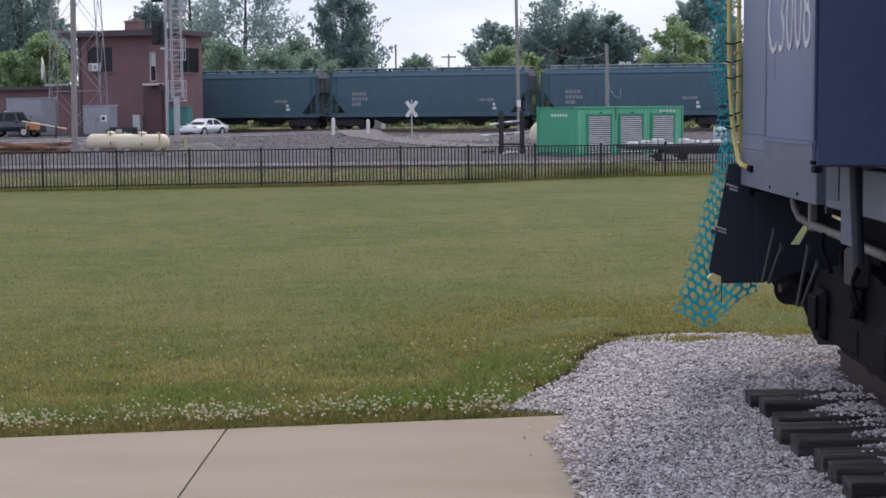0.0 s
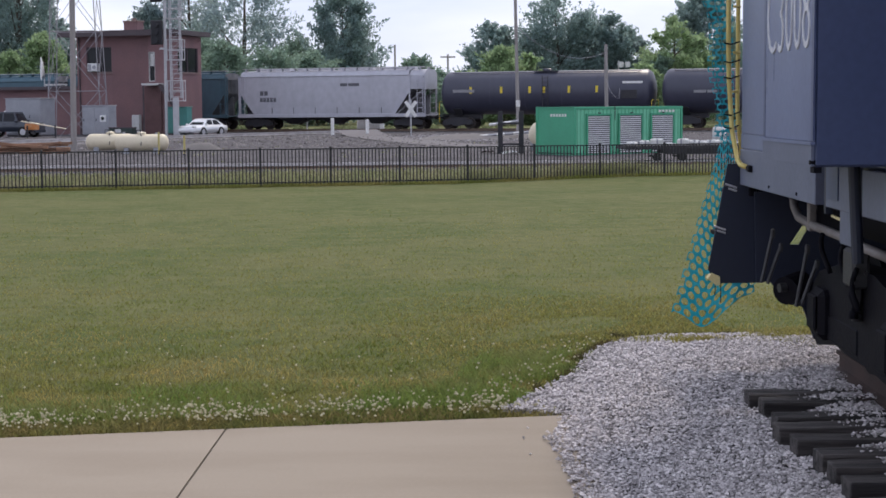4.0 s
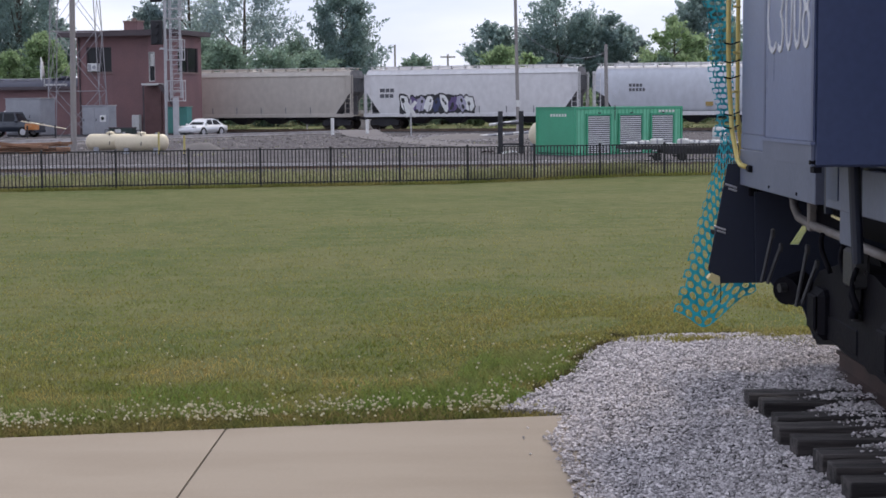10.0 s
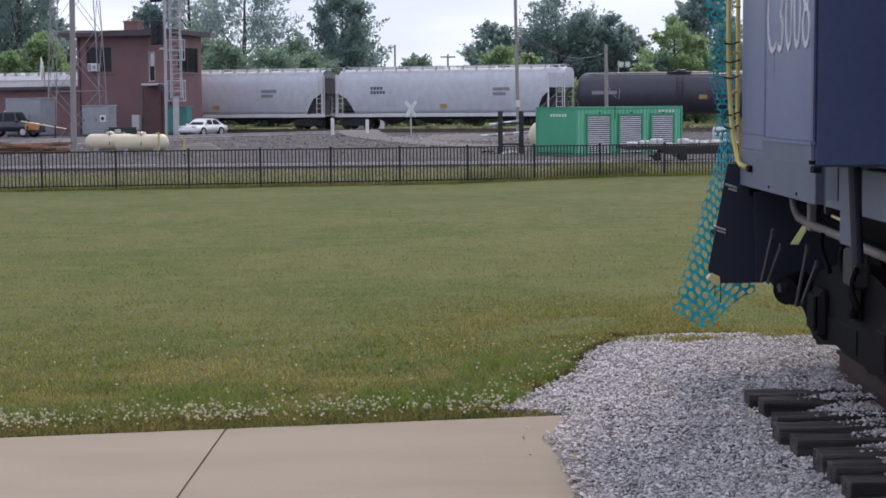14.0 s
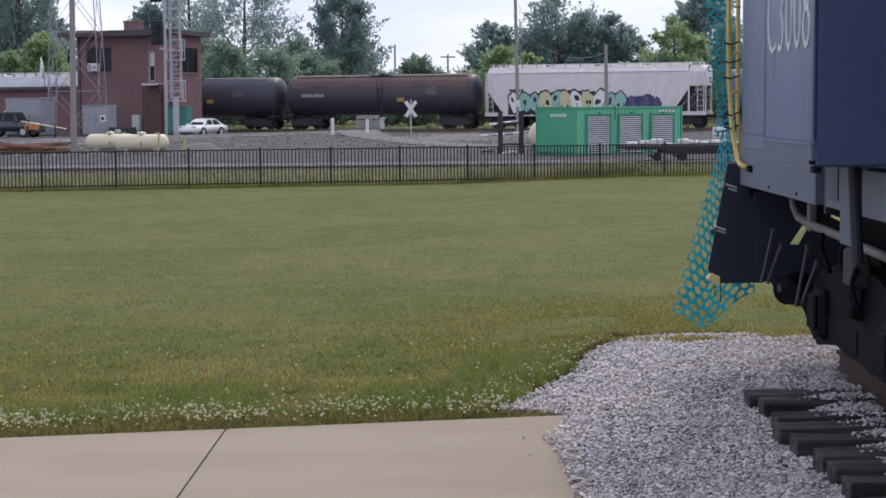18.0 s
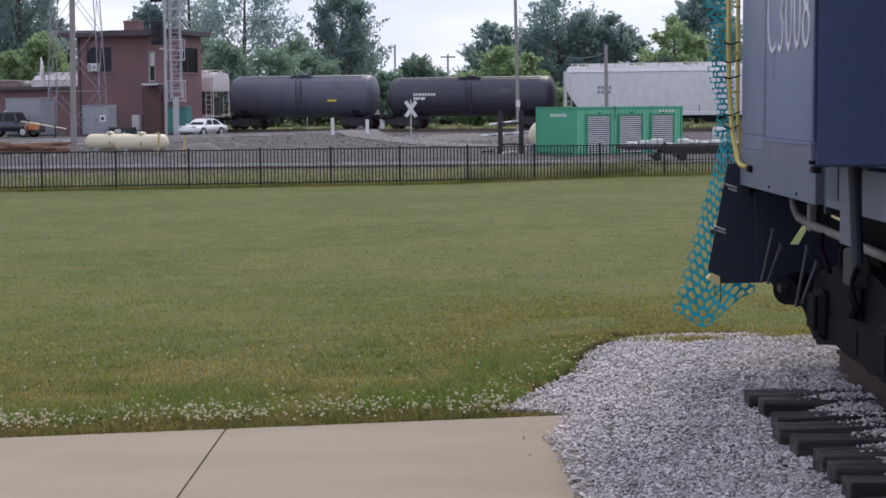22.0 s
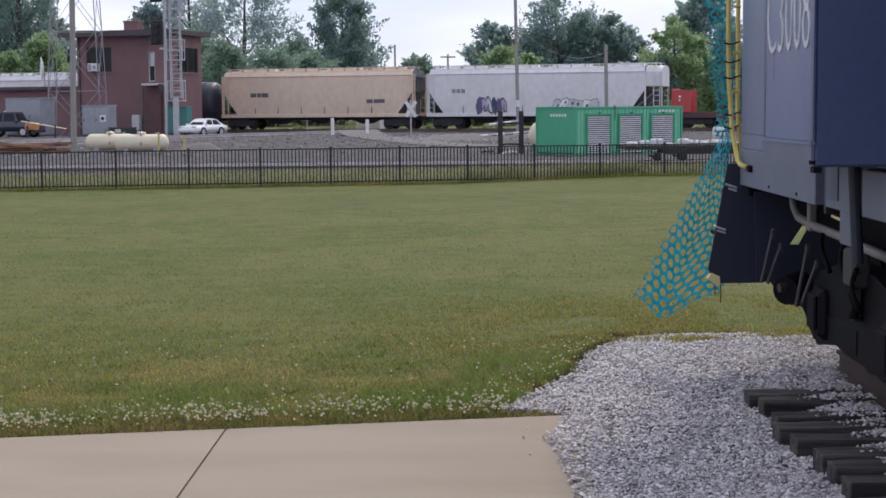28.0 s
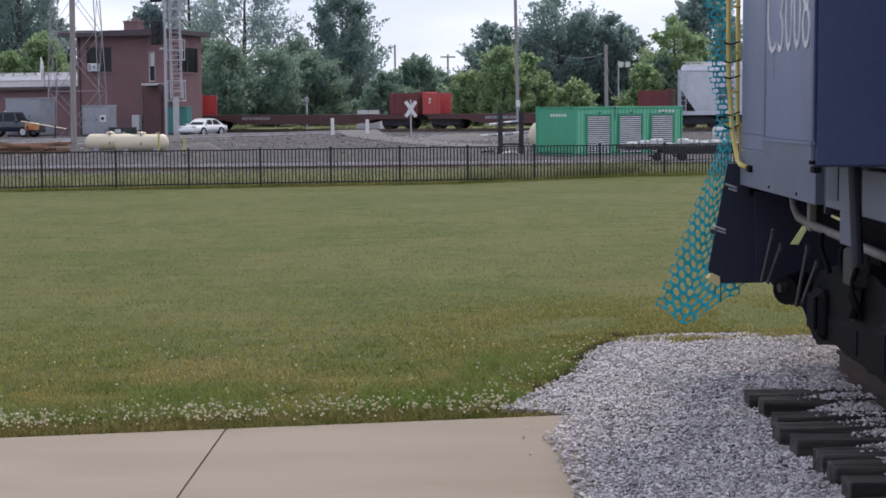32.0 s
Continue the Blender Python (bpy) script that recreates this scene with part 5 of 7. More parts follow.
def build_container():
    c = thing("shipping_container", pose(5.03, 67.9, 0.02, 0, 0, 35.5), "bright green steel storage container with three roll-up doors", "container")
    L, W, Hc = 6.26, 2.56, 2.10
    n = 30
    pts = []
    for k in range(n):
        a = L * k / n
        q = L / n
        pts += [(a, 0.0), (a + q * 0.35, 0.0), (a + q * 0.5, 0.04), (a + q * 0.85, 0.04)]
    pts += [(L, 0.0), (L, 0.06), (0, 0.06)]
    part("side_wall", slab(pts, 0.12, Hc - 0.12), LIT_GREEN, c, "green corrugated side, lightened as the brighter lit face")
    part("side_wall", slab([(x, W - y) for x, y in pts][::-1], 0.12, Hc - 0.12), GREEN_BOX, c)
    part("end_wall", box(0.02, 0.08, 0.06, W - 0.06, 0.12, Hc - 0.12), GREEN_BOX, c)
    part("end_wall", box(L - 0.08, L - 0.02, 0.06, W - 0.06, 0.12, Hc - 0.12), GREEN_BOX, c)
    part("roof", box(0, L, 0, W, Hc - 0.06, Hc - 0.01), GREEN_BOX, c)
    part("floor", box(0, L, 0, W, 0.08, 0.14), STEEL_DARK, c)
    for y in (-0.02, W - 0.06):
        for z in (0.0, Hc - 0.12):
            part("frame_rail", box(0, L, y, y + 0.08, z, z + 0.12, 0.01), GREEN_BOX, c)
    for x in (0, L - 0.10):
        for z in (0.0, Hc - 0.12):
            part("frame_rail", box(x, x + 0.10, 0, W, z, z + 0.12, 0.01), GREEN_BOX, c)
        for y in (-0.03, W - 0.08):
            part("corner_post", box(x - 0.01, x + 0.11, y, y + 0.11, 0, Hc, 0.01), GREEN_BOX, c)
    for x in (0.72, 2.53, 4.40):
        w = 1.25
        d = part("shutter_door", box(x, x + w, -0.05, -0.03, 0.10, Hc - 0.38), STEEL_DARK, c, "grey roll-up shutter door")
        for k in range(18):
            z = 0.12 + k * 0.0887
            part("slat", box(x + 0.02, x + w - 0.02, -0.075, -0.05, z, z + 0.054, 0.008), DOOR_GREY, d)
        for a in (x - 0.08, x + w):
            part("door_jamb", box(a, a + 0.08, -0.09, -0.02, 0.08, Hc - 0.32), GREEN_BOX, d)
        part("door_head", box(x - 0.08, x + w + 0.08, -0.10, -0.02, Hc - 0.38, Hc - 0.30), GREEN_BOX, d)
        part("lamp", box(x + w / 2 - 0.06, x + w / 2 + 0.06, -0.14, -0.10, Hc - 0.30, Hc - 0.25), STEEL_DARK, d)
    for k in range(6):
        part("stencil_mark", box(0.01, 0.02, W * 0.62 - 0.19 * k - 0.12, W * 0.62 - 0.19 * k, Hc - 0.42, Hc - 0.30), MARK_LIGHT, c)
    for k in range(5):
        part("stencil_mark", box(4.75 + 0.2 * k, 4.75 + 0.2 * k + 0.13, -0.12, -0.105, Hc - 0.26, Hc - 0.16), MARK_LIGHT, c)
    part("vent_pipe", rod((2.20, -0.12, Hc - 0.6), (2.20, -0.12, Hc + 0.06), 0.018, 8), STEEL_DARK, c)


def propane_tank(x, y, length, r, rz, label):
    t = thing("propane_tank", pose(x, y, ground_z(x, y), 0, 0, rz), label, "tank")
    a = length / 2
    prof = [(-a, 0.0)] + [(-a + r * 0.75 * (1 - math.cos(q)), r * math.sin(q)) for q in (0.3, 0.6, 0.9, 1.2, math.pi / 2)]
    prof += [(-p, q) for p, q in prof[::-1]]
    part("shell", turned(prof, 28, m=pose(0, 0, r + 0.12)), CREAM, t, smooth=True)
    for s in (-0.55, 0.55):
        part("saddle", box(s * a - 0.12, s * a + 0.12, -r * 0.8, r * 0.8, 0, 0.42), CABINET, t)
    part("valve_dome", turned([(2 * r + 0.08, 0.2), (2 * r + 0.2, 0.2), (2 * r + 0.26, 0.0)], 12, axis="z"), CREAM, t)
    part("lifting_lug", box(a * 0.5, a * 0.5 + 0.12, -0.03, 0.03, 2 * r + 0.08, 2 * r + 0.2), CABINET, t)
    bm = pipe([(-0.25, 0, 2 * r + 0.1), (-0.25, 0, 2 * r + 0.3), (-0.05, -0.1, 2 * r + 0.32), (0.02, -r * 0.7, 2 * r - 0.05), (0.02, -r - 0.06, r)], 0.022, 6)
    part("gas_pipe", bm, STEEL_DARK, t)
    return t


def bollard(x, y, h, r, material, label):
    b = thing("bollard", pose(x, y, ground_z(x, y)), label, "bollard", "bollards in the yard")
    part("post", turned([(0, r), (h - r * 0.6, r), (h - r * 0.2, r * 0.75), (h, 0.0)], 10, axis="z"), material, b)
    part("foot", turned([(-0.02, r * 1.6), (0.05, r * 1.6), (0.06, r)], 10, axis="z"), BALLAST, b)


def parked_car(x, y, rz, length, width, height, paint_mat, label, saloon=True):
    """A car: lofted body, glasshouse, four wheels, lamps, bumpers and mirrors."""
    c = thing("car", pose(x, y, ground_z(x, y) + 0.02, 0, 0, rz), label, "car")
    hl, hw = length / 2, width / 2
    belt = height * 0.60
    if saloon:
        side = [(-hl, 0.32), (-hl + 0.1, 0.22), (hl - 0.1, 0.22), (hl, 0.34), (hl - 0.03, 0.62), (hl - 0.35, 0.72), (hl * 0.42, belt), (-hl * 0.55, belt + 0.02), (-hl + 0.15, belt - 0.02), (-hl, 0.7)]
        house = [(hl * 0.48, belt - 0.02), (hl * 0.20, height - 0.10), (hl * 0.08, height - 0.03), (-hl * 0.08, height), (-hl * 0.28, height - 0.02), (-hl * 0.45, height - 0.10), (-hl * 0.80, belt)]
    else:
        side = [(-hl, 0.5), (-hl + 0.05, 0.38), (hl - 0.05, 0.38), (hl, 0.5), (hl, belt - 0.06), (hl * 0.45, belt), (-hl + 0.02, belt), (-hl, belt - 0.1)]
        house = [(hl * 0.42, belt - 0.02), (hl * 0.25, height), (-hl * 0.92, height), (-hl * 0.97, belt)]
    bm = slab(side, -hw, hw, axis="y")
    bmesh.ops.bevel(bm, geom=[e for e in bm.edges if abs(e.verts[0].co.y - e.verts[1].co.y) < 1e-5], offset=0.10, segments=3, affect="EDGES")
    part("body", bm, paint_mat, c, smooth=True)

    def shell(outline, grow):
        bm = slab(outline, -hw + 0.10 - grow, hw - 0.10 + grow, axis="y")
        for v in bm.verts:
            v.co.y *= 1 - 0.20 * max((v.co.z - belt) / (height - belt), 0.0)
        return bm
    part("cabin", shell(house, 0.0), paint_mat, c)
    mid_x = sum(p[0] for p in house) / len(house)
    lo, hi = belt + 0.05, height - 0.09
    split = -hl * 0.12

    def edge_x(z, front):
        pts = house if front else house[::-1]
        for p, q in zip(pts, pts[1:]):
            if min(p[1], q[1]) <= z <= max(p[1], q[1]) and abs(p[1] - q[1]) > 1e-4:
                return p[0] + (q[0] - p[0]) * (z - p[1]) / (q[1] - p[1])
        return mid_x
    for a, b, cc, d in ((split + 0.05, edge_x(lo, True) - 0.16, edge_x(hi, True) - 0.06, split + 0.05), (edge_x(lo, False) + 0.22, split - 0.05, split - 0.05, edge_x(hi, False) + 0.10)):
        part("side_window", shell([(a, lo), (b, lo), (cc, hi), (d, hi)], 0.008), GLASS_DARK, c)
    for front in (True, False):
        s = 1 if front else -1
        p, q = (edge_x(lo, front) + 0.01 * s, lo), (edge_x(hi, front) + 0.01 * s, hi)
        bm = slab([p, q, (q[0] - 0.03 * s, q[1]), (p[0] - 0.03 * s, p[1])], -(hw - 0.2), hw - 0.2, axis="y")
        for v in bm.verts:
            v.co.y *= 1 - 0.20 * (v.co.z - belt) / (height - belt)
        part("windscreen" if front else "rear_window", bm, GLASS_DARK, c)
    for sy in (-1, 1):
        for px in (-hl + 0.80, hl - 0.85):
            r = 0.32 if saloon else 0.38
            wheel = part("wheel", turned([(-0.10, r * 0.6), (-0.11, r * 0.95), (-0.07, r), (0.07, r), (0.11, r * 0.95), (0.10, r * 0.6)], 20, m=pose(px, sy * (hw - 0.09), r - 0.02, 0, 0, 90)), RUBBER, c)
            part("rim", turned([(-0.115, 0.05), (-0.118, r * 0.58), (0.118, r * 0.58), (0.115, 0.05)], 14, m=pose(px, sy * (hw - 0.09), r - 0.02, 0, 0, 90)), MAST, wheel)
        part("headlight", box(hl - 0.14, hl + 0.005, sy * (hw - 0.36), sy * (hw - 0.08), 0.58 if saloon else 0.8, 0.70 if saloon else 0.95, 0.02) if sy > 0 else box(hl - 0.14, hl + 0.005, -(hw - 0.08), -(hw - 0.36), 0.58 if saloon else 0.8, 0.70 if saloon else 0.95, 0.02), PALE_FRAME, c)
        part("mirror", box(hl * 0.34, hl * 0.34 + 0.14, sy * (hw + 0.08) - 0.08, sy * (hw + 0.08) + 0.08, belt, belt + 0.13, 0.03), paint_mat, c)
        part("door_handle", box(-0.2, 0.0, sy * hw - 0.02, sy * hw + 0.02, belt - 0.14, belt - 0.11), paint_mat, c)
    part("bumper", box(hl - 0.06, hl + 0.06, -hw + 0.1, hw - 0.1, 0.30, 0.50, 0.03), paint_mat, c)
    part("bumper", box(-hl - 0.06, -hl + 0.06, -hw + 0.1, hw - 0.1, 0.34, 0.54, 0.03), paint_mat, c)


def build_yard():
    propane_tank(-16.45, 76.3, 2.35, 0.39, 3, "cream propane tank on saddles behind the fence")
    propane_tank(-14.62, 74.6, 2.50, 0.39, 3, "cream propane tank with black hoses, set before its neighbour")
    propane_tank(4.22, 75.5, 2.0, 0.62, 70, "stubby cream tank beside the green container")
    bollard(-13.35, 72, 1.05, 0.045, SAFETY, "thin yellow pipe bollard guarding the tank")
    bollard(-12.2, 72, 0.9, 0.05, SAFETY, "thin yellow pipe bollard guarding the tank")
    bollard(-8.27, 108, 1.2, 0.12, WHITE_PAINT, "white painted post at the road crossing")
    bollard(-5.92, 108, 1.1, 0.12, WHITE_PAINT, "white painted post at the road crossing")
    parked_car(-17.55, 111.5, 240, 3.6, 1.60, 1.20, CAR_SILVER, "white saloon car parked beside the tower")
    parked_car(-31.2, 112.5, -12, 4.3, 1.8, 1.75, CAR_BLACK, "dark blue boxy off-road car parked by the brick wing", False)
    # crossing sign
    x = thing("crossing_sign", pose(-2.97, 108, ground_z(0, 108)), "white crossbuck on a grey post at the road crossing", "sign")
    part("post", rod((0, 0, 0), (0, 0, 2.4), 0.05, 8), MAST, x)
    for a in (56, -56):
        b = part("blade", box(-0.62, 0.62, -0.09, -0.06, -0.12, 0.12, 0.01), WHITE_PAINT, x)
        b.matrix_basis = pose(0, 0.0 if a > 0 else -0.035, 1.76, 0, a, 0)
    # poles
    p = thing("utility_pole", pose(3.95, 100, ground_z(4, 100)), "slim grey utility pole leaning slightly", "pole")
    part("shaft", rod((0, 0, 0), (-0.20, 0, 10.5), 0.12, 10, r2=0.09), POLE_WOOD, p)
    part("marker_band", rod((-0.02, 0, 1.9), (-0.03, 0, 2.3), 0.135, 10), WHITE_PAINT, p)
    p = thing("utility_pole", pose(9.85, 104, ground_z(10, 104)), "short grey wooden pole behind the container", "pole")
    part("shaft", rod((0, 0, 0), (-0.08, 0, 5.85), 0.13, 10, r2=0.11), POLE_WOOD, p)
    part("service_wire", pipe([(-0.05, -0.2, 3.6), (0.15, -0.25, 2.9), (0.45, -0.3, 2.5), (0.75, -0.3, 2.35), (0.8, -0.3, 3.0)], 0.012, 5), MAST, p)
    fl = thing("floodlight_pole", pose(16.3, 160, 0.2), "grey pole with two floodlights beyond the railway", "lamp")
    part("shaft", rod((0, 0, 0), (0, 0, 6.4), 0.08, 8), MAST, fl)
    part("lamp_arm", rod((-0.1, 0, 6.1), (1.1, 0, 6.1), 0.035, 6), MAST, fl)
    for dx in (0.25, 0.9):
        part("floodlight", box(dx - 0.24, dx + 0.24, -0.3, -0.05, 5.75, 6.3, 0.03), PALE_FRAME, fl)
    w = thing("overhead_wire", pose(0, 0, 0), "slack overhead cable between two poles", "cable")
    pts = [(3.80 + (9.77 - 3.80) * u, 100 + 4 * u, 7.2 - 1.6 * u - 4.2 * u * (1 - u)) for u in (k / 14 for k in range(15))]
    part("cable", pipe(pts, 0.02, 5), CABINET, w)
    for px, py, top in ((-1.0, 240, 9.8), (-8.9, 240, 11.3)):
        p = thing("utility_pole", pose(px, py, 0.2), "far wooden utility pole with a crossarm", "pole")
        part("shaft", rod((0, 0, 0), (0, 0, top), 0.14, 7), POLE_WOOD, p)
        if px > -5:
            part("crossarm", box(-1.1, 1.1, -0.08, 0.08, top - 0.5, top - 0.3), POLE_WOOD, p)
    # dark timber stand with a lowered crossing arm
    s = thing("timber_stand", pose(2.36, 70.8, ground_z(2.4, 70.8)), "dark timber frame with cross rails in the yard", "frame")
    for dx in (-0.36, 0.56):
        part("post", box(dx - 0.105, dx + 0.105, -0.10, 0.10, -0.1, 1.87, 0.01), STEEL_DARK, s)
    for z in (0.36, 1.28):
        part("cross_rail", box(-0.46, 0.66, -0.13, -0.103, z, z + 0.09), STEEL_DARK, s)
    arm = thing("crossing_barrier", pose(1.6, 96, ground_z(2, 96)), "white crossing arms with dark bands, lowered", "barrier")
    for p, q, n in (((0.45, 0.86), (2.25, 1.07), 4), ((-0.1, 0.18), (3.4, 0.45), 7)):
        for k in range(n):
            u, v = k / n, (k + 0.94) / n
            part("arm_segment", rod((p[0] + (q[0] - p[0]) * u, 0, p[1] + (q[1] - p[1]) * u), (p[0] + (q[0] - p[0]) * v, 0, p[1] + (q[1] - p[1]) * v), 0.085, 4), WHITE_PAINT if k % 2 == 0 else CABINET, arm)
    part("arm_post", rod((2.3, 0.1, 0), (2.3, 0.1, 1.15), 0.08, 8), MAST, arm)
    # stacked timber and scrap by the pole
    st = thing("timber_stack", pose(-19.4, 76, ground_z(-19, 76), 0, 0, 6), "stack of rusty brown railway timbers", "timber")
    rng = random.Random(6)
    for k in range(34):
        ob = part("timber", box(-1.1 * rng.uniform(0.5, 1.1), 1.1, -0.07, 0.07, 0, 0.13, 0.01), TIMBER, st)
        lay = k // 12
        ob.matrix_basis = pose(rng.uniform(-2.0, 0.7) * (1 - 0.15 * lay) - 0.3, -1.0 + 0.18 * (k % 12), 0.165 * lay, 0, rng.uniform(-9, 9) if lay > 1 else 0, rng.uniform(-32, 32))
    bo = thing("boom_barrier", pose(-29.4, 108, ground_z(-29, 108)), "orange and pale boom lying on a trestle", "barrier")
    part("boom", rod((0.1, 0, 1.15), (3.1, 0, 0.62), 0.045, 8), CREAM, bo)
    part("boom_head", box(0.3, 1.25, 0.1, 0.3, 0.55, 0.98, 0.04), ORANGE, bo)
    for dx in (0.5, 2.4):
        part("trestle", rod((dx, 0, 0), (dx, 0, 0.85), 0.06, 6), STEEL_DARK, bo)
    # rail cart with pale bundles at the container's side
    tr = thing("rail_cart", pose(9.4, 58.46, 0.16, 0, 0, 4), "low dark rail cart loaded with pale bundles", "rail cart")
    part("deck", box(-3.4, 2.6, -0.9, 0.9, 0.42, 0.56, 0.01), STEEL_DARK, tr)
    part("side_frame", box(-1.9, 1.5, -0.84, -0.78, 0.24, 0.42, 0.01), STEEL_DARK, tr)
    part("side_frame", box(-1.9, 1.5, 0.78, 0.84, 0.24, 0.42, 0.01), STEEL_DARK, tr)
    for dx in (-2.2, -1.3, 1.4):
        part("wheel", turned([(-0.1, 0.05), (-0.1, 0.15), (0.1, 0.15), (0.1, 0.05)], 14, m=pose(dx, -0.75, 0.15, 0, 0, 90)), RUBBER, tr)
        part("axle", rod((dx, -0.8, 0.15), (dx, 0.8, 0.15), 0.04, 6), STEEL_DARK, tr)
    for k in range(14):
        w, h = rng.uniform(0.12, 0.26), rng.uniform(0.06, 0.24)
        ld = thing("pale_bundle", pose(9.4 - 2.9 + 0.42 * k + rng.uniform(-0.1, 0.1), 58.46 - 0.3 + rng.uniform(-0.2, 0.3), 0.72, 0, 0, rng.uniform(-40, 40)), "pale wrapped bundle lying on the rail cart", "bundle", "bundles on the cart")
        part("wrap", box(-w, w, -0.25, 0.25, 0, h, 0.05), PALE_FRAME, ld)
        part("strap", box(-0.03, 0.03, -0.256, 0.256, 0.0, h + 0.006), CABINET, ld)
    dr = thing("white_drum", pose(12.6, 76.5, ground_z(13, 76)), "white plastic drum standing in the yard", "drum")
    part("shell", turned([(0, 0.30), (0.05, 0.32), (0.9, 0.32), (1.0, 0.28), (1.02, 0.0)], 16, axis="z"), WHITE_PAINT, dr)
    part("hoop", turned([(0.45, 0.335), (0.50, 0.335)], 16, axis="z"), CABINET, dr)
    cb = thing("relay_cabinet", pose(-6.9, 131, 0.3, 0, 0, RUN), "white relay cabinet behind the main track", "cabinet")
    part("body", box(-1.02, 1.02, -0.5, 0.5, 0.10, 0.96, 0.03), PALE_FRAME, cb)
    part("roof", box(-1.12, 1.12, -0.6, 0.6, 0.96, 1.03, 0.02), WHITE_PAINT, cb)
    part("plinth", box(-0.95, 0.95, -0.45, 0.45, -0.1, 0.18), BALLAST, cb)
    for dx in (-0.98, 0.02):
        dd = part("door", box(dx, dx + 0.94, -0.53, -0.50, 0.26, 1.66, 0.01), PALE_FRAME, cb)
        part("handle", box(dx + 0.42, dx + 0.47, -0.57, -0.53, 0.85, 1.05), STEEL_DARK, dd)
    sg = thing("dwarf_signal", pose(-12.1, 131, 0.3), "small post signal behind the main track", "signal")
    part("post", rod((0, 0, 0), (0, 0, 2.3), 0.06, 8), MAST, sg)
    part("head", box(-0.16, 0.16, -0.15, 0.1, 2.3, 2.75, 0.03), CABINET, sg)
    # heaps and the dirt crossing
    for hx, hy, hr, hh in ((-12.4, 78, 1.2, 0.45), (0.8, 97, 3.5, 0.35), (3.6, 98, 3.0, 0.4)):
        bm = bmesh.new()
        rings = []
        for j in range(6):
            u = j / 5
            rings.append([bm.verts.new((hr * (1 - u) * (1 + 0.15 * noise.noise((k, j, hx))) * math.cos(6.283 * k / 22), hr * 0.8 * (1 - u) * math.sin(6.283 * k / 22), hh * (1 - (1 - u) ** 2) + 0.05 * noise.noise((k * 0.7, j, hy)))) for k in range(22)])
        for a, b in zip(rings, rings[1:]):
            for k in range(22):
                bm.faces.new((a[k], a[(k + 1) % 22], b[(k + 1) % 22], b[k]))
        bm.faces.new(rings[-1])
        solo("cinder_mound", bm, CINDER, "low mound of grey cinder gravel", "mound", pose(hx, hy, ground_z(hx, hy) - 0.04), smooth=True)
    bm = bmesh.new()
    line = [(-6.9, 112.0, 1.4), (-5.7, 105, 1.35), (-3.8, 97, 1.35), (-0.9, 86, 1.4), (3.0, 79, 1.5), (10.0, 75, 1.5)]
    rows = [[bm.verts.new((px + dx * hw, py + 0.35 * dx * hw, ground_z(px, py) + 0.03 + (0.32 if py > 108 else 0.0))) for dx in (-1, -0.4, 0.4, 1)] for px, py, hw in line]
    for a, b in zip(rows, rows[1:]):
        for i in range(3):
            bm.faces.new((a[i], a[i + 1], b[i + 1], b[i]))
    solo("dirt_road", bm, DIRT_ROAD, "pale dirt road over the crossing", "road", kind="structure")


def build_rubble():
    """Loose ballast, cinders and scrap strewn over the yard."""
    rng = np.random.default_rng(31)
    v, f, k = [], [], 0
    ball = np.array([(0, 0, 1), (1, 0, 0), (0, 1, 0), (-1, 0, 0), (0, -1, 0)])
    tri = np.array([(0, 1, 2), (0, 2, 3), (0, 3, 4), (0, 4, 1)])
    for _ in range(5000):
        y = rng.uniform(72, 111)
        x = rng.uniform(-0.30, 0.19) * y
        if noise.noise((x * 0.12, y * 0.1, 7)) < rng.uniform(-0.5, 0.4):
            continue
        s = rng.uniform(0.03, 0.11)
        v.append(ball * np.array([s * rng.uniform(0.8, 1.6), s, s * 0.8]) * (1 + rng.uniform(-0.3, 0.3, (5, 1))) + np.array([x, y, ground_z(x, y)]))
        f.append(tri + k)
        k += 5
    tagged(new("yard_rubble", raw("yard_rubble", np.concatenate(v), np.concatenate(f), RUBBLE)), "scattered grey and brown ballast stones in the yard", "rubble", kind="stuff")
    v, f, k = [], [], 0
    for _ in range(5000):
        x, y = 1.1 + rng.normal() * 1.9, 101.5 + rng.normal() * 3.6
        s = rng.uniform(0.02, 0.065)
        v.append(ball * np.array([s * rng.uniform(0.8, 1.6), s, s * 0.8]) * (1 + rng.uniform(-0.3, 0.3, (5, 1))) + np.array([x, y, ground_z(x, y)]))
        f.append(tri + k)
        k += 5
    tagged(new("pale_stones", raw("pale_stones", np.concatenate(v), np.concatenate(f), PALE_RUBBLE)), "pale limestone lumps strewn beside the crossing road", "rubble", kind="stuff")
    spots = []
    for _ in range(2600):
        y = rng.uniform(52, 108)
        x = rng.uniform(-0.30, 0.19) * y
        if noise.noise((x * 0.16, y * 0.13, 2)) > 0.22:
            spots.append((x, y, ground_z(x, y)))
    blades("yard_weeds", np.array(spots), 0.06, 0.06, DRY, "thin dry weeds scattered over the ballast", 8)


PALE_RUBBLE = mat("pale_rubble_stone", (0.30, 0.285, 0.295), 0.95, col2=(0.20, 0.19, 0.195), scale=0.8, grain=6, amount=0.8, bump=0, island=0.5)
RUBBLE = mat("rubble_stone", (0.12, 0.11, 0.108), 0.95, col2=(0.20, 0.185, 0.18), scale=0.8, grain=6, amount=0.9, bump=0, island=0.6)
build_rubble()
build_fence()
build_container()
build_yard()
# ---- trees and far woods ----
BARK = mat("bark", (0.10, 0.085, 0.07), 0.95, scale=3, grain=25, bump=0.6)
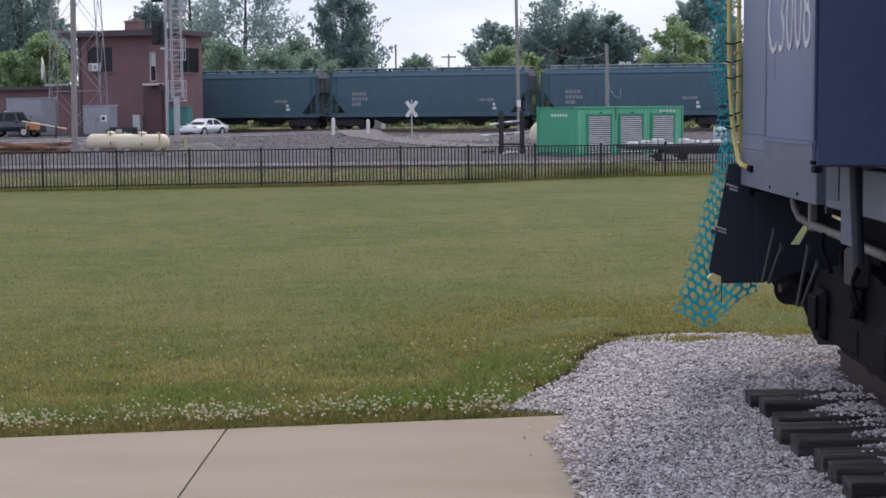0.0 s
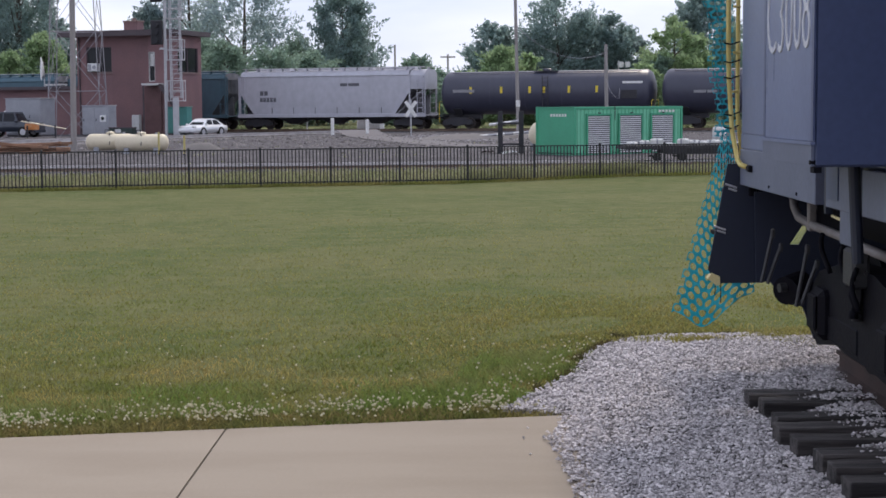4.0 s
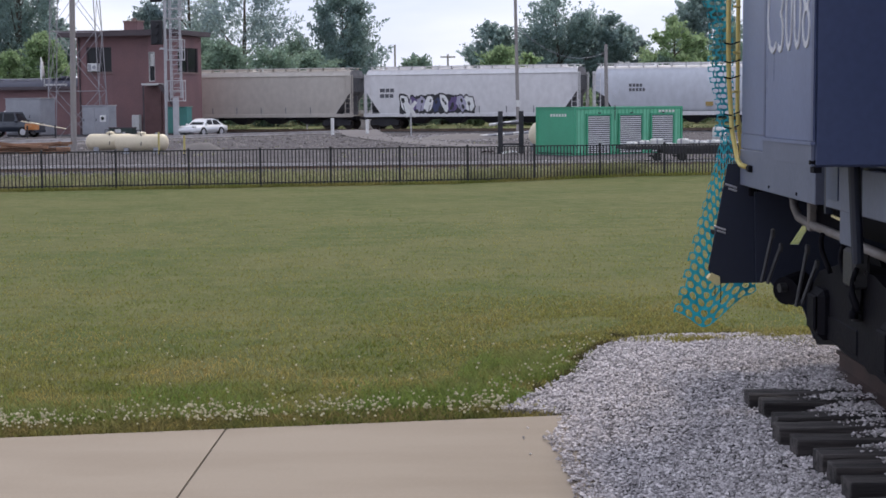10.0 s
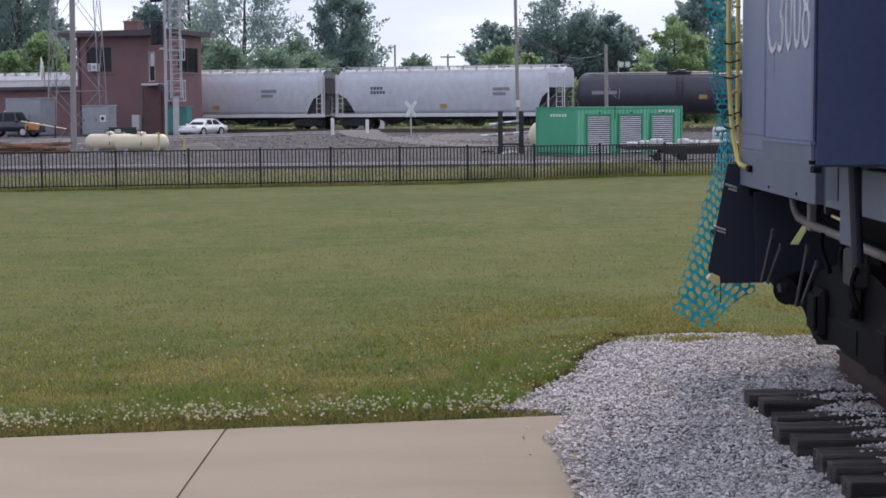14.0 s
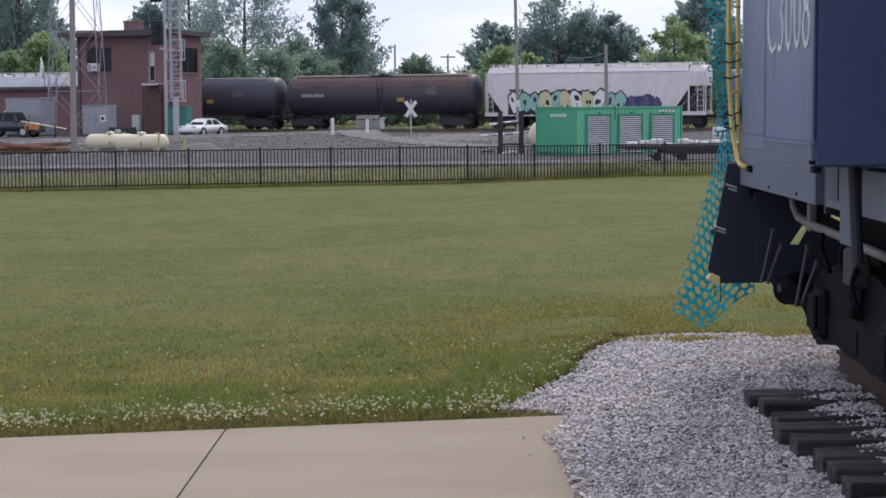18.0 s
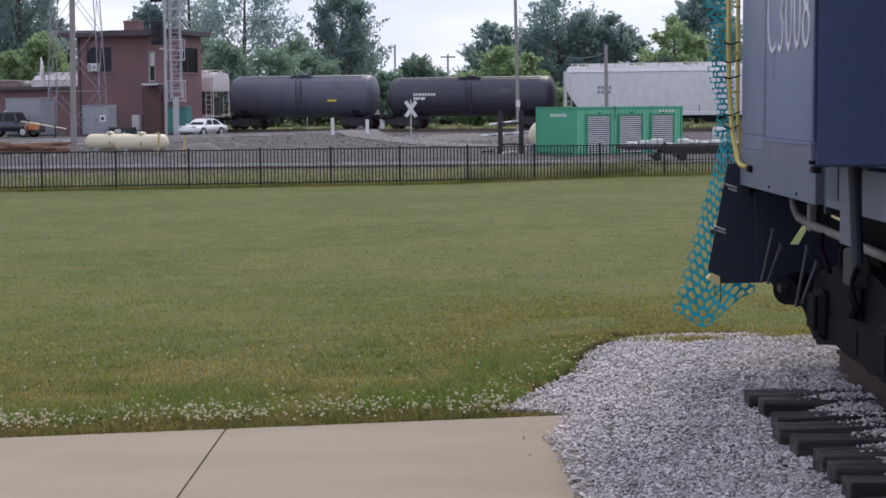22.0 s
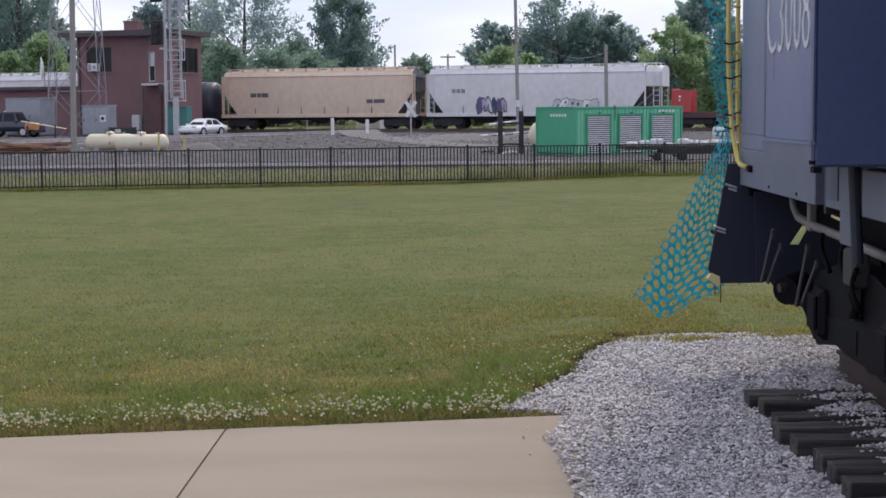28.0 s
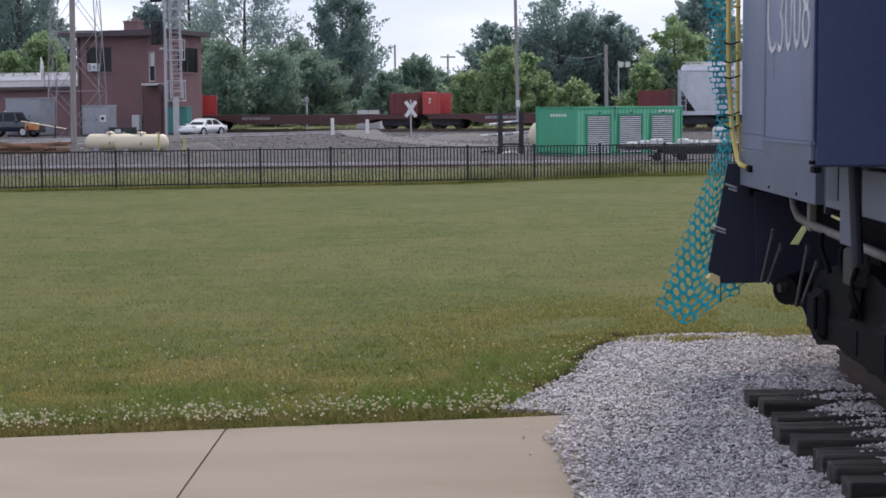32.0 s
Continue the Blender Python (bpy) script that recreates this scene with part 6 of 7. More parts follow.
DULL_SCRUB = mat("dull_scrub", (0.20, 0.235, 0.125), 0.8, col2=(0.24, 0.245, 0.14), scale=0.5, grain=3, amount=0.8, bump=0, island=0.3, spec=0.2, thin=0.5)
# Distance haze is mixed into the leaf colours: paler and bluer than foliage.
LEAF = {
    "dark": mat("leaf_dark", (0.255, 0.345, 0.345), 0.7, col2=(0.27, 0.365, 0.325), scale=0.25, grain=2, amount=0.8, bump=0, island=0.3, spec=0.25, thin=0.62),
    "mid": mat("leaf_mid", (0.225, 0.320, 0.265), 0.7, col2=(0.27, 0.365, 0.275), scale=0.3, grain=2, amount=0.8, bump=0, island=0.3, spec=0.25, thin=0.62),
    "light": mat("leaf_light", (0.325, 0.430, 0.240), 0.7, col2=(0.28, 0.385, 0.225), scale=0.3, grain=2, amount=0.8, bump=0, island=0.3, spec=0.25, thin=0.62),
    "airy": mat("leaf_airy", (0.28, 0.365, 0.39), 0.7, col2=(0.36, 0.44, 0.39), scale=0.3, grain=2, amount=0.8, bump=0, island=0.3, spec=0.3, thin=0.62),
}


def leaves(rng, centres, radii, n, size):
    """n small bent leaves or sprigs, in clumps about the centres."""
    pick = rng.integers(0, len(centres), n)
    u = rng.normal(size=(n, 3))
    u /= np.linalg.norm(u, axis=1)[:, None]
    p = centres[pick] + u * (radii[pick] * rng.random(n)[:, None] ** 0.45)
    a = rng.normal(size=(n, 3))
    a /= np.linalg.norm(a, axis=1)[:, None]
    b = np.cross(a, rng.normal(size=(n, 3)))
    b /= np.linalg.norm(b, axis=1)[:, None]
    s = (size * rng.uniform(0.6, 1.4, n))[:, None]
    v = np.stack([p - a * s, p - b * s * 0.55, p + a * s, p + b * s * 0.55], 1).reshape(-1, 3)
    f = np.arange(n)[:, None] * 4 + np.array([0, 1, 2, 3])
    return v, f


def tree(x, y, top, half, tone, seed, n=7000, low=0.22, size=0.26):
    """A tapered trunk with limbs and a crown of leaf clumps with an uneven outline."""
    rng = np.random.default_rng(seed)
    height = top - 0.25
    words = {"dark": "deep green broadleaf tree beyond the railway", "mid": "green broadleaf tree beyond the railway", "light": "fresh yellow-green young tree beyond the railway", "airy": "tall open-crowned tree with small leaves beyond the railway"}[tone]
    t = thing("tree", pose(x, y, 0.25), words, "tree", "trees beyond the railway")
    bm = bmesh.new()
    lean = rng.uniform(-0.03, 0.03) * height
    pts = [(0, 0, -0.3), (lean * 0.3, 0, height * 0.3), (lean, 0.1, height * 0.6), (lean * 1.2, 0, height * 0.92)]
    rods = [0.028 * height, 0.02 * height, 0.012 * height, 0.003 * height]
    for a, b, r, q in zip(pts, pts[1:], rods, rods[1:]):
        rod(a, b, r, 7, bm, q)
    n_limb = {"airy": 75, "dark": 95, "mid": 80, "light": 75}[tone]
    verts, faces, count = [], [], 0
    per = (n if tone != "airy" else int(n * 0.62)) // n_limb
    bulge = {"dark": 0.62, "airy": 0.58, "mid": 0.42, "light": 0.40}[tone]
    for i in range(n_limb):
        # the tip lies on or within a lumpy envelope, widest at the bulge
        v = rng.random() ** 0.8
        ang = rng.uniform(0, 2 * math.pi)
        wide = (1 - abs((v - bulge) / (bulge if v < bulge else 1 - bulge)) ** 2.2) ** 0.55
        lump = 1.0 + 0.42 * noise.noise((1.3 * math.cos(ang) + seed, 1.3 * math.sin(ang), 3.2 * v)) + 0.22 * noise.noise((4 * math.cos(ang) + seed, 4 * math.sin(ang), 8 * v))
        reach_xy = half * max(wide, 0.12) * lump * rng.uniform(0.30, 1.0) ** 0.45
        crest = 1.0 - 0.16 * (reach_xy / half) ** 2 * (tone != "dark") + 0.05 * noise.noise((3 * math.cos(ang), 3 * math.sin(ang), seed))
        end = np.array([lean + reach_xy * math.cos(ang), reach_xy * 0.85 * math.sin(ang), height * (low + (1 - low) * v) * crest])
        start = np.array([lean * 0.5, 0, max(end[2] - (1.15 if tone == "dark" else 0.75) * reach_xy - 0.14 * height * rng.random(), height * low * 0.4)])
        if i % 5 == 0:
            rod(tuple(start), tuple(start + (end - start) * 0.92), 0.006 * height, 5, bm, 0.0012 * height)
        shoots = end + rng.normal(size=(6, 3)) * np.array([0.17, 0.17, 0.10]) * half + np.array([0, 0, 0.07 * half])
        pick = shoots[rng.integers(0, 6, per)]
        along = rng.uniform(0.0, 1.0, per) ** 0.75
        fork = start + (end - start) * rng.uniform(0.45, 0.8, per)[:, None]
        spread = half * (0.085 if tone != "airy" else 0.075) * (1.15 - along) + 0.05
        p = fork + (pick - fork) * along[:, None] + rng.normal(size=(per, 3)) * spread[:, None] * np.array([1, 1, 0.8])
        a = rng.normal(size=(per, 3)) + (end - start) / (np.linalg.norm(end - start) + 0.1) * 1.1
        a /= np.linalg.norm(a, axis=1)[:, None]
        b = np.cross(a, rng.normal(size=(per, 3)))
        b /= np.linalg.norm(b, axis=1)[:, None]
        s = (size * rng.uniform(0.55, 1.45, per))[:, None]
        verts.append(np.stack([p - a * s, p - b * s * 0.5, p + a * s, p + b * s * 0.5], 1).reshape(-1, 3))
        faces.append(np.arange(per)[:, None] * 4 + np.array([0, 1, 2, 3]) + count)
        count += per * 4
    part("trunk", bm, BARK, t)
    v, f = np.concatenate(verts), np.concatenate(faces)
    v[:, 2] = np.maximum(v[:, 2], 0.05)
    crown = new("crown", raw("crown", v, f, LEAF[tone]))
    crown.parent = t
    return t


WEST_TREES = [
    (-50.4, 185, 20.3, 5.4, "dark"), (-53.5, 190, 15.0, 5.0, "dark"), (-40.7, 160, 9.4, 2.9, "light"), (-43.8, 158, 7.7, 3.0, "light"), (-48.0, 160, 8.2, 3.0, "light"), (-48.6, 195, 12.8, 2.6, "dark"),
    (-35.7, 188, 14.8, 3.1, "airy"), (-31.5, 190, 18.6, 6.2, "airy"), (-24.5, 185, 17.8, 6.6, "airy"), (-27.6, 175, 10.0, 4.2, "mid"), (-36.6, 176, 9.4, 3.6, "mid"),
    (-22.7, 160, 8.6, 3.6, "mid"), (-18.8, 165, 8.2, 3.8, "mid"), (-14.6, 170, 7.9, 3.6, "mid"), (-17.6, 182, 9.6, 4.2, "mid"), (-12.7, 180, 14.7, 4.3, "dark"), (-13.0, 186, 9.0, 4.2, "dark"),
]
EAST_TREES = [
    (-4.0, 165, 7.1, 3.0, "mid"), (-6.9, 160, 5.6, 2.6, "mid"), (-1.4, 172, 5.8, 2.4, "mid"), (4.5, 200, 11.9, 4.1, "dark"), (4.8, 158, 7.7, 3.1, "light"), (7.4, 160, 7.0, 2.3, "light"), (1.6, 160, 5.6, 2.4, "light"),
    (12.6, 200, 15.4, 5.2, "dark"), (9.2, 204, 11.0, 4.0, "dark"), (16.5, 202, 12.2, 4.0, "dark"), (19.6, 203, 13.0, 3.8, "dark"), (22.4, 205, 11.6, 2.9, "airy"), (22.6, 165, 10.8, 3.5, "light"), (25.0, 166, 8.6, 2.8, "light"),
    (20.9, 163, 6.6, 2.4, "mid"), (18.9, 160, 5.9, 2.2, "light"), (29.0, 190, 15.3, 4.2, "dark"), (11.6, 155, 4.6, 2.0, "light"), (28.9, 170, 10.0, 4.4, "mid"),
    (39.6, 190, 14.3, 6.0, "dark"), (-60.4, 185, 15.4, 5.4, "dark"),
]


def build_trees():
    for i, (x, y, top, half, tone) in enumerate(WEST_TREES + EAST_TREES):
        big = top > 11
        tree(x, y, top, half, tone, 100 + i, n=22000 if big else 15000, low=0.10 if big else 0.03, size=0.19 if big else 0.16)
    # a dense hedgerow that closes the view behind the train
    rng = np.random.default_rng(77)
    c, r = [], []
    for i in range(230):
        x = rng.uniform(-95, 95)
        h = rng.uniform(1.0, 5.2)
        c.append((x, 205 + rng.uniform(-6, 10) - 0.05 * x, h * 0.7 + 0.4))
        r.append((rng.uniform(2.0, 3.6), 2.0, h * 0.6))
    v, f = leaves(rng, np.array(c), np.array(r), 60000, 0.42)
    v[:, 2] = np.maximum(v[:, 2], 0.1)
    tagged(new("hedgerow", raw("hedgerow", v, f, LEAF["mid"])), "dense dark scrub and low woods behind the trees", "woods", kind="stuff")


build_trees()


def build_scrub():
    """Low dark scrub along the far side of the main track."""
    rng = np.random.default_rng(41)
    c, r = [], []
    for i in range(120):
        x = rng.uniform(-60, 55)
        h = rng.uniform(0.12, 0.40)
        c.append((x, TRAIN(x) + rng.uniform(9, 16), h * 0.6 + 0.25))
        r.append((rng.uniform(0.6, 1.5), 0.7, h * 0.6))
    v, f = leaves(rng, np.array(c), np.array(r), 8000, 0.15)
    v[:, 2] = np.maximum(v[:, 2], 0.28)
    tagged(new("trackside_scrub", raw("trackside_scrub", v, f, DULL_SCRUB)), "low green scrub and weeds beyond the main track", "scrub", kind="stuff")


build_scrub()
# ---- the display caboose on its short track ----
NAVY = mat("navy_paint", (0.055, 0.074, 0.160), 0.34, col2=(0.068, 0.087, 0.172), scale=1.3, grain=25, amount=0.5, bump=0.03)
# Same navy on the left faces, lightened in colour for their sky sheen.
NAVY_SHEEN = mat("sheen_navy_paint", (0.150, 0.183, 0.310), 0.36, col2=(0.112, 0.138, 0.245), scale=1.3, grain=25, amount=0.6, bump=0.03)
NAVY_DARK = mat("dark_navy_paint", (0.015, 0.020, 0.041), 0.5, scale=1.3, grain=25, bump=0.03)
FRAME_GREY = mat("weathered_grey_frame", (0.128, 0.145, 0.215), 0.5, col2=(0.092, 0.106, 0.165), scale=1.5, grain=30, bump=0.05)
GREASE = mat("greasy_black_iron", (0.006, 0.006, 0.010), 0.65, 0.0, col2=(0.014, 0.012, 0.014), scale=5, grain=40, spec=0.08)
PIPE_GREY = mat("dull_grey_pipe", (0.22, 0.20, 0.20), 0.6, 0.1, col2=(0.14, 0.115, 0.105), scale=6, grain=50)
HAND_YELLOW = mat("handrail_yellow", (0.58, 0.48, 0.15), 0.5, col2=(0.46, 0.32, 0.10), scale=5, grain=40)
PALE_YELLOW = mat("worn_yellow_step", (0.72, 0.62, 0.30), 0.6, col2=(0.5, 0.42, 0.25), scale=8)
LETTER_WHITE = mat("lettering_white", (0.66, 0.67, 0.70), 0.6, col2=(0.34, 0.36, 0.44), scale=9)
CHALK = mat("chalky_scuff", (0.30, 0.33, 0.42), 0.8, col2=(0.16, 0.18, 0.28), scale=25, grain=80, amount=1.0)
NOSING = mat("tread_nosing", (0.55, 0.56, 0.60), 0.4, 0.5, scale=8)
NET_BLUE = mat("net_plastic", (0.015, 0.33, 0.43), 0.30, col2=(0.08, 0.50, 0.60), scale=14, grain=30, bump=0.02, thin=0.4)
LEVER = mat("worn_dark_iron", (0.042, 0.041, 0.047), 0.5, 0.2, scale=6, grain=40)
OLD_RAIL = mat("rusty_rail", (0.045, 0.027, 0.025), 0.75, 0.2, col2=(0.080, 0.045, 0.038), scale=4, grain=50)
WOOD_OLD = mat("weathered_tie", (0.021, 0.018, 0.019), 0.9, col2=(0.090, 0.078, 0.074), scale=5, grain=22, stretch=(0.25, 3, 3), amount=0.9, bump=0.9, vary=0.2)
RT = 0.30  # rail top of the display track


def build_display_track():
    track = thing("display_track", pose(0, 0, 0), "short display track on old timber ties", "railway track", kind="structure")
    for x in (2.91, 4.41):
        o = [(x - 0.07, RT - 0.17), (x + 0.07, RT - 0.17), (x + 0.07, RT - 0.155), (x + 0.012, RT - 0.13), (x + 0.012, RT - 0.045), (x + 0.036, RT - 0.03), (x + 0.036, RT), (x - 0.036, RT), (x - 0.036, RT - 0.03), (x - 0.012, RT - 0.045), (x - 0.012, RT - 0.13), (x - 0.07, RT - 0.155)]
        bm = bmesh.new()
        lo = [bm.verts.new((a, -5.2, b)) for a, b in o]
        hi = [bm.verts.new((a, 12.0, b)) for a, b in o]
        bm.faces.new(lo)
        bm.faces.new(hi[::-1])
        for i in range(len(o)):
            j = (i + 1) % len(o)
            bm.faces.new((lo[i], hi[i], hi[j], lo[j]))
        part("rail", bm, OLD_RAIL, track)
    rng = random.Random(2)
    for i, (y, x0, rise) in enumerate(TIE_ENDS):
        bm = box(x0, x0 + 3.05, y - 0.11, y + 0.11, -0.08, 0.133 + rise, 0.007)
        bmesh.ops.subdivide_edges(bm, edges=[e for e in bm.edges if e.calc_length() > 1.0], cuts=40)
        bmesh.ops.subdivide_edges(bm, edges=[e for e in bm.edges if 0.12 < e.calc_length() < 0.3], cuts=4, use_grid_fill=True)
        for v in bm.verts:
            k = noise.noise((v.co.x * 3, v.co.y * 22 + i * 7, v.co.z * 22)) * 0.010 + noise.noise((v.co.x * 14, v.co.y * 40 + i, v.co.z * 40)) * 0.004
            v.co.z += k
            v.co.y += k * 0.8
            v.co.x += noise.noise((v.co.y * 25, v.co.z * 25, i)) * 0.010
        ob = part("tie", bm, WOOD_OLD, track)
        ob.matrix_basis = pose(0, 0, 0, 0, rng.uniform(-0.3, 0.3), 0)
        for x in (2.91, 4.41):
            part("tie_plate", box(x - 0.14, x + 0.14, y - 0.09, y + 0.09, 0.11, 0.15), OLD_RAIL, track)


def build_caboose():
    cab = thing("caboose", pose(0, 0, 0), "retired navy blue bay-window caboose with white numbering", "caboose")
    xl, xr, yf, yn = 2.20, 5.12, 12.26, 3.4
    # main body above the frame
    bm = box(xl, xr, yn, yf, 1.80, 4.25, 0.02)
    part("body", bm, NAVY, cab)
    bm = slab([(xl - 0.12, 4.22), (xl + 0.3, 4.40), (3.66, 4.55), (xr - 0.3, 4.40), (xr + 0.12, 4.22)], yn - 0.9, yf + 0.9, axis="y")
    part("roof", bm, NAVY_DARK, cab)
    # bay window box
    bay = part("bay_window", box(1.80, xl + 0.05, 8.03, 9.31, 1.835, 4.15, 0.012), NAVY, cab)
    part("faded_face", box(1.792, 1.80, 8.045, 9.30, 1.965, 4.14), NAVY_SHEEN, bay, "navy face of the bay, lightened for its sky sheen")
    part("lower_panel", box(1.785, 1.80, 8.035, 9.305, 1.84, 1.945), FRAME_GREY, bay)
    part("drip_edge", box(1.778, 1.80, 8.02, 9.31, 1.945, 1.962), NAVY_SHEEN, bay)
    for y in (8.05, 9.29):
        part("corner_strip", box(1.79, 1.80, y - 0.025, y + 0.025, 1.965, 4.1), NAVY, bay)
    for y, z in ((8.05, 1.858),):
        part("bracket", box(1.782, 1.81, y - 0.016, y + 0.03, z - 0.012, z + 0.012, 0.004), GREASE, bay)
    part("bay_foot", box(1.80, 1.84, 8.04, 8.12, 1.805, 1.835), GREASE, bay)
    ob = text_mesh("C3008", 0.62, LETTER_WHITE, bay, thin=-0.013)
    ob.matrix_basis = pose(1.789, 8.665, 2.612, 90, 0, -90) @ Matrix.Diagonal((0.68, 1.0, 1.0, 1.0))
    for y, z0, z1 in ((9.22, 2.20, 2.42), (9.20, 2.45, 2.75), (9.02, 2.28, 2.44)):
        part("paint_scuff", box(1.7905, 1.7935, y, y + 0.018, z0, z1), CHALK, bay, "pale scuffed streak")
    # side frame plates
    part("side_panel", box(2.185, 2.20, 9.32, 12.25, 1.82, 1.93), NAVY_SHEEN, cab)
    part("side_skin", box(2.190, 2.20, 9.32, 12.25, 1.935, 4.2), NAVY_SHEEN, cab, "navy side, lightened for its sky sheen")
    part("side_sill", box(2.180, 2.26, 9.70, 12.26, 1.54, 1.815, 0.006), FRAME_GREY, cab)
    part("side_sill", box(2.185, 2.26, 8.84, 9.44, 1.545, 1.80, 0.006), FRAME_GREY, cab)
    part("side_sill", box(2.185, 2.26, 3.5, 8.60, 1.545, 1.80, 0.006), FRAME_GREY, cab)
    part("drain_pipe", rod((2.17, 8.72, 1.83), (2.20, 8.72, 1.28), 0.034, 10), NAVY_DARK, cab)
    part("frame_bar", box(2.20, 2.24, 9.50, 9.54, 1.50, 1.82), NAVY_DARK, cab)
    part("recess_panel", box(2.178, 2.187, 9.12, 9.40, 1.60, 1.79), NAVY, cab)
    for y0, y1 in ((11.1, 11.14), (10.2, 10.24)):
        part("sill_bolt", box(2.172, 2.185, y0, y1 - 0.02, 1.57, 1.59), GREASE, cab)
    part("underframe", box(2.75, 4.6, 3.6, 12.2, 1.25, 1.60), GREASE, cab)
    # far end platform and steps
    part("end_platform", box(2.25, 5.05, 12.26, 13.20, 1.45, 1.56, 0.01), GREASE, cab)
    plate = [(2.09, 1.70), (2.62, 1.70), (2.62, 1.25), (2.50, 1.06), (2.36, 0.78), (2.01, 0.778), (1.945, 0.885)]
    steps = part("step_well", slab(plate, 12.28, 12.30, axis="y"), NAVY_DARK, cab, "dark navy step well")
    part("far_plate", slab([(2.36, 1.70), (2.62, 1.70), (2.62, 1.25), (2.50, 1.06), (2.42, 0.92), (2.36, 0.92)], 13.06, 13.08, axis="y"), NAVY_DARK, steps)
    for z, x in ((1.545, 2.07), (1.222, 1.985)):
        part("tread", box(x + 0.03, x + 0.26, 12.30, 12.62, z - 0.08, z - 0.05), GREASE, steps)
        part("nosing", rod((x, 12.272, z), (x + 0.09, 12.272, z - 0.030), 0.0085, 8), NOSING, steps)
        part("nosing", rod((x + 0.025, 12.272, z - 0.033), (x + 0.09, 12.272, z - 0.055), 0.0085, 8), NOSING, steps)
    part("tread", box(2.04, 2.28, 12.30, 12.62, 0.81, 0.84), GREASE, steps)
    bm = slab([(1.935, 0.82), (1.97, 0.86), (2.03, 0.835), (2.035, 0.775), (2.01, 0.76)], 12.25, 12.34, axis="y")
    part("step_cap", bm, PALE_YELLOW, steps, "worn yellow step corner")
    for x, z in ((2.035, 0.655), (2.08, 0.60)):
        part("hanging_wire", rod((x, 12.5, 0.80), (x, 12.5, z), 0.004, 5), GREASE, steps)
    # handrails
    bm = pipe([(2.095, 12.32, 4.0), (2.095, 12.32, 2.6), (2.10, 12.32, 2.35), (2.125, 12.3, 1.95), (2.145, 12.18, 1.74), (2.15, 12.06, 1.70), (2.155, 11.85, 1.69)], 0.019, 10)
    part("handrail", bm, HAND_YELLOW, cab, "chipped yellow handrail", smooth=True)
    bm = pipe([(2.185, 12.42, 4.0), (2.185, 12.42, 2.1), (2.21, 12.35, 1.75)], 0.017, 10)
    part("handrail", bm, HAND_YELLOW, cab, "chipped yellow handrail", smooth=True)
    part("rail_foot", box(2.15, 2.185, 11.74, 11.86, 1.655, 1.705, 0.01), GREASE, cab)
    for z in (2.62, 2.48, 2.36, 2.08, 1.98):
        part("wire_tie", pipe([(2.06, 12.30, z), (2.11, 12.28, z - 0.01), (2.20, 12.40, z + 0.015)], 0.006, 5), GREASE, cab)
    for z in (3.3, 2.9, 2.55, 2.25):
        part("rung", rod((2.14, 12.36, z), (2.20, 12.42, z), 0.010, 6), HAND_YELLOW, cab)
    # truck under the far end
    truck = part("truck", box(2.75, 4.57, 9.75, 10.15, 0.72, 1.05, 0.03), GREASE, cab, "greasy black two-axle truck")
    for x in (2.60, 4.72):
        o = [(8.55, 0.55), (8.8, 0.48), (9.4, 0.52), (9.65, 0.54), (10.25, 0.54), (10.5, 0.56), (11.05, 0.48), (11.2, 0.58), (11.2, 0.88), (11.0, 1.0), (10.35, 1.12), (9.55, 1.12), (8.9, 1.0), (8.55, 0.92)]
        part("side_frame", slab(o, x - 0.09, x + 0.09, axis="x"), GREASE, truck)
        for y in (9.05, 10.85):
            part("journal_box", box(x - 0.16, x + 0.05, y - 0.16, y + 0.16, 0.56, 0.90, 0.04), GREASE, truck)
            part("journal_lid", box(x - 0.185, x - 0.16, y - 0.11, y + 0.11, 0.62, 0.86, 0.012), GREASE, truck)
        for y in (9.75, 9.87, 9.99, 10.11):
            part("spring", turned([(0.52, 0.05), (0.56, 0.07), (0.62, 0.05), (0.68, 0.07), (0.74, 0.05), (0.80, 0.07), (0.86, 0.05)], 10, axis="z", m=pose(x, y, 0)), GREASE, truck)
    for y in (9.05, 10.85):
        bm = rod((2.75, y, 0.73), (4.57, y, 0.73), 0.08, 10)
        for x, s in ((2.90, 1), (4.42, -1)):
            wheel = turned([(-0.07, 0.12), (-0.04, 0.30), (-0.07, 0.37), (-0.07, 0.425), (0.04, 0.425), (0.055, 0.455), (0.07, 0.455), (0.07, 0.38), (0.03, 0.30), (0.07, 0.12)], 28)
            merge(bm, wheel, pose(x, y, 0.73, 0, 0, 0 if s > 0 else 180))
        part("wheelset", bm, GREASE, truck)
    # brake gear
    bm = pipe([(2.44, 11.56, 1.50), (2.44, 11.52, 1.42), (2.45, 11.40, 1.345), (2.45, 11.03, 1.323), (2.45, 10.14, 1.311), (2.45, 9.58, 1.289), (2.46, 8.8, 1.27)], 0.030, 10)
    part("brake_pipe", bm, PIPE_GREY, cab, "dull grey brake pipe", smooth=True)
    part("pipe_clamp", box(2.42, 2.48, 10.95, 11.01, 1.28, 1.56, 0.01), PIPE_GREY, cab)
    part("angle_cock", rod((2.30, 9.75, 1.47), (2.30, 9.40, 1.455), 0.010, 8), PALE_YELLOW, cab)
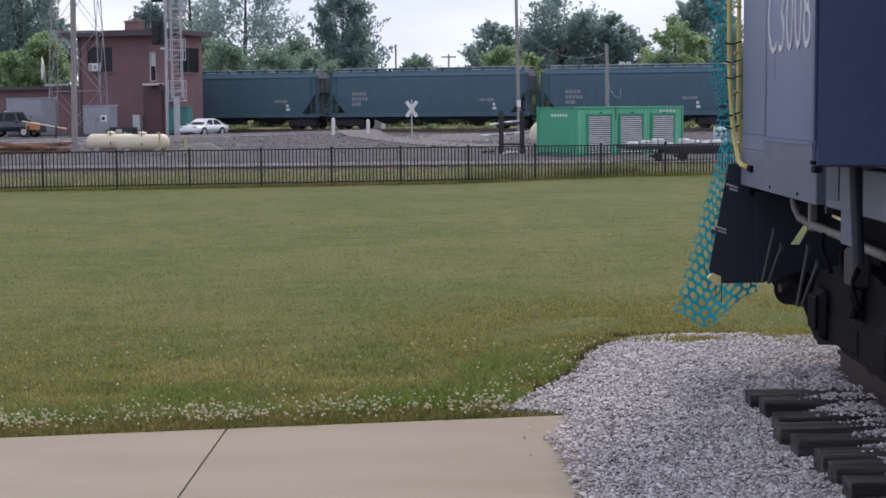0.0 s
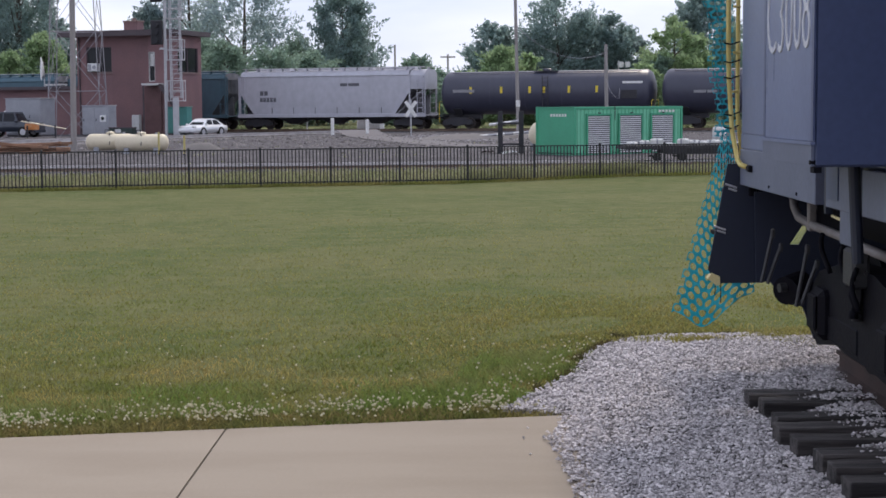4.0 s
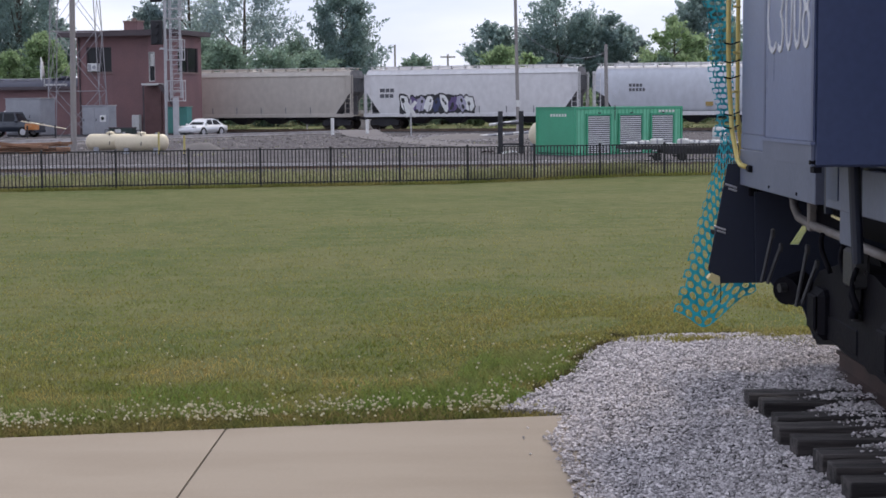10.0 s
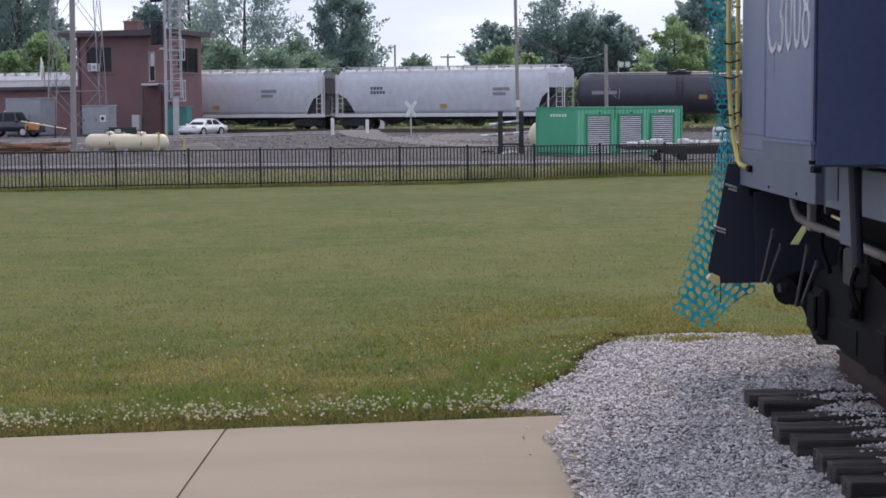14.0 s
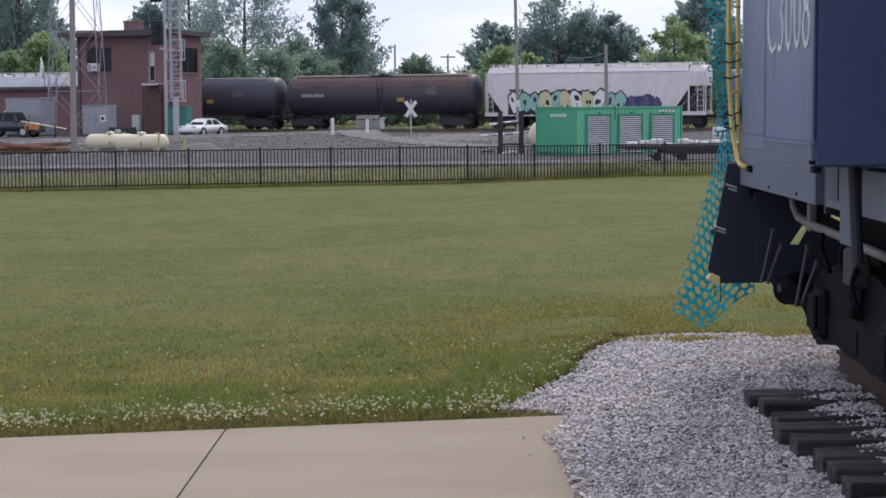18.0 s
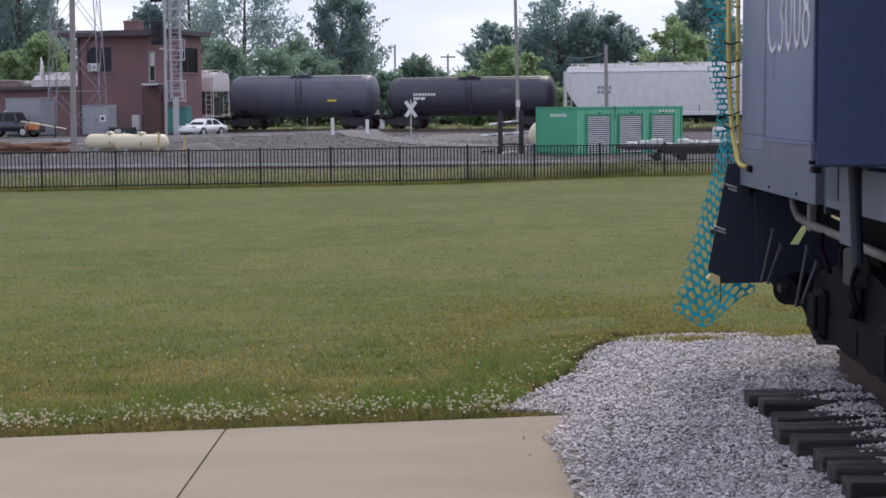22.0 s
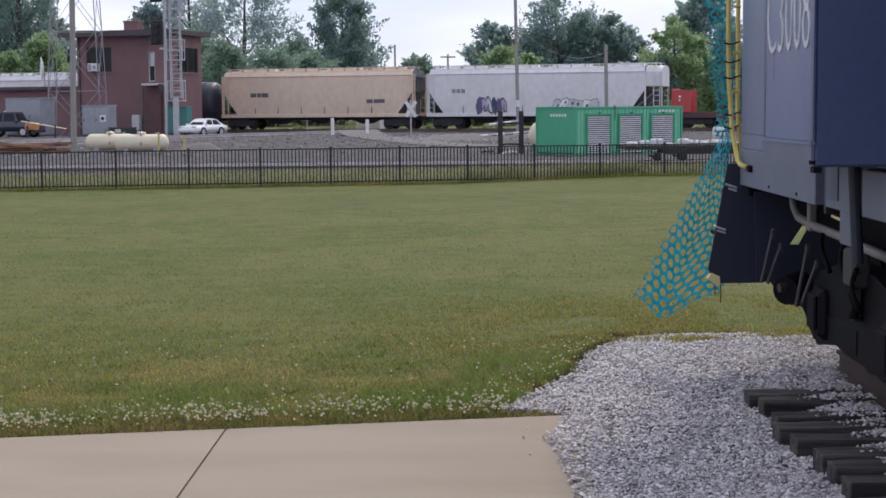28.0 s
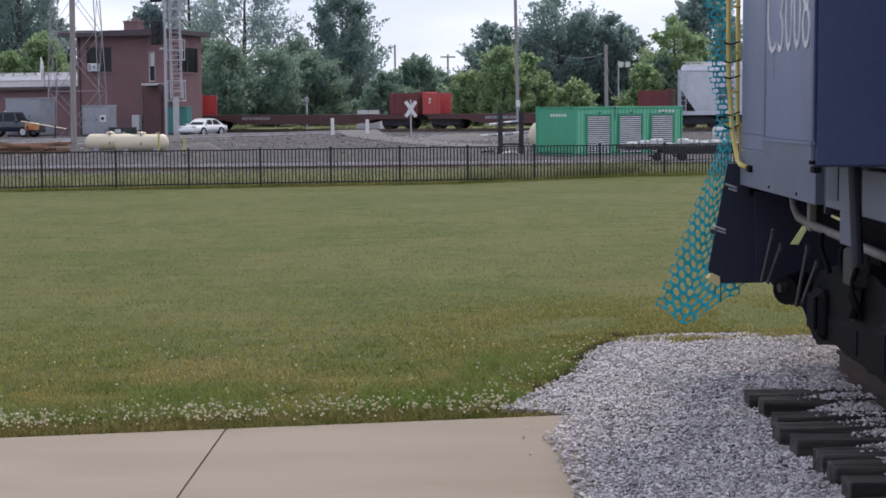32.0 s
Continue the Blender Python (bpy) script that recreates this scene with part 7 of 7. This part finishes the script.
    # Dark sheets added to fill the shade behind the truck, leaving one gap.
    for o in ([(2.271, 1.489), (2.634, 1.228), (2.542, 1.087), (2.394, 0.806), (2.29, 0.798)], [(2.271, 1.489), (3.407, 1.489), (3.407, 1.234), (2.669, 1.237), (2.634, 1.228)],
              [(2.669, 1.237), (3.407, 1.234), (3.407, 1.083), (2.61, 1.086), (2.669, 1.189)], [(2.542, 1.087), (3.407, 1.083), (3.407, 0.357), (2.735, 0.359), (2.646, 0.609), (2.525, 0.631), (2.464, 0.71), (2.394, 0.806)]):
        part("rigging_plate", slab(o, 12.14, 12.16, axis="y"), NAVY_DARK, cab, "dark sheet added for the shade behind the truck")
    for y, x0, z0, x1, z1 in ((11.9, 2.366, 1.207, 2.285, 0.826), (11.9, 2.426, 1.10, 2.328, 0.815), (11.05, 2.437, 1.162, 2.363, 0.749), (11.05, 2.504, 1.055, 2.399, 0.76)):
        bm = rod((x0, y, z0), (x1, y, z1), 0.014, 8)
        box(x0 - 0.015, x0 + 0.015, y - 0.018, y + 0.018, z0 - 0.05, z0 + 0.02, 0.008, bm)
        part("brake_lever", bm, LEVER, cab)
    part("sill_bracket", box(2.19, 2.22, 8.83, 9.10, 1.36, 1.545), FRAME_GREY, cab)
    part("brake_shoe", box(2.72, 2.86, 11.74, 11.84, 0.55, 0.95, 0.03), GREASE, cab)
    part("brake_cylinder", rod((2.443, 11.8, 0.772), (2.60, 11.98, 0.80), 0.105, 18), GREASE, cab)
    part("cylinder_cap", rod((2.392, 11.785, 0.795), (2.445, 11.80, 0.80), 0.034, 20), LEVER, cab)
    for x, y, z in ((2.44, 10.5, 1.2), (2.5, 10.2, 1.15), (2.5, 9.9, 1.1), (2.45, 9.7, 1.05)):
        part("hose", pipe([(x + 0.03 * math.sin(2.2 * k / 7 + y), y + 0.03 * math.sin(k / 2), z + 0.1 - 0.26 * k / 9) for k in range(10)], 0.017, 8), GREASE, cab, smooth=True)
    # valve block and its pipes beside the truck
    part("valve_block", box(2.42, 2.53, 9.72, 9.98, 1.02, 1.26, 0.02), LEVER, cab, "worn grey brake valve block")
    for k, (x, z0, x1, z1, r) in enumerate(((2.44, 1.03, 2.45, 0.86, 0.020), (2.485, 1.20, 2.48, 0.84, 0.024), (2.53, 1.10, 2.545, 0.93, 0.018), (2.557, 0.98, 2.56, 0.84, 0.030), (2.60, 1.05, 2.645, 0.86, 0.020), (2.505, 1.30, 2.515, 1.02, 0.016))):
        y = 9.80 + 0.03 * (k % 3)
        bm = pipe([(x, y, z0), (x + 0.3 * (x1 - x) - 0.012, y - 0.02, z0 + 0.35 * (z1 - z0)), (x + 0.7 * (x1 - x) + 0.008, y - 0.01, z0 + 0.7 * (z1 - z0)), (x1, y, z1)], r, 8)
        turned([(z1 - 0.03, r * 1.5), (z1 + 0.02, r * 1.5)], 8, bm, pose(x1, y, 0), "z")
        part("valve_pipe", bm, LEVER if k % 2 else GREASE, cab, smooth=True)
    for x, z in ((2.45, 1.20), (2.50, 1.12), (2.44, 1.06)):
        part("valve_bolt", rod((x, 9.70, z), (x, 9.73, z), 0.014, 6), LEVER, cab)
    part("bottom_rod", box(2.50, 2.72, 9.9, 10.75, 0.55, 0.76, 0.03), GREASE, cab)


def net_sheet(name, parent, place, cols, rows, label=""):
    """A plastic safety net: ribbons round oval holes in staggered rows, laid out by place(u, v)."""
    bm = bmesh.new()
    seg = 16
    for j in range(rows):
        for i in range(cols):
            off = 0.5 if j % 2 else 0.0
            cu, cv = i + 0.5 + off - 0.25, j + 0.5
            ring_o, ring_i = [], []
            for k in range(seg):
                t = 2 * math.pi * k / seg
                c, s = math.cos(t), math.sin(t)
                q = 1 / max(abs(c), abs(s))
                ring_o.append(bm.verts.new(place((cu + 0.5 * c * q) / cols, (cv + 0.5 * s * q) / rows)))
                ring_i.append(bm.verts.new(place((cu + 0.385 * c) / cols, (cv + 0.385 * s) / rows)))
            for k in range(seg):
                bm.faces.new((ring_o[k], ring_o[(k + 1) % seg], ring_i[(k + 1) % seg], ring_i[k]))
    bmesh.ops.solidify(bm, geom=list(bm.faces), thickness=0.004)
    return part(name, bm, NET_BLUE, parent, label)


NET = {}


def build_net():
    net = thing("safety_net", pose(2.17, 12.75, 1.90), "blue-green plastic safety net tied to the caboose handrail", "net")

    def upper(u, v):
        z = 1.15 * v
        left = -0.12 + 0.03 * math.sin(9 * v) - 0.42 * max(v - 0.62, 0) ** 1.1
        right = 0.02 - 0.06 * v
        return (left + (right - left) * u, 0.05 * math.sin(17 * u + 6 * v) - 0.25 * (u), z)
    net_sheet("net_hanging", net, upper, 4, 27)

    def skirt(u, v):
        v = max(v, 0.0)
        z = 0.04 - 1.44 * v - 0.13 * v * math.sin(math.pi * min(max(u * 1.25, 0.0), 1.0)) + 0.28 * v * v * max(u - 0.35, 0.0)
        left, right = -0.05 - 0.36 * v ** 1.1, 0.03 + 0.24 * v ** 1.3
        return (left + (right - left) * u, 0.06 * math.sin(8 * u + 5 * v) * v + 0.05 * v, z + 0.02 * math.sin(12 * u))
    NET["skirt"] = net_sheet("net_skirt", net, skirt, 8, 21)


def net_swing():
    """The wind lifts the loose end of the net late in the clip."""
    rows = [(0, 0.0), (3.5, 0.6), (5.6, 0.6), (10, 0.0), (14, 0.3), (19, 0.4), (23, 0.3), (25.5, 2.5), (26.5, 8), (27.5, 13.5), (28, 13.6), (28.5, 13.4), (29, 13.2), (29.5, 9.2), (30, 9.6), (30.5, 10), (31, 9.6), (31.5, 9.4), (32, 6)]
    walk(NET["skirt"], [(t, pose(0, 0, 0, 0, a, 0)) for t, a in rows])


build_display_track()
build_caboose()
build_net()
# ---- birds ----
FEATHER = mat("dark_feather", (0.05, 0.045, 0.045), 0.8, scale=20)
BIRDS = []


def build_bird(rows):
    bird = thing("bird", pose(-4, 55, 7), "small dark swallow crossing the sky", "bird", "swallows")
    part("body", turned([(-0.10, 0.0), (-0.07, 0.02), (0.0, 0.032), (0.06, 0.026), (0.09, 0.012), (0.115, 0.0)], 10), FEATHER, bird, smooth=True)
    wings = []
    for s in (-1, 1):
        bm = slab([(0.03, 0.0), (0.05, s * 0.10), (-0.02, s * 0.22), (-0.03, s * 0.10), (-0.04, 0.0)], -0.003, 0.003)
        wings.append((s, part("wing", bm, FEATHER, bird)))
    part("tail", slab([(-0.08, 0.012), (-0.17, 0.035), (-0.13, 0.0), (-0.17, -0.035), (-0.08, -0.012)], -0.003, 0.003), FEATHER, bird)
    BIRDS.append((bird, wings, rows))


def bird_motion():
    for bird, wings, rows in BIRDS:
        walk(bird, [(t, pose(x, 55 + 0.2 * x, z, 0, -6, 10)) for t, x, z in rows])
        for s, wing in wings:
            flap = [(0, 0.0)] + [(21 + 0.1 * k, 32 * (1 if k % 2 else -1)) for k in range(35)] + [(32, 0.0)]
            walk(wing, [(t, pose(0, 0, 0, s * a, 0, 0)) for t, a in flap])


build_bird([(0, -38, 6.0), (20, -24, 5.6), (21.6, -9.5, 5.0), (22.6, -2.35, 5.36), (22.8, -0.91, 5.50), (23.0, 0.51, 5.57), (23.2, 1.89, 5.57), (23.6, 4.5, 5.6), (25, 13.5, 6.6), (32, 48, 14)])
build_bird([(0, -42, 4.0), (20, -26, 3.6), (21.4, -8.5, 3.6), (22.0, -4.2, 4.0), (22.4, -1.75, 4.18), (22.7, -0.18, 4.2), (23.2, 2.4, 3.9), (25, 11, 3.6), (32, 44, 6)])


# ---- motion ----
def train_run(t):
    """How far the train has rolled by t."""
    return 10.0 * t if t <= 4 else 40 + 9.8 * (t - 4)


def roll_wheels():
    """Each wheelset turns as its car rolls by, in rows close enough for its speed while the car is in sight."""
    for wheelset, offset, car in WHEELS:
        place = [p for c, p, n in CARS if c is car][0] + offset
        times = [t for t in (0.06 * k for k in range(0, 534)) if -24 < place - train_run(t) < 20]
        base = Matrix.Translation((offset, 0, 0.425))
        # out of sight the wheelset keeps the turn at which it comes in or goes out
        keep = [times[0], *times, times[-1]] if times else [0.0, 0.0]
        rows = [(t, base @ Matrix.Rotation(-train_run(q) / 0.425, 4, "Y")) for t, q in zip([0.0, *times, 32.0] if times else [0.0, 32.0], keep)]
        walk(wheelset, rows)


def motions():
    c, d = math.cos(math.radians(RUN)), math.sin(math.radians(RUN))
    for car, place, length in CARS:
        rows = []
        for t in (0, 2, 4, 10, 16, 22, 28, 32):
            s = place + 0.36 - train_run(t)
            rows.append((t, pose(s * c, 123.2 + s * d, 0.5, 0, 0, RUN)))
        walk(car, rows)
    roll_wheels()
    net_swing()
    bird_motion()


motions()
